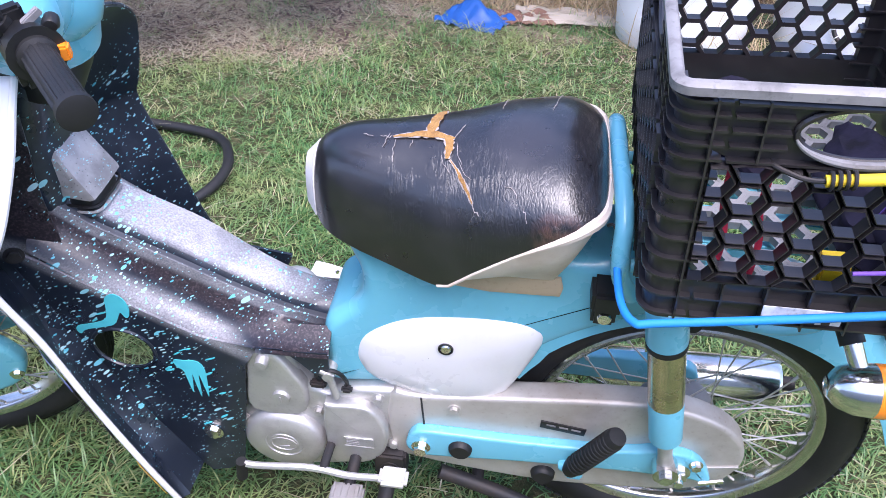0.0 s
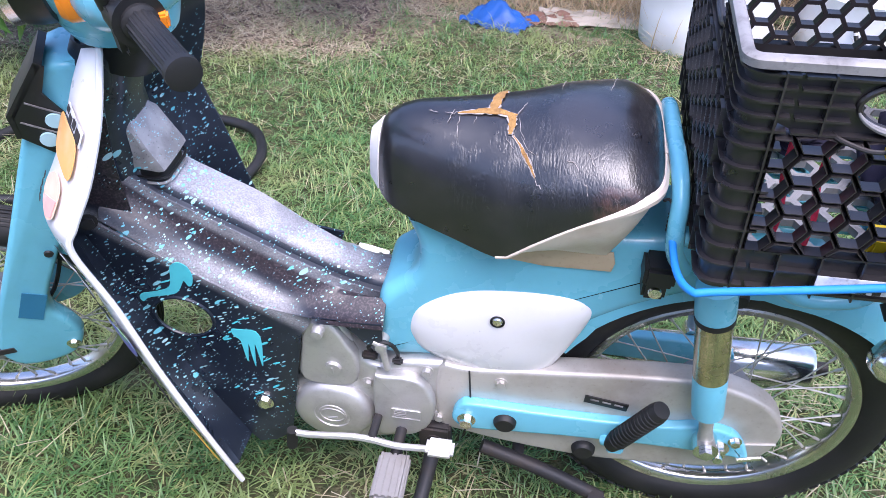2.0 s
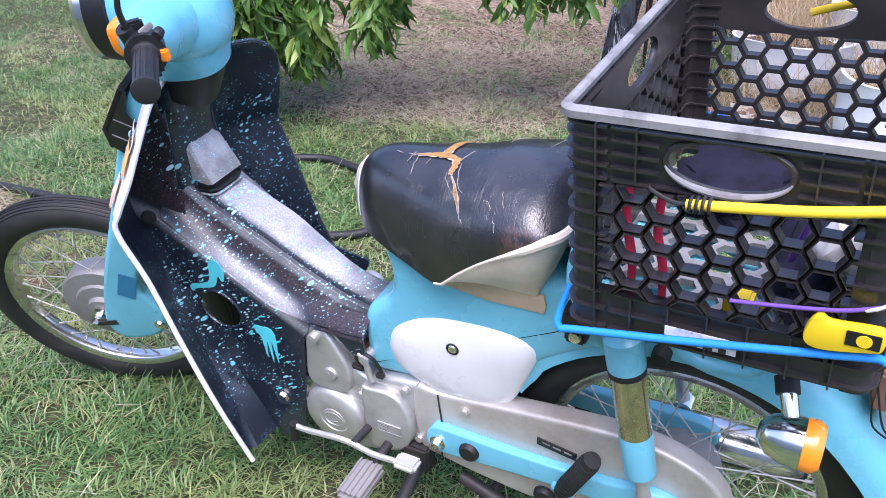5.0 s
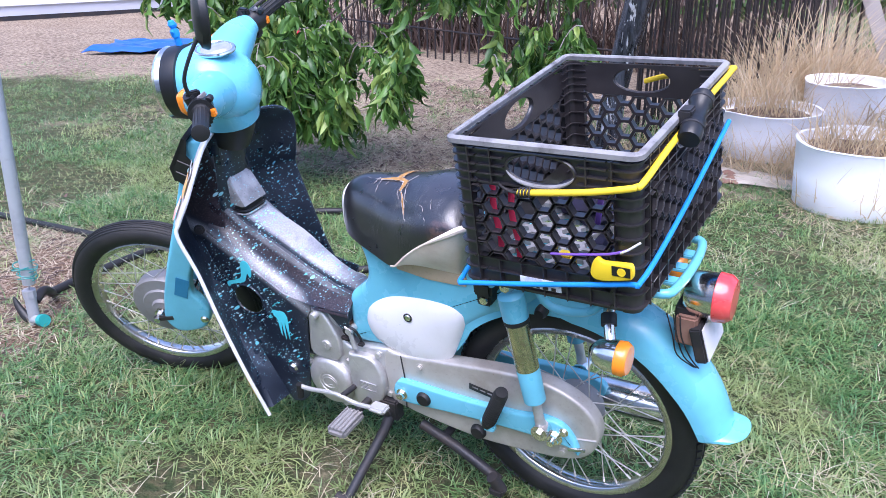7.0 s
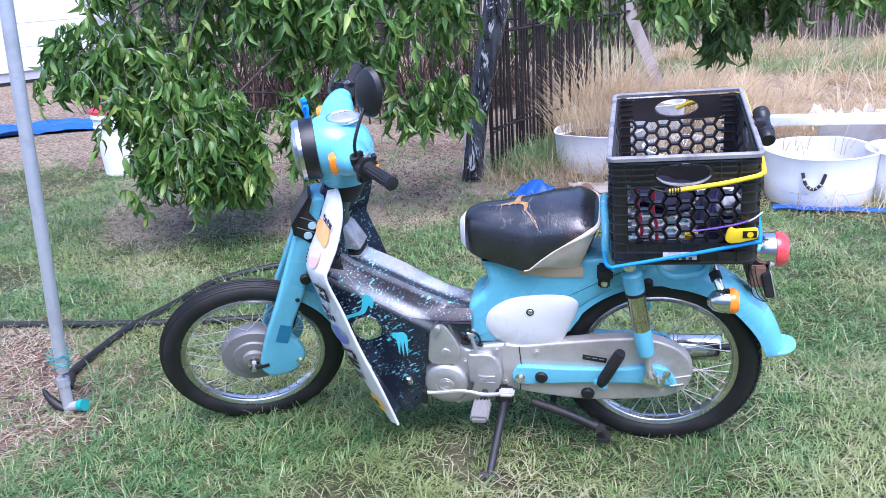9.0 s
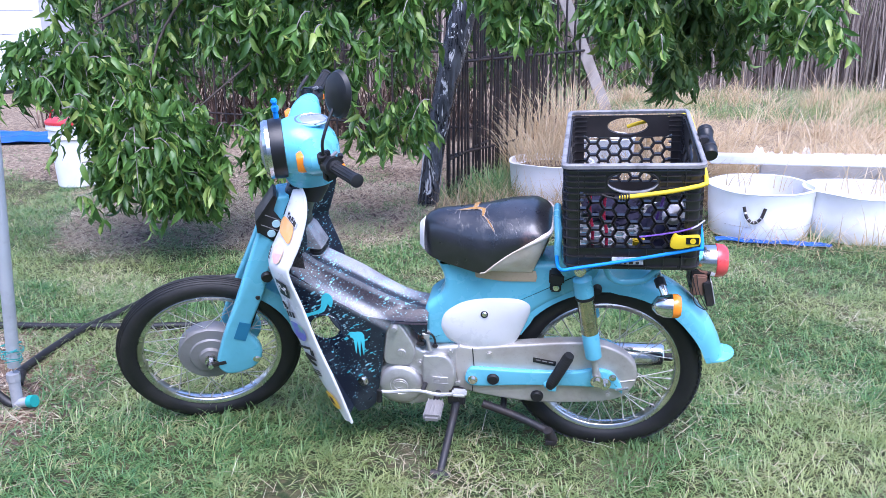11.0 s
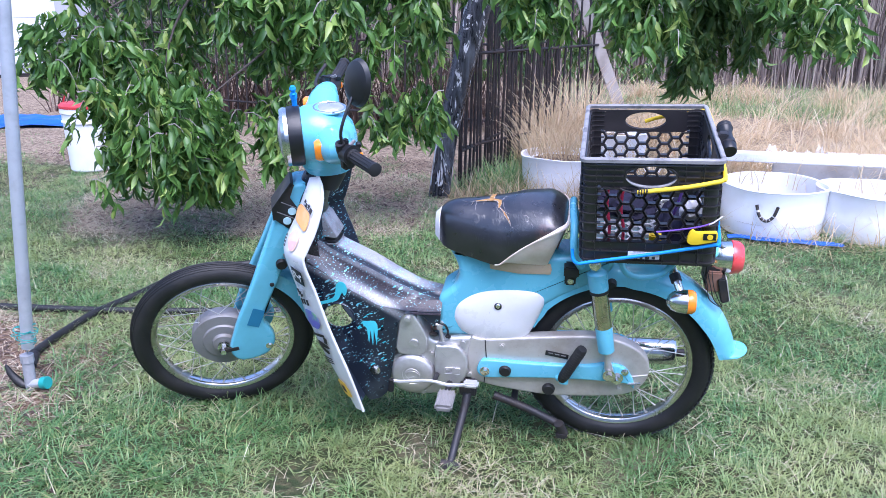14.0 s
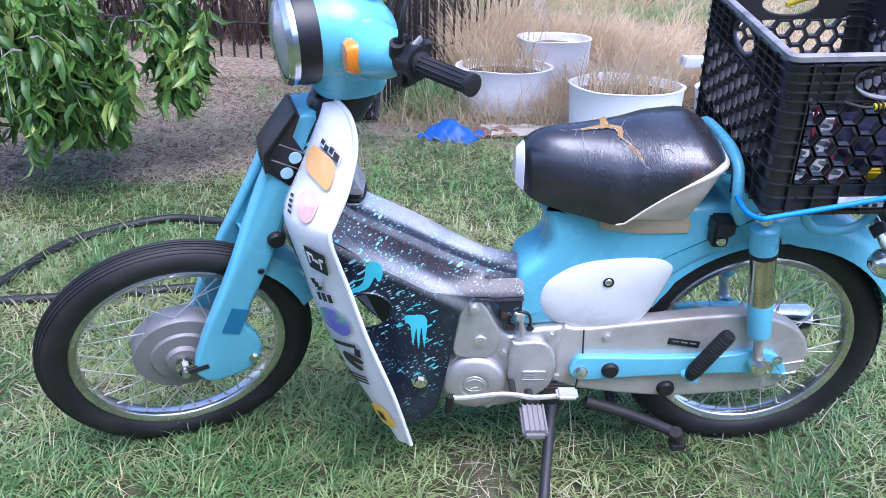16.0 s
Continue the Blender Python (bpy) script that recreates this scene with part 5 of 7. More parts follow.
part("clip", tube(smooth_line([(0.066, -0.082, 0.372), (0.064, -0.090, 0.392), (0.080, -0.092, 0.408), (0.098, -0.092, 0.404), (0.106, -0.088, 0.385), (0.106, -0.082, 0.366)], 5), 0.0032, 8), BLACK, crank, "black wire clip")
part("clip_foot", block(0.052, 0.076, -0.092, -0.080, 0.362, 0.374, 0.003), STEEL, crank)
part("clip_foot", block(0.098, 0.114, -0.092, -0.080, 0.358, 0.368, 0.003), STEEL, crank)
part("intake", tube([(0.05, -0.04, 0.372), (0.18, -0.04, 0.376)], 0.016, 14), RUSTY, crank, "rusty intake pipe")

case_outline = [(0.168, 0.232), (0.168, 0.358), (0.215, 0.362), (0.35, 0.380), (0.46, 0.394), (0.54, 0.398), (0.60, 0.386), (0.645, 0.362), (0.672, 0.328), (0.678, 0.29), (0.664, 0.25), (0.635, 0.222), (0.59, 0.206), (0.50, 0.194), (0.40, 0.188), (0.29, 0.197), (0.205, 0.212)]
chain = part("chain_case", prism(curve2(case_outline, 3), -0.086, -0.048, 0.008, 3), CASE, moped, "grey metal chain case")
part("case_seam", joined(tube([(0.214, -0.087, 0.362), (0.218, -0.0875, 0.30), (0.212, -0.087, 0.215)], 0.0015, 6)), STEEL, chain)
part("case_rib", tube(smooth_line([(0.52, -0.087, 0.270), (0.60, -0.087, 0.272), (0.674, -0.087, 0.286)], 4), 0.0022, 6), CASE, chain)
part("maker_plate", joined(prism([(0.387, 0.343), (0.452, 0.333), (0.450, 0.318), (0.386, 0.328)], -0.0885, -0.0862, 0.0004)), BLACK, chain, "small black maker's plate")
for k in range(3):
    part("bar", prism([(0.395 + 0.018 * k, 0.3375 - 0.0028 * k), (0.408 + 0.018 * k, 0.3355 - 0.0028 * k), (0.408 + 0.018 * k, 0.3325 - 0.0028 * k), (0.395 + 0.018 * k, 0.3345 - 0.0028 * k)], -0.0892, -0.0884, 0), LIP, chain)
for x, z in ((0.262, 0.345), (0.60, 0.232), (0.628, 0.262)):
    part("bolt", bolt((x, -0.086, z), 0.0065, 0.007), CASE, chain)
part("plug", lathe([(0, -0.012), (0.014, -0.012), (0.0175, -0.008), (0.019, 0)], 28, pose(0.400, -0.085, 0.212)), RUBBER, chain, "round black rubber plug")
arm = part("swing_arm", prism(curve2([(0.192, 0.270), (0.205, 0.298), (0.232, 0.303), (0.36, 0.302), (0.50, 0.308), (0.555, 0.320), (0.605, 0.312), (0.632, 0.278), (0.640, 0.245), (0.622, 0.258), (0.59, 0.262), (0.50, 0.262), (0.36, 0.255), (0.23, 0.243), (0.200, 0.250)], 3), -0.102, -0.084, 0.005, 3), BLUE, moped, "chipped sky-blue swing arm")
part("swing_arm", prism(curve2([(0.192, 0.270), (0.205, 0.298), (0.36, 0.302), (0.555, 0.31), (0.62, 0.30), (0.632, 0.27), (0.59, 0.255), (0.36, 0.255), (0.20, 0.25)], 3), 0.075, 0.095, 0.005, 3), BLUE, moped, "sky-blue swing arm")
part("bolt", bolt((0.215, -0.102, 0.266), 0.010, 0.012), CHROME, arm, "chrome pivot bolt")
part("plug", lathe([(0, -0.010), (0.014, -0.010), (0.017, -0.006), (0.018, 0)], 28, pose(0.274, -0.101, 0.272)), RUBBER, arm, "round black rubber plug")
part("axle_nut", joined(bolt((0.588, -0.102, 0.278), 0.013, 0.012), rod((0.588, -0.10, 0.278), (0.588, -0.125, 0.278), 0.007, 12), bolt((0.610, -0.102, 0.300), 0.007, 0.008), rod((0.62, -0.106, 0.262), (0.655, -0.100, 0.266), 0.004, 8)), CHROME, arm, "chrome axle nut")
peg = part("passenger_peg", tube([(0.436, -0.108, 0.262), (0.442, -0.111, 0.276), (0.486, -0.128, 0.378), (0.488, -0.129, 0.383)], [0.013, 0.0148, 0.0148, 0.013], 20), RUBBER, arm, "black rubber passenger foot peg, folded up")
for k in range(13):
    q = Vector((0.442, -0.111, 0.276)).lerp(Vector((0.486, -0.128, 0.378)), (k + 0.6) / 13.6)
    d = Vector((0.044, -0.017, 0.102)).normalized()
    part("ridge", tube(ring(q, 0.0150, 0.0150, d.orthogonal().normalized(), d.cross(d.orthogonal().normalized()), 18), 0.0011, 5, True), RUBBER, arm)
part("peg_bracket", joined(rod((0.425, -0.10, 0.262), (0.445, -0.112, 0.272), 0.011, 12), block(0.43, 0.455, -0.118, -0.10, 0.250, 0.268, 0.003)), BLUE, arm, "sky-blue peg bracket")
for s in (-1, 1):
    y = s * 0.112
    tp, bt = Vector((0.512, y, 0.612)), Vector((0.566, y, 0.300))
    at = lambda t: tp.lerp(bt, t)
    damper = part("shock_absorber", tube([at(0.16), at(0.52)], 0.0235, 28), BRASSY, moped, "tarnished chrome shock absorber")
    part("upper_cap", tube([at(-0.02), at(0.0), at(0.13), at(0.16)], [0.018, 0.026, 0.026, 0.0255], 28), BLUE, damper, "sky-blue upper cap")
    part("ring", tube([at(0.155), at(0.185)], [0.0262, 0.0255], 28), RUBBER, damper)
    part("lower_sleeve", tube([at(0.515), at(0.525), at(0.765), at(0.772)], [0.0225, 0.0235, 0.0225, 0.019], 28), BLUE, damper, "sky-blue lower sleeve")
    part("rod", tube([at(0.77), at(0.84), at(0.90), at(1.0)], [0.0105, 0.0105, 0.010, 0.013], 16), ALU, damper)
    part("eye", joined(lathe([(0.010, -0.016), (0.018, -0.016), (0.018, 0.012), (0.010, 0.012)], 24, pose(*at(1.0))), bolt((at(1.0).x, y + (-0.014 if s < 0 else 0.014), at(1.0).z), 0.010, 0.010, (0, s, 0))), CHROME, damper, "chrome lower mount")
    part("bolt", bolt((0.506, y + s * 0.0, 0.634), 0.011, 0.014, (0, s, 0)), CHROME, damper)
muff = part("silencer", tube([(0.40, 0.115, 0.232), (0.46, 0.117, 0.233), (0.50, 0.12, 0.234), (0.765, 0.122, 0.238), (0.772, 0.122, 0.238)], [0.014, 0.018, 0.038, 0.040, 0.036], 28), CHROME, moped, "chrome exhaust silencer")
part("tail_pipe", tube([(0.77, 0.122, 0.236), (0.80, 0.122, 0.237)], 0.012, 14), STEEL, muff)
part("exhaust_pipe", tube(smooth_line([(-0.12, 0.02, 0.24), (-0.08, 0.07, 0.17), (0.1, 0.10, 0.16), (0.3, 0.11, 0.20), (0.42, 0.115, 0.232)], 6), 0.014, 12), CHROME, muff)

# stands, pedals, foot pegs
stand = part("side_stand", tube([(0.165, -0.085, 0.185), (0.160, -0.120, 0.150), (0.146, -0.205, 0.090), (0.137, -0.262, 0.048)], [0.014, 0.0120, 0.0110, 0.0110], 14), STEEL, moped, "black steel side stand")
part("stand_foot", joined(rod((0.110, -0.262, 0.047), (0.165, -0.268, 0.045), 0.014, 14), block(0.108, 0.160, -0.285, -0.25, 0.043, 0.049, 0.002)), STEEL, stand, "black stand foot pressed in the grass")
part("pivot", joined(block(0.14, 0.19, -0.10, -0.07, 0.17, 0.225, 0.004), bolt((0.165, -0.10, 0.195), 0.010, 0.008)), STEEL, stand)
cs = part("centre_stand", joined(tube(smooth_line([(0.24, -0.075, 0.165), (0.33, -0.080, 0.135), (0.40, -0.085, 0.105), (0.445, -0.09, 0.085)], 4), 0.012, 12), tube(smooth_line([(0.24, 0.075, 0.165), (0.33, 0.080, 0.135), (0.42, 0.085, 0.10)], 4), 0.012, 12), rod((0.30, -0.078, 0.146), (0.30, 0.078, 0.146), 0.010, 10)), STEEL, moped, "dark steel centre stand, folded up")
part("stand_foot", joined(rod((0.435, -0.105, 0.105), (0.452, -0.095, 0.062), 0.014, 14), block(0.428, 0.462, -0.115, -0.085, 0.055, 0.075, 0.004)), STEEL, cs, "rusty stand foot")
pedal = part("gear_pedal", tube(smooth_line([(-0.045, -0.150, 0.238), (-0.02, -0.150, 0.238), (0.04, -0.150, 0.247), (0.075, -0.150, 0.247), (0.115, -0.150, 0.240), (0.165, -0.150, 0.244)], 5), 0.0055, 8), ALU, moped, "silver gear pedal rod")
part("pad", block(0.160, 0.203, -0.166, -0.134, 0.243, 0.257, 0.005), ALU, pedal, "chequered silver pedal pad")
part("toe_rubber", tube([(-0.05, -0.150, 0.243), (-0.054, -0.152, 0.205)], 0.0085, 14), RUBBER, pedal, "black toe rubber")
part("spindle", rod((0.075, -0.15, 0.247), (0.075, -0.07, 0.235), 0.007, 12), STEEL, pedal)
fp = part("foot_peg", block(0.088, 0.138, -0.235, -0.150, 0.204, 0.226, 0.007), HUB, moped, "ribbed worn grey foot peg")
for k in range(5):
    part("rib", block(0.092 + 0.010 * k, 0.096 + 0.010 * k, -0.232, -0.155, 0.225, 0.229, 0.001), HUB, fp)
part("peg_bar", rod((0.112, -0.17, 0.212), (0.112, 0.17, 0.212), 0.009, 12), STEEL, fp)

# carrier, lamps, plate, small fittings
rack = part("carrier", joined(tube(smooth_line([(0.46, -0.105, 0.672), (0.62, -0.108, 0.675), (0.78, -0.105, 0.678), (0.812, -0.07, 0.678), (0.815, 0.07, 0.678), (0.78, 0.105, 0.678), (0.62, 0.108, 0.675), (0.46, 0.105, 0.672)], 5), 0.0085, 10), *[block(0.46, 0.81, y - 0.012, y + 0.012, 0.670, 0.678, 0.002) for y in (-0.05, 0, 0.05)], rod((0.48, -0.10, 0.672), (0.48, 0.10, 0.672), 0.007, 8), rod((0.70, -0.10, 0.676), (0.70, 0.10, 0.676), 0.007, 8)), BLUE, moped, "sky-blue steel rear carrier")
part("grab_rail", tube(smooth_line([(0.470, -0.100, 0.620), (0.452, -0.112, 0.655), (0.446, -0.114, 0.692), (0.446, -0.096, 0.724), (0.443, -0.055, 0.742), (0.440, 0.0, 0.745), (0.440, 0.075, 0.738), (0.441, 0.108, 0.722), (0.446, 0.116, 0.69), (0.465, 0.104, 0.63)], 5), 0.0105, 14), BLUE, rack, "sky-blue grab rail hoop behind the seat")
for s in (-1, 1):
    part("stay", tube(smooth_line([(0.565, s * 0.118, 0.665), (0.585, s * 0.122, 0.625), (0.62, s * 0.122, 0.612), (0.67, s * 0.122, 0.622), (0.70, s * 0.115, 0.650), (0.72, s * 0.10, 0.668)], 5), 0.0085, 10), BLUE, rack, "sky-blue carrier stay")
    stem = part("signal_stem", tube([(0.700, s * 0.095, 0.640), (0.712, s * 0.130, 0.618), (0.724, s * 0.155, 0.592)], [0.011, 0.0105, 0.010], 14), CHROME, moped, "chrome turn signal stem")
    sm = pose(0.730, s * 0.165, 0.572, 0, 0, -90)
    part("signal_body", lathe([(0, -0.040), (0.012, -0.038), (0.024, -0.026), (0.030, -0.008), (0.031, 0.012)], 28, sm), CHROME, stem, "chrome turn signal bulb housing")
    part("signal_lens", lathe([(0.031, 0.011), (0.0315, 0.024), (0.026, 0.032), (0, 0.034)], 28, sm), AMBER, stem, "amber rear turn signal lens")
    part("collar", tube([(0.708, s * 0.12, 0.625), (0.714, s * 0.136, 0.613)], 0.014, 14), RUBBER, stem)
lm = pose(0.845, 0, 0.628, 0, 0, -90)
lamp = part("tail_lamp", lathe([(0, -0.034), (0.034, -0.032), (0.041, -0.019), (0.043, 0.010), (0.044, 0.019)], 32, lm), CHROME, moped, "chrome tail lamp housing")
part("tail_lens", lathe([(0.043, 0.018), (0.046, 0.020), (0.044, 0.040), (0.036, 0.050), (0, 0.053)], 32, lm), RED, lamp, "red tail lamp lens")
part("lamp_bracket", block(0.80, 0.84, -0.035, 0.035, 0.555, 0.615, 0.004), STEEL, lamp)
part("plate_holder", block(-0.011, 0.011, -0.055, 0.055, -0.036, 0.036, 0.003, pose(0.850, 0, 0.550, 0, -14, 0)), STEEL, lamp, "black plate holder")
part("plate", block(0.0115, 0.0135, -0.052, 0.052, -0.034, 0.034, 0.001, pose(0.850, 0, 0.550, 0, -14, 0)), PALE, lamp, "plain pale plate")
part("rust_streak", block(0.845 - 0.040, 0.857 - 0.014, -0.046, 0.046, 0.556 - 0.015, 0.556 + 0.045, 0.004), RUSTY, lamp, "rusty lamp bracket")
for k in range(3):
    part("wire", tube(smooth_line([(0.845 - 0.055 + 0.012 * k, -0.050, 0.556 + 0.05), (0.845 - 0.040 + 0.008 * k, -0.060, 0.556 + 0.012), (0.845 - 0.030 + 0.012 * k, -0.058, 0.556 - 0.03), (0.845 + 0.004 * k, -0.050, 0.556 - 0.055)], 4), 0.0014, 5), BLACK, lamp, "thin black wire")
lock = part("helmet_lock", joined(block(0.425, 0.465, -0.105, -0.062, 0.585, 0.618, 0.005), block(0.428, 0.458, -0.098, -0.062, 0.56, 0.59, 0.004)), BLACK, moped, "black helmet lock box")
part("keyhole", lathe([(0, -0.004), (0.008, -0.003), (0.0095, 0)], 20, pose(0.444, -0.098, 0.574)), CHROME, lock, "metal lock face")
brake = part("brake_pedal", tube(smooth_line([(0.075, 0.105, 0.190), (0.04, 0.15, 0.195), (0.0, 0.20, 0.222), (-0.012, 0.235, 0.245)], 5), 0.006, 10), ALU, moped, "silver brake pedal arm")
part("pad", joined(holed([(-0.034, -0.016), (0.030, -0.020), (0.034, 0.016), (-0.028, 0.020)], (0.018, 0.006, 0.004, 0.004), -0.0025, 0.0025, 24), block(-0.032, 0.032, -0.0024, 0.012, -0.019, -0.015, 0.001)), WHITE, brake, "pale pedal pad with a small hole", pose(-0.015, 0.252, 0.256, -62, 0, -10))
part("bump_stop", lathe([(0, -0.010), (0.010, -0.009), (0.013, 0), (0.013, 0.012)], 18, pose(0.555, -0.075, 0.56)), RUBBER, moped, "black rubber stop")

# ---- crate and what is tied to it or lies in it ----
CRATE_M = LEAN_M @ pose(0.632, 0.027, 0.684, -0.13, -2.35, -1.63)
CW, CD, CH = 0.162, 0.2326, 0.280
crate = thing("crate", "black plastic milk crate with hexagon holes, strapped on the moped's carrier", "crate", m=CRATE_M @ pose(0.001, 0.012, 0))


def slab(x0, x1, z0, z1, t=0.004):
    return block(x0, x1, -t / 2, t / 2, z0, z1, 0)


def crate_wall(w):
    """A crate wall of half width w in its own plane (x along, z up, outside towards -y)."""
    h = CH - 0.014
    hx0, hx1, hz0, hz1 = -w + 0.034, w - 0.034, 0.064, 0.202
    hz2 = 0.262
    bms = [slab(-w + 0.014, hx0, 0.0, h), slab(hx1, w - 0.014, 0.0, h), slab(hx0, hx1, 0.0, hz0), slab(hx0, hx1, hz2, h)]
    bms.append(holed([(hx0, hz1), (hx1, hz1), (hx1, hz2), (hx0, hz2)], (0.0, 0.2345, 0.0585, 0.0255), -0.002, 0.002, 64))
    bms.append(tube(ring((0, -0.004, 0.2345), 0.0595, 0.0265, (1, 0, 0), (0, 0, 1), 40), 0.0032, 6, True))
    a, col, row = 0.0205, 0.03075, 0.0355
    bm = bmesh.new()
    nx, nz = int((hx1 - hx0) / col) + 2, int((hz1 - hz0) / row) + 2
    clamp = lambda v, lo, hi: min(max(v, lo), hi)
    for i in range(nx):
        for j in range(-1, nz):
            cx, cz = hx0 + 0.006 + i * col, hz0 + 0.012 + j * row + (row / 2 if i % 2 else 0)
            if cx - a * 0.7 > hx1 or cz - a * 0.5 > hz1 or cz + a * 0.5 < hz0 or cx + a * 0.5 < hx0:
                continue
            loops = []
            for r, y in ((0.0170, 0.002), (0.0205, 0.002), (0.0205, -0.002), (0.0180, -0.013), (0.0170, -0.013)):
                loops.append([bm.verts.new((clamp(cx + r * math.cos(radians(60 * k)), hx0, hx1), y, clamp(cz + r * math.sin(radians(60 * k)), hz0, hz1))) for k in range(6)])
            for s in range(5):
                p, q = loops[s], loops[(s + 1) % 5]
                for k in range(6):
                    l = (k + 1) % 6
                    bm.faces.new((p[k], p[l], q[l], q[k]))
    bmesh.ops.dissolve_degenerate(bm, dist=1e-5, edges=bm.edges)
    bms.append(bm)
    for z in (0.010, 0.036, 0.060):
        bms.append(block(-w + 0.046, w - 0.046, -0.0104, 0.0, z - 0.0012, z + 0.0012, 0))
    for z in (0.204, 0.219, 0.234, 0.249, 0.262):
        if z in (0.219, 0.234, 0.249):
            bms.append(block(-w + 0.046, -0.064, -0.0104, 0.0, z - 0.0012, z + 0.0012, 0))
            bms.append(block(0.064, w - 0.046, -0.0104, 0.0, z - 0.0012, z + 0.0012, 0))
        else:
            bms.append(block(-w + 0.046, w - 0.046, -0.0104, 0.0, z - 0.0012, z + 0.0012, 0))
    x = -w + 0.030
    while x < w - 0.02:
        bms.append(block(x - 0.001, x + 0.001, -0.012, 0.0, 0.004, 0.060, 0))
        if abs(x) > 0.066:
            bms.append(block(x - 0.001, x + 0.001, -0.011, 0.0, 0.203, 0.265, 0))
        if x < hx0 or x > hx1:
            bms.append(block(x - 0.001, x + 0.001, -0.011, 0.0, 0.06, 0.203, 0))
        x += 0.0415
    return joined(*bms)


for w, d, turn in ((CW, CD, 0), (CW, CD, 180), (CD, CW, 90), (CD, CW, 270)):
    part("wall", crate_wall(w - 0.004), PLASTIC, crate, "ribbed black crate wall with hexagon holes and a hand hole", pose(0, 0, 0, 0, 0, turn) @ pose(0, -d + 0.006, 0), 30)


def ledge(sx, sy, z, reach=0.050, r=0.024, deep=0.015, t=0.0013, skin=0.0):
    """A thin ledge that wraps round a crate corner."""
    def line(off):
        c = (CW + 0.004 - r, CD + 0.004 - r)
        pts = [(c[0] + r - reach, CD + 0.004 - off)] + [(c[0] + (r - off) * math.cos(a), c[1] + (r - off) * math.sin(a)) for a in [radians(90 - 15 * k) for k in range(7)]] + [(CW + 0.004 - off, c[1] + r - reach)]
        return [(sx * x, sy * y) for x, y in pts]
    bm = bmesh.new()
    o, n = line(skin), line(deep)
    vs = [[bm.verts.new((x, y, z + h)) for x, y in l] for h in (-t, t) for l in (o, n)]
    for k in range(len(o) - 1):
        for p, q in ((0, 1), (1, 3), (3, 2), (2, 0)):
            bm.faces.new((vs[p][k], vs[p][k + 1], vs[q][k + 1], vs[q][k]))
    for k in (0, len(o) - 1):
        bm.faces.new((vs[0][k], vs[1][k], vs[3][k], vs[2][k]))
    return bm


LEDGES = (0.010, 0.036, 0.060, 0.085, 0.110, 0.135, 0.160, 0.185, 0.204, 0.219, 0.234, 0.249, 0.262)
for sx in (-1, 1):
    for sy in (-1, 1):
        post = part("corner_post", ledge(sx, sy, (CH - 0.012) / 2, 0.034, 0.024, 0.0115, (CH - 0.012) / 2, 0.0062), PLASTIC, crate, "black crate corner with wrapped ledges")
        for z in LEDGES:
            part("ledge", ledge(sx, sy, z), PLASTIC, post)
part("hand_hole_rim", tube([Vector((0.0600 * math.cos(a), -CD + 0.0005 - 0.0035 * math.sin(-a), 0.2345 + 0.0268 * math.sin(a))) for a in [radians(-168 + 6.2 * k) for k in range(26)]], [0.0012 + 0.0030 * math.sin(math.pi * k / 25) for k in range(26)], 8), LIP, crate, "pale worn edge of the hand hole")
rows = []
for off, z in ((-0.011, CH - 0.003), (-0.009, CH), (-0.003, CH), (0.001, CH - 0.003), (0.001, CH - 0.011), (-0.009, CH - 0.011)):
    rr = []
    for k in range(4):
        sx, sy = (1, 1, -1, -1)[k], (1, -1, -1, 1)[k]
        for a in range(7):
            t = radians((90, 0, 270, 180)[k] - a * 15)
            rr.append(Vector((sx * (CW + 0.006 - 0.018) + (0.018 + off) * math.cos(t), sy * (CD + 0.006 - 0.018) + (0.018 + off) * math.sin(t), z)))
    rows.append(rr)
lipbm = loft(rows + [rows[0]], False)
bmesh.ops.remove_doubles(lipbm, verts=lipbm.verts, dist=1e-5)
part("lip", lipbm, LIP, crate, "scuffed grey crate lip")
floor_bm = bmesh.new()
for i in range(11):
    for j in range(11):
        cx, cy = -CW + 0.016 + i * 0.0306, -CD + 0.014 + j * 0.0353 + (0.01765 if i % 2 else 0)
        if cx > CW - 0.006 or cy > CD - 0.004:
            continue
        loops = [[floor_bm.verts.new((min(max(cx + r * math.cos(radians(60 * k)), -CW + 0.008), CW - 0.008), min(max(cy + r * math.sin(radians(60 * k)), -CD + 0.008), CD - 0.008), z)) for k in range(6)] for r, z in ((0.0150, 0.004), (0.0203, 0.004), (0.0203, 0.014), (0.0150, 0.014))]
        for q in range(4):
            for k in range(6):
                floor_bm.faces.new((loops[q][k], loops[q][(k + 1) % 6], loops[(q + 1) % 4][(k + 1) % 6], loops[(q + 1) % 4][k]))
bmesh.ops.dissolve_degenerate(floor_bm, dist=1e-5, edges=floor_bm.edges)
tagged(part("floor_grid", floor_bm, CRATEFLOOR, crate, "black crate floor with hexagon holes, its sky sheen painted grey"), kind="stuff")
lab = part("label", block(-0.046, 0.030, -CD - 0.0095, -CD - 0.0085, 0.020, 0.040, 0.0003), LABEL, crate, "scuffed white label")
for k, (a, b) in enumerate(((-0.034, -0.022), (-0.016, -0.010), (-0.004, 0.006), (0.012, 0.020))):
    part("bar", block(a, b, -CD - 0.0102, -CD - 0.0096, 0.021, 0.027, 0), STEEL, lab)


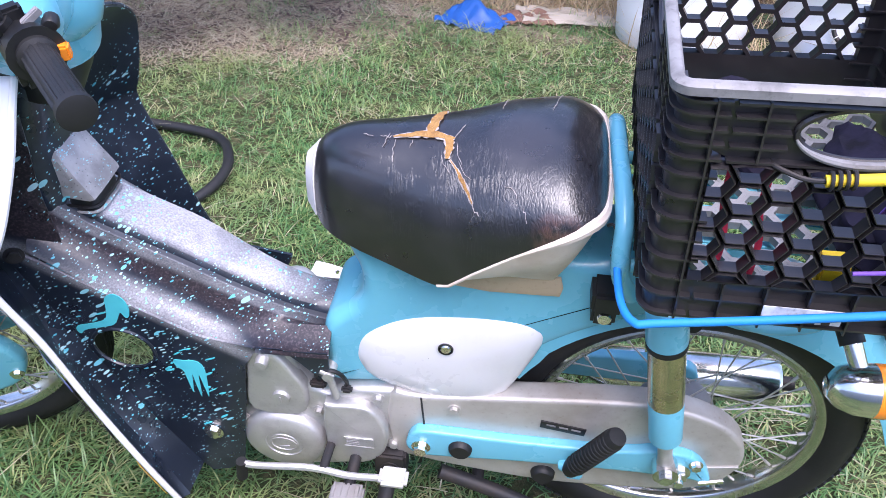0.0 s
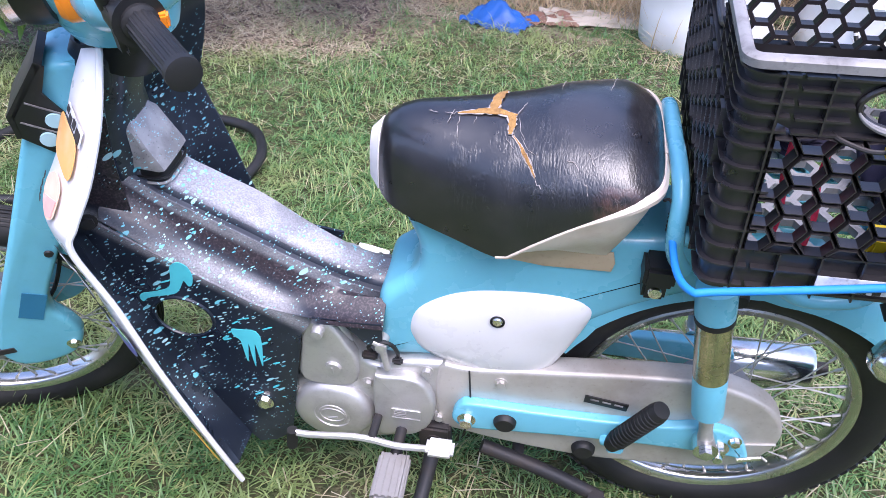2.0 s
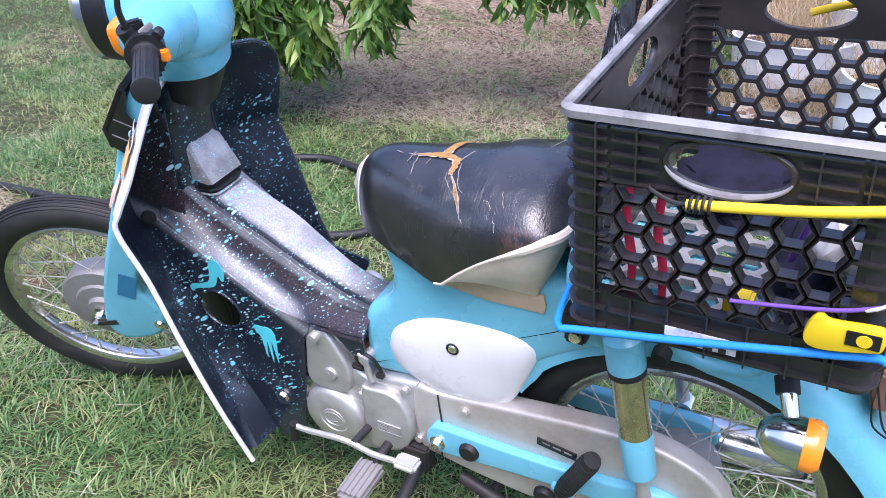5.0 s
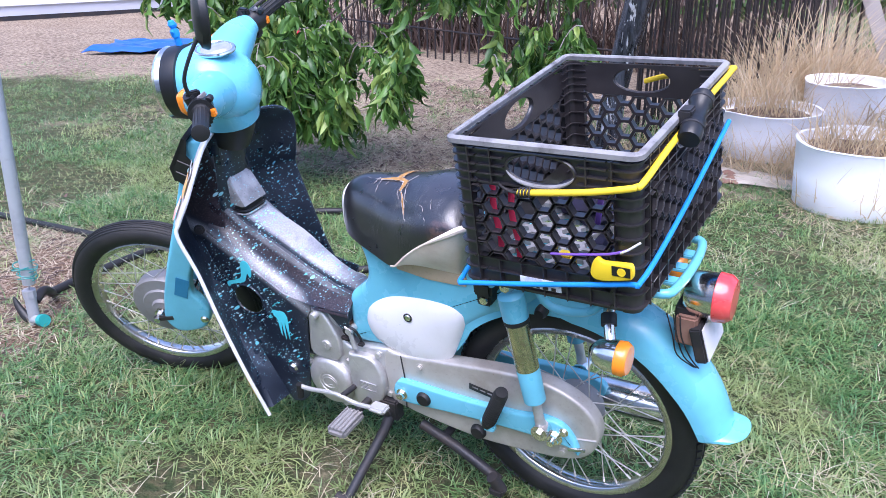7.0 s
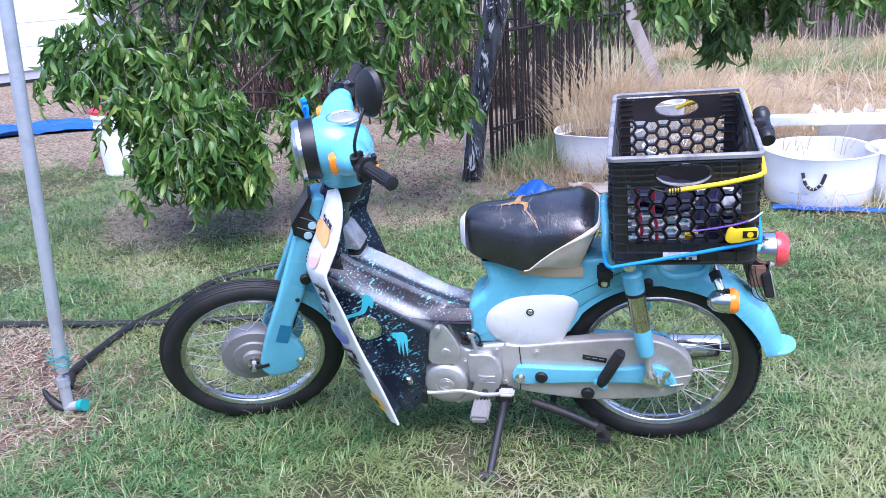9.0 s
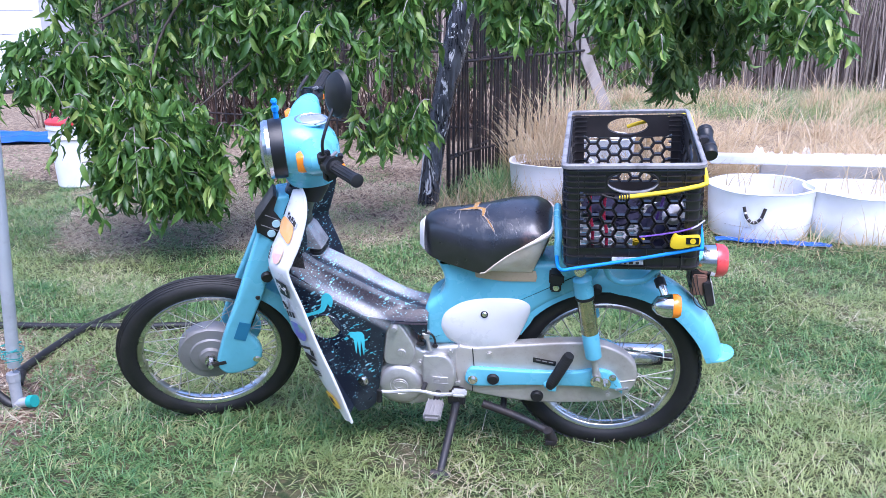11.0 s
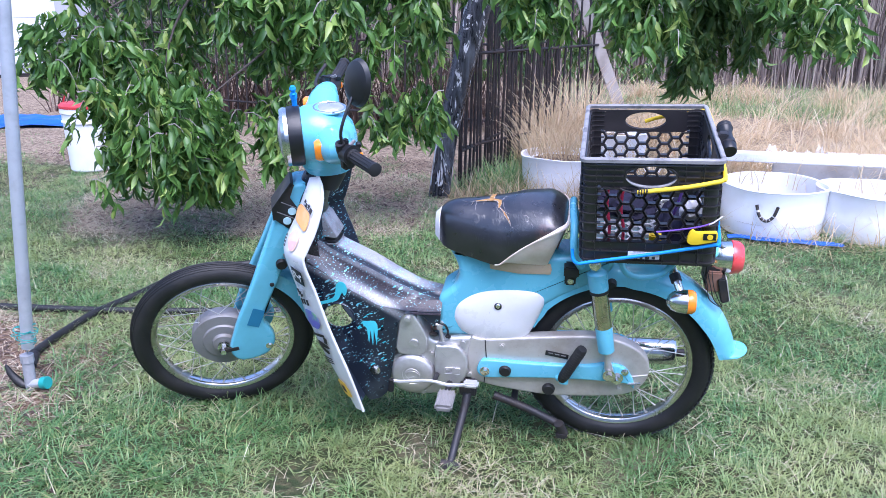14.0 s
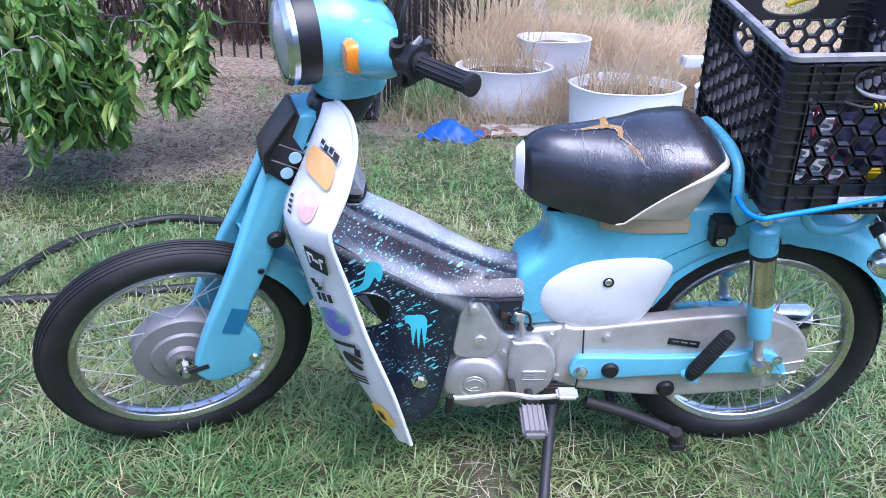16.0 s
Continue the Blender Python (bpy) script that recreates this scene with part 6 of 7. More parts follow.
def lumpy(name, label, cat, at, size, mat, seed, amp=0.25):
    bm = bmesh.new()
    bmesh.ops.create_icosphere(bm, subdivisions=4, radius=1)
    for v in bm.verts:
        k = 1 + amp * noise.noise(v.co * 1.7 + Vector((seed, 0, 0))) + amp * 0.5 * noise.noise(v.co * 4.3 + Vector((0, seed, 0)))
        v.co = Vector((v.co.x * size[0] * k, v.co.y * size[1] * k, max(v.co.z, -0.6) * size[2] * k))
    ob = part(name, bm, mat, None, "", CRATE_M @ pose(*at))
    return tagged(ob, label, cat)


lumpy("cloth_bag", "dark navy crumpled bag lying in the crate", "bag", (0.088, -0.05, 0.046), (0.052, 0.125, 0.042), BAGNAVY, 8)
lumpy("pouch", "black crumpled pouch lying flat in the crate", "bag", (-0.040, 0.105, 0.036), (0.085, 0.088, 0.030), BAGNAVY, 17, 0.35)
lumpy("rag", "small pale rag in the crate", "cloth", (0.11, -0.13, 0.115), (0.03, 0.035, 0.03), PALE, 12)


def strap(name, label, cat, pts, r, mat, m=CRATE_M, flat=1.0, n=5):
    return tagged(part(name, tube(smooth_line(pts, n), r, 10, False, flat), mat, None, "", m), label, cat)


strap("strap", "pink-red strap hanging inside the crate", "strap", [(-0.098, -0.1996, 0.205), (-0.100, -0.2016, 0.15), (-0.092, -0.2016, 0.09), (-0.098, -0.1976, 0.022)], 0.0055, CORD_RED, flat=0.4)
strap("strap", "pink-red strap hanging inside the crate", "strap", [(-0.062, -0.1996, 0.20), (-0.066, -0.2016, 0.14), (-0.058, -0.2016, 0.09), (-0.060, -0.1976, 0.022)], 0.0055, CORD_RED, flat=0.4)
strap("violet_strap", "narrow violet strap leaning inside the crate", "strap", [(0.062, -0.150, 0.100), (0.074, -0.160, 0.150), (0.084, -0.166, 0.195)], 0.0055, PURPLE, flat=0.4)
strap("purple_cord", "thin purple cord across the crate's side", "cord", [(0.02, -0.2376, 0.098), (0.07, -0.2386, 0.106), (0.12, -0.2391, 0.116), (0.152, -0.2386, 0.128)], 0.0022, PURPLE)
strap("string_end", "pale knotted string end tied to the purple cord", "string", [(0.140, -0.2400, 0.122), (0.146, -0.2412, 0.126), (0.153, -0.2400, 0.130), (0.170, -0.2340, 0.142)], 0.0019, PALE)
tagged(part("yellow_box", joined(block(0.006, 0.036, -0.200, -0.172, 0.018, 0.072, 0.004)), YELLOW, None, "", CRATE_M), "small yellow box standing in the crate", "box")
tape = thing("tape_measure", "yellow tape measure hooked on the crate's side", "tape measure", m=CRATE_M)
part("case", prism(curve2([(0.092, 0.078), (0.095, 0.100), (0.104, 0.110), (0.114, 0.104), (0.146, 0.106), (0.160, 0.104), (0.161, 0.084), (0.148, 0.078), (0.108, 0.070)], 4), -0.2476, -0.2351, 0.004, 2), YELLOW, tape, "yellow plastic case")
part("badge", block(0.128, 0.158, -0.2491, -0.2474, 0.085, 0.102, 0.0005), BLACK, tape, "small black badge")
part("mark", lathe([(0, -0.001), (0.007, -0.001), (0.007, 0)], 16, pose(0.144, -0.2491, 0.0935)), YELLOW, tape)

yb = thing("yellow_bungee", "yellow bungee cord stretched round the crate", "bungee cord", m=CRATE_M)
part("cord", tube(smooth_line([(-0.030, -0.2376, 0.200), (0.03, -0.2386, 0.208), (0.09, -0.2386, 0.217), (0.150, -0.2361, 0.229), (0.163, -0.2301, 0.2315), (0.1695, -0.2176, 0.2345), (0.1715, -0.10, 0.248), (0.1720, 0.10, 0.258), (0.1715, 0.2406, 0.260), (0.16, 0.2616, 0.258), (0.05, 0.2616, 0.240), (0.0, 0.2596, 0.226)], 6), 0.0055, 10), CORD_YELLOW, yb, "yellow elastic cord")
part("hook", joined(tube(smooth_line([(-0.028, -0.2376, 0.200), (-0.045, -0.2356, 0.199), (-0.068, -0.2266, 0.203), (-0.074, -0.2136, 0.203)], 5), 0.0024, 8), *[tube(ring((-0.026 + 0.006 * k, -0.2376, 0.2005 + 0.0008 * k), 0.0075, 0.0075, (0, 1, 0), (0, 0, 1), 14), 0.0018, 6, True) for k in range(4)]), STEEL, yb, "dark steel hook with coils")
bb = thing("blue_bungee", "bright blue bungee cord tied round the crate and grab rail", "bungee cord", m=CRATE_M)
part("cord", tube(smooth_line([(-0.186, -0.128, 0.035), (-0.185, -0.135, 0.010), (-0.180, -0.1966, -0.002), (-0.166, -0.2351, 0.004), (-0.14, -0.2381, 0.010), (0.0, -0.2381, 0.036), (0.148, -0.2381, 0.067), (0.168, -0.2300, 0.071), (0.1735, -0.10, 0.095), (0.1735, 0.10, 0.135), (0.173, 0.2356, 0.165)], 6), 0.0046, 10), CORD_BLUE, bb, "bright blue elastic cord")
part("hook", joined(*[tube(ring((-0.184, -0.134, 0.004 + 0.006 * k), 0.0065, 0.0065, (1, 0, 0), (0, 1, 0), 14), 0.0016, 6, True) for k in range(5)], tube(smooth_line([(-0.184, -0.134, 0.03), (-0.192, -0.13, 0.045), (-0.198, -0.125, 0.04)], 4), 0.002, 6)), STEEL, bb, "black wire hook with coils")
torch = thing("torch", "black cylindrical torch strapped to the crate's side", "torch", m=CRATE_M)
tm = pose(0.1895, -0.035, 0.270, 22, 0, 4) @ Matrix.Diagonal((0.85, 0.92, 0.85, 1))
part("tube", lathe([(0, -0.055), (0.020, -0.055), (0.022, -0.05), (0.022, -0.012), (0.0185, -0.008), (0.0185, 0.03), (0.022, 0.034), (0.022, 0.055), (0, 0.055)], 28, tm), BLACK, torch, "black torch tube")
for h in (-0.03, 0.038):
    part("band", lathe([(0.0222, h), (0.0235, h + 0.001), (0.0235, h + 0.004), (0.0222, h + 0.005)], 28, tm), STEEL, torch, "thin dark metal band")
part("clamp", block(0.168, 0.190, -0.060, -0.030, 0.262, 0.290, 0.003), STEEL, torch)

# ---- ground ----
gx = np.unique(np.concatenate([np.linspace(-3, 4, 71), np.linspace(-12, -3, 19), np.linspace(4, 14, 21), np.array([-400, -150, -60, -25, 25, 60, 150, 400])]))
gy = np.unique(np.concatenate([np.linspace(-2, 4, 61), np.linspace(4, 16, 25), np.array([-400, -150, -60, -25, -10, -5, 25, 60, 150, 400])]))


def ground_z(x, y):
    """Small unevenness; flat under the moped's wheels."""
    near = min(1.0, max(0.0, (math.hypot(x * 0.6, y) - 0.6) / 1.5))
    return near * (0.025 * noise.noise(Vector((x * 0.7, y * 0.7, 0))) + 0.012 * noise.noise(Vector((x * 2.2, y * 2.2, 5))))


bm = bmesh.new()
gv = [[bm.verts.new((x, y, ground_z(x, y) if max(abs(x), abs(y)) < 20 else 0)) for y in gy] for x in gx]
for i in range(len(gx) - 1):
    for j in range(len(gy) - 1):
        bm.faces.new((gv[i][j], gv[i + 1][j], gv[i + 1][j + 1], gv[i][j + 1]))
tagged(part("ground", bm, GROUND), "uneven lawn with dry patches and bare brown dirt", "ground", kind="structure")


def wave(x, y, f, s):
    """Cheap smooth noise over arrays, about -1 to 1."""
    return (np.sin(x * f + s) * np.cos(y * f * 1.13 + 2.1 * s) + np.sin(x * f * 2.3 + y * f * 1.7 + 1.3 * s) * 0.6 + np.sin(x * f * 0.6 - y * f * 2.9 + s * 3.3) * 0.4) / 1.6


def bareness(x, y):
    """Where the lawn gives way to dirt: 0 lawn, 1 bare."""
    e = y - (0.30 * x + 2.44) + 0.30 * wave(x, y, 3.1, 0.7)
    e = e - 2.3 * np.clip((-2.3 - x) / 1.0, 0, 1) + 0.30 * wave(x, y, 1.7, 4.0)
    b = np.clip((e + 0.12) / 0.4, 0, 1) * np.where(x > 3.2, 0.5, 1.0)
    spot = np.hypot(x + 1.9, y + 0.1) + 0.12 * wave(x, y, 5.0, 2.0)
    b = np.maximum(b, np.clip((0.82 - spot) / 0.28, 0, 1))
    for cx, cy, r in ((0.0, -0.18, 0.10), (-0.27, -0.43, 0.12), (0.16, -0.27, 0.07)):
        b = np.maximum(b, 0.9 * np.clip((r - np.hypot(x - cx, y - cy)) / 0.05, 0, 1))
    return b


def blades(name, label, cat, xy, length, width, lie, mat, z=None, curl=0.6, az=None):
    """Blades of grass, each bent in three steps, as one object."""
    n = len(xy)
    az = rng.uniform(0, 2 * np.pi, n) if az is None else az
    d = np.stack([np.cos(az), np.sin(az), 0 * az], 1)
    s = np.stack([-np.sin(az), np.cos(az), 0 * az], 1)
    L = length * rng.uniform(0.5, 1.25, n)
    tilt = np.clip(lie * (rng.uniform(0.3, 1.5, n) if lie < 1.2 else rng.uniform(0.92, 1.08, n)), 0.03, 1.5)
    base = np.concatenate([xy, (np.zeros((n, 1)) if z is None else z[:, None]) - 0.004], 1)
    V = np.zeros((n, 7, 3))
    p = base.copy()
    up = np.array([0, 0, 1.0])
    for k in range(4):
        w = width * (1, 0.85, 0.55, 0)[k] * 0.5
        if k < 3:
            V[:, 2 * k], V[:, 2 * k + 1] = p - s * w, p + s * w
        else:
            V[:, 6] = p
        a = np.clip(tilt + curl * k * 0.5, 0, 1.62)[:, None]
        p = p + (d * np.sin(a) + up * np.cos(a)) * (L / 3)[:, None]
        p[:, 2] = np.maximum(p[:, 2], base[:, 2] + 0.006)
    idx = np.array([[0, 1, 3, 2], [2, 3, 5, 4]])
    me = bpy.data.meshes.new(name)
    me.vertices.add(n * 7)
    me.vertices.foreach_set("co", V.ravel())
    off = (np.arange(n) * 7)[:, None]
    quads = (off[:, None] + idx[None]).reshape(n, 8)
    tris = off + np.array([4, 5, 6])
    loops = np.concatenate([quads, tris], 1).ravel()
    me.loops.add(len(loops))
    me.loops.foreach_set("vertex_index", loops.astype(np.int32))
    me.polygons.add(n * 3)
    start = (np.arange(n)[:, None] * 11 + np.array([0, 4, 8])).ravel()
    me.polygons.foreach_set("loop_start", start.astype(np.int32))
    me.update(calc_edges=True)
    me.materials.append(mat)
    return tagged(new(name, me), label, cat, kind="stuff")


def scatter(n, x0, x1, y0, y1):
    return np.stack([rng.uniform(x0, x1, n), rng.uniform(y0, y1, n)], 1)


def height(xy):
    return np.array([ground_z(a, b) for a, b in xy])


def keep_lawn(xy, bias=0.0):
    b = bareness(xy[:, 0], xy[:, 1]) + 0.25 * np.clip(wave(xy[:, 0], xy[:, 1], 4.3, 5.1), 0, 1)
    return xy[rng.random(len(xy)) > np.clip(b + bias, 0, 0.90)]


def turf(n_tufts, each, x0, x1, y0, y1, spread):
    """Tufts of blades that fan out, with lone blades between: places, lengths and headings."""
    c = keep_lawn(scatter(n_tufts, x0, x1, y0, y1))
    k = np.repeat(np.arange(len(c)), each)
    a, r = rng.uniform(0, 2 * np.pi, len(k)), spread * np.sqrt(rng.random(len(k)))
    tall = rng.uniform(0.55, 1.25, len(c)) * (1 + 0.35 * wave(c[:, 0], c[:, 1], 2.7, 3.0))
    comb = 2.2 * wave(c[:, 0], c[:, 1], 1.6, 8.0) + rng.normal(0, 1.1, len(c))
    az = np.where(rng.random(len(k)) < 0.5, comb[k] + rng.normal(0, 0.45, len(k)), a)
    return c[k] + np.stack([r * np.cos(a), r * np.sin(a)], 1), tall[k], az


sets = [turf(10500, 14, -2.3, 2.6, -1.5, 1.3, 0.020), turf(5200, 13, -3.2, 3.6, 1.3, 3.2, 0.026), turf(900, 12, 2.4, 5.5, -0.5, 3.6, 0.035), turf(5200, 12, -6.5, -2.2, -0.5, 4.8, 0.045)]
for n, x0, x1, y0, y1 in ((70000, -2.3, 2.6, -1.5, 1.3), (42000, -3.2, 3.6, 1.3, 3.2), (7000, 2.4, 5.5, -0.5, 3.6), (16000, -6.5, -2.2, -0.5, 4.8)):
    q = keep_lawn(scatter(n, x0, x1, y0, y1))
    sets.append((q, np.full(len(q), 0.75), rng.uniform(0, 2 * np.pi, len(q))))
lawn, tall, way = (np.concatenate([q[k] for q in sets]) for k in range(3))
blades("grass", "short green lawn grass in tufts", "grass", lawn, 0.066 * tall, 0.0034, 0.95, GRASS, height(lawn), 0.95, way)
thatch = np.concatenate([scatter(46000, -2.4, 2.8, -1.5, 1.6), scatter(46000, -3.2, 4.0, 1.6, 3.6)])
thatch = thatch[rng.random(len(thatch)) < 0.05 + 0.90 * np.clip(1.3 * wave(thatch[:, 0], thatch[:, 1], 3.3, 1.0) - 0.28 + bareness(thatch[:, 0], thatch[:, 1]), 0, 1)]
thatch = thatch[(rng.random(len(thatch)) < 0.35) | (thatch[:, 0] > -0.1) | (thatch[:, 1] > 0.1)]
blades("dry_grass", "dry pale grass stalks lying in the lawn", "grass", thatch, 0.075, 0.0022, 1.25, DRYGRASS, height(thatch) + 0.012, 0.25)
wisp = scatter(420, -2.4, 2.8, -1.5, 2.6)
blades("straw_wisps", "long pale straw wisps on the lawn", "straw", wisp, 0.13, 0.0026, 1.30, DRYGRASS, height(wisp) + 0.022, 0.12)
litter = np.concatenate([scatter(52000, -4.0, 0.8, 1.8, 4.4), scatter(16000, -2.8, -0.9, -1.6, 0.9), scatter(12000, 1.0, 4.5, 2.6, 5)])
litter = litter[rng.random(len(litter)) < 0.10 + 0.90 * bareness(litter[:, 0], litter[:, 1])]
leaves = litter[rng.random(len(litter)) < 0.16]
blades("dead_leaves", "curled brown dead leaves lying on the dirt", "leaf litter", leaves + rng.normal(0, 0.05, leaves.shape), 0.060, 0.014, 1.3, STICK, height(leaves) + 0.004, 0.5)
sprout = np.concatenate([scatter(420, -3.4, 0.6, 2.2, 4.3), scatter(150, -3.0, -1.2, -0.9, 0.6)])
sprout = sprout[wave(sprout[:, 0], sprout[:, 1], 2.9, 6.0) > -0.1]
k = np.repeat(np.arange(len(sprout)), 26)
sprig = sprout[k] + rng.normal(0, 0.030, (len(k), 2))
blades("weed_tufts", "sparse green tufts growing out of the dirt", "grass", sprig, 0.070, 0.0040, 0.9, GRASS, height(sprig), 0.9)
blades("straw_litter", "dry straw scattered on bare dirt", "straw", litter, 0.10, 0.0040, 1.4, LITTER, height(litter), 0.1)


def clump(n, cx, cy, rx, ry):
    a, r = rng.uniform(0, 2 * np.pi, n), np.sqrt(rng.random(n))
    return np.stack([cx + rx * r * np.cos(a), cy + ry * r * np.sin(a)], 1)


def tufts(name, label, centres, tall, each, spread, mat, width, lie, curl):
    """Tussocks: blades that fan out from many small centres, each tussock of its own height and lean."""
    n = len(centres)
    k = np.repeat(np.arange(n), each)
    a, r = rng.uniform(0, 2 * np.pi, len(k)), spread * np.sqrt(rng.random(len(k)))
    xy = centres[k] + np.stack([r * np.cos(a), r * np.sin(a)], 1)
    wind = rng.normal(-0.6, 1.3, n)[k]
    az = np.where(rng.random(len(k)) < 0.45, wind + rng.normal(0, 0.5, len(k)), a)
    return blades(name, label, "grass", xy, tall[k] * rng.uniform(0.6, 1.15, len(k)), width, lie, mat, None, curl, az)


low = np.concatenate([scatter(150, 1.15, 6.0, 3.75, 5.2), scatter(190, 1.0, 9.0, 5.2, 10.5), scatter(24, 0.75, 1.3, 3.3, 3.7), scatter(46, 1.9, 4.8, 3.5, 3.95)])
low = low[wave(low[:, 0], low[:, 1], 1.9, 0.4) > -0.55]
tufts("tussock_grass", "bent tussocks of dry straw-coloured grass behind the tubs", low, rng.uniform(0.32, 0.68, len(low)), 72, 0.14, STRAW, 0.0076, 0.75, 1.0)
near_fence = np.concatenate([clump(34, 0.42, 4.35, 0.40, 0.42), clump(16, 0.95, 4.9, 0.3, 0.4), clump(10, 0.22, 3.98, 0.14, 0.12)])
tufts("tall_dry_grass", "tall dry straw-coloured grass along the iron fence", near_fence, rng.uniform(0.45, 0.95, len(near_fence)), 52, 0.10, STRAW, 0.0085, 0.42, 0.72)
mat_xy = scatter(9000, 0.6, 7.0, 3.5, 8.4)
blades("matted_straw", "flattened straw lying on the ground", "straw", mat_xy, 0.34, 0.006, 1.35, STRAW, None, 0.2)
weeds = np.concatenate([clump(260, -0.15, 3.25, 0.35, 0.25), clump(300, 0.2, 3.95, 0.2, 0.15), clump(160, 2.1, 4.0, 0.3, 0.1), clump(2200, 4.6, 7.9, 2.6, 0.9), clump(260, 0.55, 3.98, 0.22, 0.12), clump(600, 1.6, 8.2, 1.2, 0.7), scatter(5200, -0.5, 9.5, 7.6, 11.2), clump(500, 0.05, 3.55, 0.30, 0.30), clump(300, 0.30, 4.2, 0.2, 0.3)])
blades("weeds", "long green weeds along the fence and tubs", "weed", weeds, 0.25, 0.007, 0.55, GRASS, None, 0.7)

# ---- tubs, boards, tarpaulins ----
tub_group = "white planting tubs"


def tub(x, y, r, h, label, arc=False, seed=0, depth=0.05):
    t = thing("planting_tub", label, "tub", tub_group, pose(x, y, 0.0, 0, 0, seed * 40))
    prof = [(r * 0.90, 0.0), (r * 0.93, 0.01), (r * 0.97, h * 0.5), (r, h - 0.012), (r + 0.006, h - 0.004), (r + 0.002, h), (r - 0.012, h - 0.003), (r - 0.018, h - depth), (0, h - depth - 0.005)]
    bm = lathe(prof, 56, pose(0, 0, 0, 90, 0, 0))
    for v in bm.verts:
        a = math.atan2(v.co.y, v.co.x)
        k = 1 + 0.025 * noise.noise(Vector((math.cos(a) * 1.6, math.sin(a) * 1.6, seed + v.co.z * 2)))
        v.co.x *= k
        v.co.y *= k
        v.co.z += 0.012 * noise.noise(Vector((math.cos(a), math.sin(a), seed))) * (v.co.z > h * 0.8)
    part("body", bm, TUBWHITE, t, "stained white plastic tub body")
    part("soil", lathe([(0, h - depth + 0.01), (r * 0.5, h - depth + 0.005), (r - 0.014, h - depth - 0.002)], 40, pose(0, 0, 0, 90, 0, 0)), DIRT, t, "dry soil and straw")
    if arc:
        rp = []
        for k in range(9):
            u = radians(-118 - seed * 40 + 2.6 * k)
            rp.append(Vector((math.cos(u) * (r + 0.010), math.sin(u) * (r + 0.010), h * 0.72 - 0.085 * math.sin(math.pi * k / 8) ** 0.6)))
        rope = part("rope_handle", tube(smooth_line(rp, 5), 0.009, 8), STEEL, t, "black and white rope handle")
        for k in (3, 9, 15, 21, 27, 33):
            q = smooth_line(rp, 5)
            part("stripe", tube([q[k], q[k + 1]], 0.0098, 8), PALE, rope)
    return t


DIRT = surface("dry_soil", (0.16, 0.11, 0.075), (0.34, 0.26, 0.17), 0.95, big=10, fine=60, wear=0.9, bump=0.8, depth=0.01)
tub(0.36, 3.42, 0.29, 0.26, "large white plastic tub with dry grass, stained at the rim", seed=1)
tub(0.92, 2.62, 0.29, 0.31, "white plastic tub with dry straw on its soil", seed=2)
tub(1.60, 2.63, 0.30, 0.285, "white plastic tub with a black and white rope handle", True, seed=3, depth=0.20)
tub(2.13, 2.62, 0.29, 0.275, "white plastic tub with a bent rim", seed=4, depth=0.18)
tub(2.72, 2.70, 0.30, 0.29, "white plastic tub at the lawn's edge", seed=7, depth=0.12)
tub(0.72, 3.86, 0.24, 0.37, "tall white plastic tub standing behind others in dry grass", seed=5)
pot_straw = np.concatenate([clump(300, 0.36, 3.42, 0.25, 0.25), clump(320, 0.92, 2.62, 0.25, 0.24), clump(14, 1.60, 2.66, 0.2, 0.2), clump(24, 2.13, 2.66, 0.2, 0.2), clump(60, 2.72, 2.70, 0.2, 0.2)])
blades("straw_in_tubs", "dry straw growing in the tubs", "straw", pot_straw, 0.26, 0.006, 0.5, STRAW, np.full(len(pot_straw), 0.25), 0.7)
hang = np.concatenate([clump(220, 0.98, 2.45, 0.3, 0.08), clump(200, 1.9, 2.3, 0.5, 0.07), clump(200, 0.35, 3.22, 0.4, 0.06), clump(420, 0.62, 2.95, 0.16, 0.25), clump(380, 0.05, 3.0, 0.45, 0.25), clump(500, 0.95, 3.3, 0.35, 0.25)])
blades("straw_pile", "loose straw heaped against the tubs", "straw", hang, 0.30, 0.005, 1.1, STRAW, None, 0.3)
tagged(part("white_beam", block(1.35, 4.2, 3.30, 3.40, 0.28, 0.34, 0.006, pose(0, 0, 0, 0, 0, -1)), TUBWHITE), "long white painted beam lying across the tubs", "beam")
tagged(part("white_board", block(2.3, 4.6, 4.05, 4.17, 0.0, 0.22, 0.006), TUBWHITE), "white painted planter board among dry grass", "board")


def crumpled(name, label, cat, cx, cy, w, d, h, mat, seed, turn=0, peak=None):
    rows = []
    for i in range(25):
        row = []
        for j in range(25):
            u, v = i / 24 - 0.5, j / 24 - 0.5
            z = 0.012 + h * abs(noise.noise(Vector((u * 4, v * 4, seed)))) + 0.4 * h * abs(noise.noise(Vector((u * 11, v * 11, seed))))
            if peak:
                z += peak * max(0, 1 - math.hypot(u * 2.0, v * 2.6))
            e = 1 + 0.15 * noise.noise(Vector((u * 3, v * 3, seed + 7)))
            row.append(Vector((u * w * e, v * d * e, z)))
        rows.append(row)
    return tagged(part(name, sheet(rows, 0.003), mat, None, "", pose(cx, cy, 0, 0, 0, turn)), label, cat)


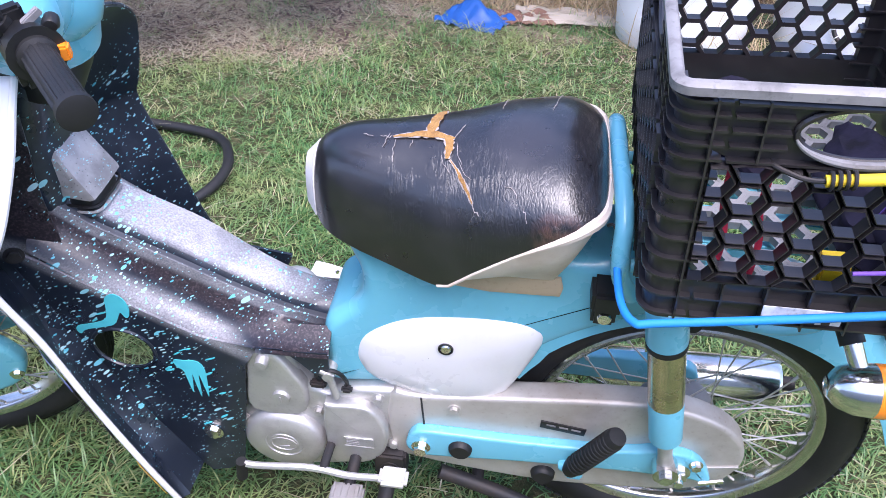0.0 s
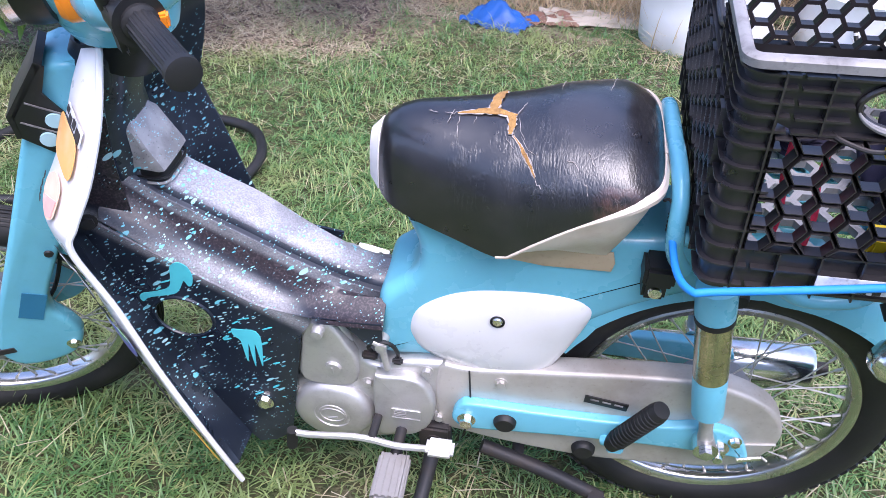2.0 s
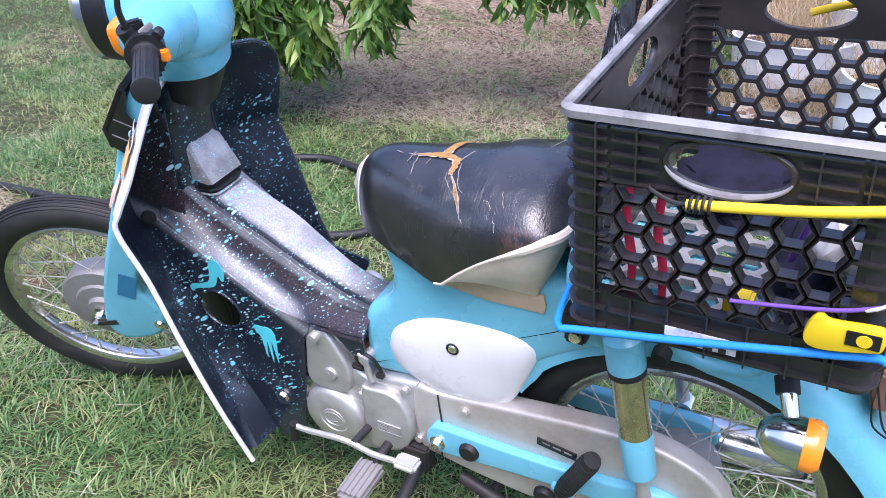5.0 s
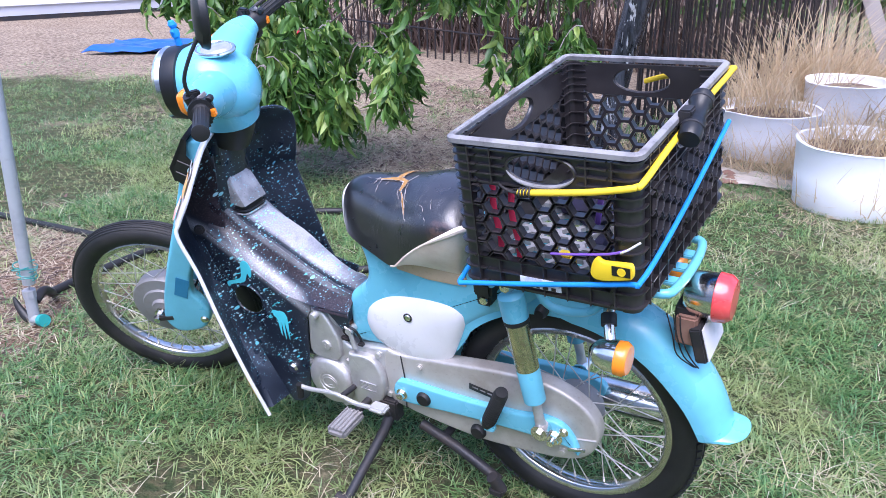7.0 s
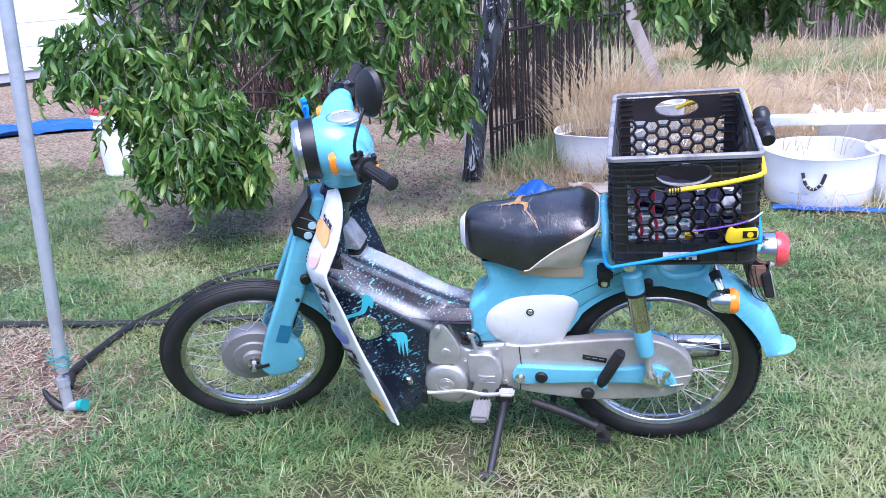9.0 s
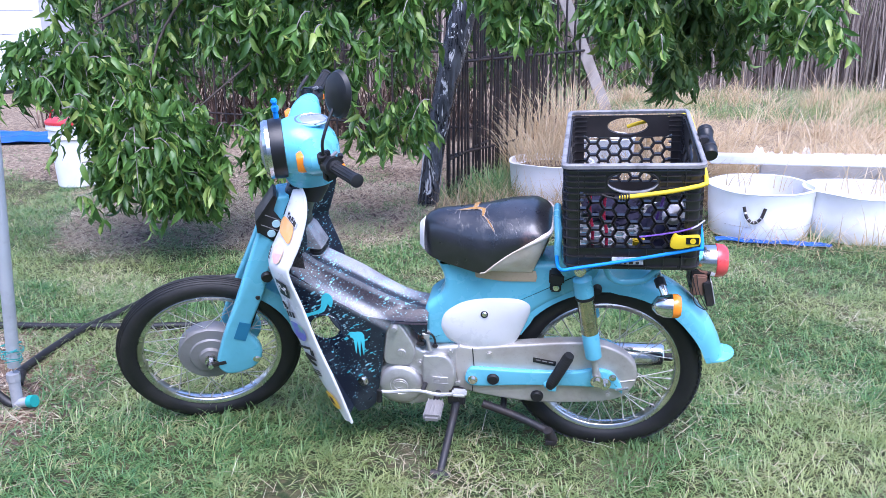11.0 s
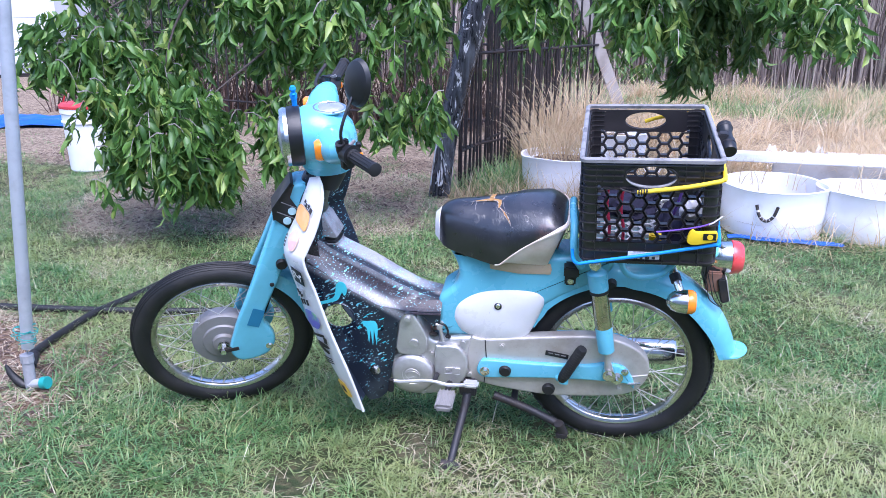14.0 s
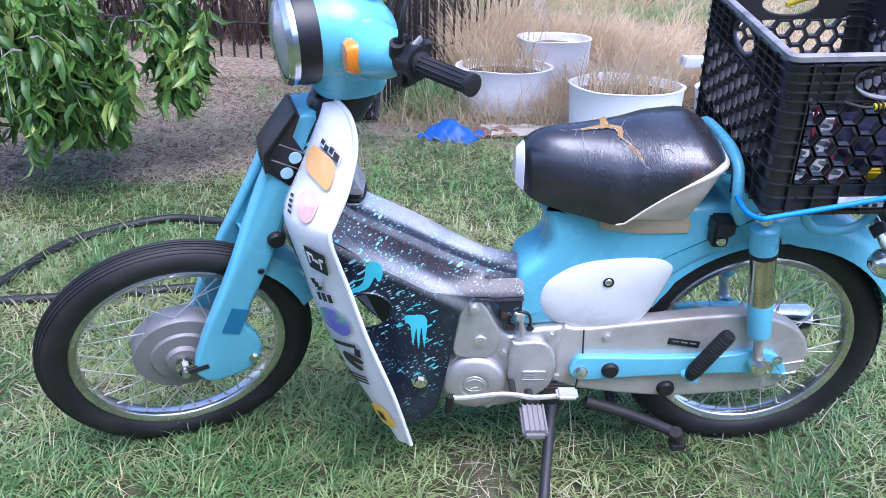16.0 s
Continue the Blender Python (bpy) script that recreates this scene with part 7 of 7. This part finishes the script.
crumpled("tarpaulin", "crumpled blue tarpaulin lying on dirt", "tarpaulin", -5.7, 5.0, 2.2, 0.75, 0.10, TARP, 2, 25)
crumpled("tarpaulin", "folded scrap of blue tarpaulin on the grass", "tarpaulin", 0.02, 2.62, 0.30, 0.24, 0.04, TARP, 5, -20, 0.10)
crumpled("tarpaulin", "strip of blue tarpaulin under the tubs", "tarpaulin", 1.62, 2.33, 0.60, 0.08, 0.014, TARP, 9, -6)
crumpled("sheet", "dusty tan crumpled sheet lying beside the tub", "sheet", 0.52, 2.78, 0.60, 0.22, 0.03, TANSHEET, 11, 4)
crumpled("sheet", "pale crumpled sheet behind the tubs under a beam", "sheet", 2.15, 3.55, 0.9, 0.5, 0.10, PALE, 17, 8, 0.10)
crumpled("sheet", "brown scrap of sheet on the straw", "sheet", 0.24, 2.72, 0.26, 0.20, 0.03, RUSTY, 13, 10)

bucket = thing("bucket", "white plastic bucket with a red lid on the dirt", "bucket", m=pose(-3.20, 3.36, 0) @ Matrix.Diagonal((0.86, 0.86, 1, 1)))
part("body", lathe([(0, 0.0), (0.155, 0.0), (0.165, 0.01), (0.188, 0.36), (0.200, 0.365), (0.200, 0.375), (0.192, 0.38), (0.194, 0.43), (0.206, 0.435), (0.206, 0.47), (0.19, 0.475), (0, 0.475)], 40, pose(0, 0, 0, 90, 0, 0)), BUCKET, bucket, "white bucket body")
part("lid", lathe([(0, 0.512), (0.14, 0.508), (0.19, 0.505), (0.21, 0.49), (0.21, 0.472), (0.19, 0.472)], 40, pose(0, 0, 0, 90, 0, 0)), LID, bucket, "red bucket lid")
part("bail", tube(smooth_line([(-0.21, 0, 0.44), (-0.15, -0.03, 0.56), (0, -0.05, 0.63), (0.15, -0.03, 0.56), (0.21, 0, 0.44)], 6), 0.007, 8), LID, bucket, "dark red wire handle")

tagged(part("pale_panel", block(1.76, 3.1, 3.42, 3.45, 0.0, 0.262, 0.006), PALE), "stained pale panel standing under the white beam", "panel")
crumpled("white_sack", "crumpled white sack lying among dry grass", "sack", 2.15, 4.45, 0.42, 0.26, 0.26, TUBWHITE, 29)

# ---- pole, hose ----
pole = thing("pole", "leaning galvanised steel pole with a hose fitting at its base", "pole")
part("tube", tube([(-1.317, -0.048, 0.15), (-1.218, -0.064, 1.30), (-1.107, -0.082, 2.6)], 0.0200, 20), GALV, pole, "galvanised steel tube")
for k in range(9):
    c = Vector((-1.316 + 0.012 * math.sin(2.3 * k), -0.048 + 0.010 * math.cos(3.1 * k), 0.165 + 0.0075 * k))
    part("tangle", tube(ring(c, 0.022 + 0.006 * (k % 3), 0.021 + 0.005 * (k % 2), (1, 0, 0.25 * math.sin(k * 1.7)), (0, 1, 0.3 * math.cos(k * 2.9)), 20), 0.0016, 5, True), TEAL, pole, "green string tangled round the pole")
fit_ = thing("pipe_fitting", "grey plastic pipe tee with a green end standing at the pole", "pipe", m=pose(-1.324, -0.05, 0) @ Matrix.Scale(1.12, 4) @ pose(1.222, 0.205, 0))
part("tee", joined(tube([(-1.222, -0.205, 0.0), (-1.222, -0.205, 0.098), (-1.222, -0.205, 0.10)], [0.0165, 0.0165, 0.014], 18), tube([(-1.222, -0.205, 0.088), (-1.222, -0.205, 0.112)], 0.0195, 8), tube([(-1.222, -0.208, 0.016), (-1.178, -0.212, 0.026)], 0.0145, 16), rod((-1.221, -0.203, 0.11), (-1.216, -0.2, 0.18), 0.002, 6)), PVC, fit_, "grey pipe tee")
part("end_cap", tube([(-1.180, -0.212, 0.0255), (-1.176, -0.2125, 0.0265), (-1.158, -0.214, 0.0305)], [0.0145, 0.019, 0.0185], 18), TEAL, fit_, "green end cap")
part("lever", tube(smooth_line([(-1.225, -0.212, 0.010), (-1.250, -0.214, 0.022), (-1.275, -0.216, 0.050), (-1.288, -0.216, 0.078)], 4), [0.006, 0.009, 0.011, 0.012, 0.013, 0.013, 0.012, 0.011, 0.010, 0.009, 0.007, 0.005, 0.003], 12, False, 0.6), BLACK, fit_, "black plastic lever")
part("elbow", tube(smooth_line([(-1.222, -0.19, 0.07), (-1.235, -0.155, 0.085), (-1.262, -0.12, 0.065), (-1.305, -0.085, 0.035), (-1.34, -0.062, 0.022)], 5), 0.014, 14), STEEL, fit_, "black hose end")
strap("hose", "black garden hose lying over the lawn", "hose", [(-1.456, 0.11, 0.024), (-1.47, 0.22, 0.022), (-1.48, 0.38, 0.02), (-1.47, 0.58, 0.022), (-1.42, 0.80, 0.02), (-1.34, 1.12, 0.02), (-1.10, 1.34, 0.02), (-0.90, 1.32, 0.022), (-0.66, 1.25, 0.03), (-0.56, 1.10, 0.035), (-0.545, 0.95, 0.03), (-0.60, 0.84, 0.02), (-0.75, 0.76, 0.018), (-1.0, 0.70, 0.018), (-1.45, 0.62, 0.018), (-2.1, 0.56, 0.018), (-3.2, 0.5, 0.018)], 0.0155, RUBBER, Matrix(), 1.0, 8)

# ---- trees ----
def leaf_mesh(name, mat, places, ways, sizes, parent, label):
    """Leaves with a folded midrib and a pointed tip, as one crown."""
    n = len(places)
    P, D = np.array(places), np.array(ways)
    D /= np.linalg.norm(D, axis=1, keepdims=True)
    S = np.cross(D, rng.normal(size=(n, 3)))
    S /= np.linalg.norm(S, axis=1, keepdims=True)
    N = np.cross(S, D)
    L = np.array(sizes)[:, None]
    rows = ((0.0, 0.0, 0.0), (0.24, 0.135, 0.05), (0.62, 0.125, 0.0), (1.0, 0.0, -0.32))
    V = np.zeros((n, 8, 3))
    V[:, 0] = P
    for k, (a, w, b) in enumerate(rows[1:3]):
        mid = P + D * L * a + N * L * b
        V[:, 1 + 3 * k], V[:, 2 + 3 * k], V[:, 3 + 3 * k] = mid - S * L * w + N * L * 0.07, mid, mid + S * L * w + N * L * 0.07
    V[:, 7] = P + D * L + N * L * -0.32
    tri = np.array([[0, 2, 1], [0, 3, 2], [4, 5, 7], [5, 6, 7]])
    quad = np.array([[1, 2, 5, 4], [2, 3, 6, 5]])
    off = (np.arange(n) * 8)[:, None]
    loops = np.concatenate([off + tri.ravel()[None], off + quad.ravel()[None]], 1).ravel()
    me = bpy.data.meshes.new(name)
    me.vertices.add(n * 8)
    me.vertices.foreach_set("co", V.ravel())
    me.loops.add(len(loops))
    me.loops.foreach_set("vertex_index", loops.astype(np.int32))
    me.polygons.add(n * 6)
    me.polygons.foreach_set("loop_start", ((np.arange(n) * 20)[:, None] + np.array([0, 3, 6, 9, 12, 16])).ravel().astype(np.int32))
    me.polygons.foreach_set("use_smooth", np.ones(n * 6, bool))
    me.update(calc_edges=True)
    me.materials.append(mat)
    ob = new(name, me)
    ob.parent = parent
    ob["label"] = label
    return ob


def foliage(zones, seed):
    """Sprays of drooping leaves in boxes of (x0, x1, y0, y1, z_low, z_high, count), with gaps between them."""
    r = np.random.default_rng(seed)
    P, D, S, twigs = [], [], [], []
    for x0, x1, y0, y1, z0, z1, count in zones:
        made = 0
        while made < count * 3.3:
            x, y, z = r.uniform(x0, x1), r.uniform(y0, y1), r.uniform(z0 + 0.10, z1)
            made += 1
            if noise.noise(Vector((x * 2.6 + seed, y * 1.5, z * 2.6))) < -0.26:
                continue
            length = min(r.uniform(0.20, 0.42), max(0.12, (z - z0) * 1.2))
            az = r.uniform(0, 2 * np.pi)
            way = np.array([math.cos(az), math.sin(az), 0]) * r.uniform(0.15, 0.7)
            pts = []
            for k in range(6):
                t = k / 5
                pts.append(np.array([x, y, z]) + (way * (t - 0.5) + np.array([0, 0, 0.25 * t - 1.0 * t * t])) * length)
            twigs.append(pts)
            m = int(8 + length * 44)
            for k in range(m):
                t = (k / m) ** 0.75 * 4.999
                i = int(t)
                p = pts[i] + (pts[i + 1] - pts[i]) * (t - i)
                a = r.uniform(0, 2 * np.pi)
                P.append(p)
                D.append([math.cos(a) * 0.6 + way[0] * 0.4, math.sin(a) * 0.6 + way[1] * 0.4, r.uniform(-1.9, -0.35)])
                S.append(r.uniform(0.065, 0.128))
    return P, D, S, twigs


def tree(name, label, trunk_pts, radii, limbs, zones, leaf, bark, seed, twig_every=2):
    t = thing(name, label, "tree")
    part("trunk", tube(smooth_line(trunk_pts, 5), list(np.interp(np.linspace(0, 1, 5 * (len(trunk_pts) - 1) + 1), np.linspace(0, 1, len(radii)), radii)), 16), bark, t, "tree trunk")
    for l in limbs:
        c = smooth_line(l, 5)
        part("limb", tube(c, list(np.linspace(0.014, 0.004, len(c))), 8), BARK, t)
    P, D, S, twigs = foliage(zones, seed)
    leaf_mesh("crown", leaf, P, D, S, t, "drooping crown of long green leaves")
    bm = bmesh.new()
    for tw in twigs[::twig_every]:
        bm = joined(bm, tube(tw, [0.004, 0.0035, 0.003, 0.0025, 0.002, 0.0015], 4))
    tagged(part("fine_branching", bm, TWIG, t, "thin grey twigs"), kind="stuff")
    return t


tree("tree", "leafy tree with drooping branches and a trunk wrapped in black plastic", [(-0.45, 3.03, 0.0), (-0.40, 3.03, 0.4), (-0.30, 3.05, 0.9), (-0.19, 3.08, 1.4), (-0.04, 3.1, 2.4)], [0.072, 0.068, 0.076, 0.088, 0.08],
     [[(-0.26, 3.05, 1.3), (-0.8, 2.5, 1.75), (-1.3, 2.1, 1.6), (-1.62, 1.85, 1.2), (-1.72, 1.75, 0.8)], [(-0.24, 3.05, 1.5), (-0.9, 2.3, 1.3), (-1.15, 1.95, 1.05), (-1.42, 1.75, 0.80)], [(-0.2, 3.05, 1.7), (0.3, 2.5, 1.8), (0.9, 2.3, 1.6)], [(-0.9, 2.2, 1.5), (-1.6, 1.9, 1.4), (-2.2, 1.8, 1.1)], [(0.7, 2.35, 1.7), (1.3, 2.3, 1.6), (1.7, 2.3, 1.35)]],
     [(-2.36, -2.04, 1.47, 2.03, 0.80, 1.20, 15), (-2.10, -1.58, 1.52, 2.08, 0.80, 1.75, 38), (-1.98, -1.40, 1.42, 1.98, 0.17, 0.90, 58), (-1.50, -1.14, 1.47, 2.03, 0.27, 0.90, 22), (-1.20, -0.94, 1.50, 2.0, 0.36, 0.90, 9), (-1.70, -0.68, 1.72, 2.28, 1.03, 1.85, 50), (-1.44, -0.75, 1.87, 2.43, 0.86, 1.25, 12), (-0.71, -0.33, 1.97, 2.53, 0.49, 1.8, 44), (0.02, 0.34, 2.12, 2.68, 1.08, 1.8, 18), (0.58, 0.97, 2.12, 2.68, 1.03, 1.8, 30), (1.55, 1.87, 2.17, 2.73, 1.01, 1.8, 20), (1.00, 1.47, 2.12, 2.68, 1.26, 1.8, 14), (-0.33, 0.03, 2.02, 2.58, 1.28, 1.8, 8)], LEAF, WRAP, 21)
tree("shrub", "dark leafy shrub hanging before the dry grass", [(1.25, 3.4, 1.75), (1.24, 3.3, 1.9), (1.2, 3.1, 2.4)], [0.02, 0.025, 0.03], [], [(0.97, 1.24, 2.8, 3.3, 0.74, 1.9, 30), (1.24, 1.60, 2.8, 3.3, 0.90, 1.9, 26)], DARKLEAF, BARK, 33)
tree("hedge_tree", "dark dense tree standing behind the iron fence", [(-2.0, 6.6, 0.0), (-2.0, 6.6, 1.2), (-1.9, 6.6, 3.0)], [0.09, 0.08, 0.06], [[(-2, 6.6, 1.2), (-1, 6.4, 1.8), (0.2, 6.4, 1.9)], [(-2, 6.6, 1.2), (-3, 6.4, 1.8), (-4.2, 6.4, 1.9)]], [(-4.8, 0.0, 5.9, 7.2, 0.4, 2.6, 330), (0.0, 1.4, 6.8, 7.8, 0.5, 2.3, 60)], DARKLEAF, BARK, 41, 4)

# ---- fences, board, brush, buildings ----
def bars(a, b, step, top, label):
    """Upright iron bars with two rails between two ground places."""
    a, b = Vector((*a, 0)), Vector((*b, 0))
    t = thing("iron_fence", label, "fence")
    n = max(2, int((b - a).length / step))
    one = part("bar", rod((0, 0, 0), (0, 0, top), 0.009, 8), IRON, t, "", Matrix.Translation(a))
    for k in range(1, n + 1):
        jig = pose(0, 0, 0, rng.uniform(-1.2, 1.2), rng.uniform(-1.2, 1.2), 0)
        twin("bar", one, Matrix.Translation(a.lerp(b, k / n)) @ jig, t)
    for z in (0.28, 0.92, top - 0.1):
        part("rail", rod(a + Vector((0, 0, z)), b + Vector((0, 0, z)), 0.010, 8), IRON, t)
    return t


bars((-0.33, 3.22), (0.25, 6.0), 0.085, 2.3, "tall black iron bar fence running back from the tree")
bars((-0.30, 4.75), (-4.6, 6.0), 0.115, 2.3, "black iron bar fence behind the drooping branches")
bars((-0.36, 3.35), (0.62, 5.2), 0.13, 2.3, "second row of black iron bars leaning beside the fence")
tagged(part("board", block(-0.05, 0.05, -0.012, 0.012, 0, 2.4, 0.003, pose(0.97, 5.2, 0.0, 0, -23, 8)), BOARD), "weathered grey board leaning among dry grass", "board")

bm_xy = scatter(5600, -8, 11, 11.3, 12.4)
brush = blades("brush_fence", "far fence of dry brush sticks", "fence", bm_xy, 2.5, 0.024, 0.11, LITSTICK, None, 0.10)
hedge_xy = np.concatenate([scatter(700, -5.5, 0.0, 6.1, 6.8), clump(260, -1.2, 6.0, 0.9, 0.3), clump(260, -3.0, 6.2, 0.9, 0.3)])
blades("brush_pile", "dark brown brush piled behind the iron fence", "brush", hedge_xy, 0.75, 0.02, 0.45, STICK, None, 0.25)
P, D, S, _ = foliage([(-9, 12, 12.6, 14.0, 1.0, 4.6, 420)], 77)
# Unseen wall behind the camera, added to hold skylight off the near lawn.
tagged(part("unseen_back_wall", block(-7, 7, -4.2, -4.0, -0.05, 2.2, 0.01), WALLG), "unseen grey wall behind the camera, added to dim the near lawn", "wall", kind="structure")
far = thing("far_trees", "dark trees beyond the brush fence", "tree")
part("trunk", tube([(0, 13.5, 0), (0, 13.5, 3)], 0.12, 10), BARK, far)
leaf_mesh("crown", DARKLEAF, P, D, list(np.array(S) * 3.2), far, "dark far foliage")

house = thing("house", "white clad building with a dark gap under its wall", "house", m=pose(-8.05, 10.35, 0, 0, 0, 62))
for k in range(9):
    part("cladding", block(-6.0, 0.0, -0.014, 0.02, 0.20 + 0.36 * k, 0.556 + 0.36 * k, 0.004), WALLW, house, "white wall cladding")
part("wall", block(-5.99, -0.01, 0.021, 3.0, 0.05, 3.44, 0.01), WALLG, house, "grey end wall")
# Dark block fills the open gap, putting its shade into the colour.
part("dark_gap_strip", block(-5.95, -0.05, 0.03, 0.2, -0.05, 0.19, 0.0), STEEL, house, "dark strip standing for the shaded gap under the wall")
part("corner_trim", block(-0.06, 0.02, -0.03, 0.08, 0.20, 3.44, 0.006), WALLW, house, "white corner board")
part("roof", block(-6.3, 0.3, -0.4, 3.3, 3.45, 3.6, 0.02), BOARD, house)
annex = thing("outbuilding", "pale grey outbuilding with a low wall", "building")
part("wall", block(-15, -6.5, 14.6, 17, 0.0, 3.4, 0.02), WALLG, annex, "pale grey wall")
part("low_wall", block(-10.4, -9.0, 12.9, 13.4, 0.0, 0.85, 0.02), WALLW, annex, "low pale wall")
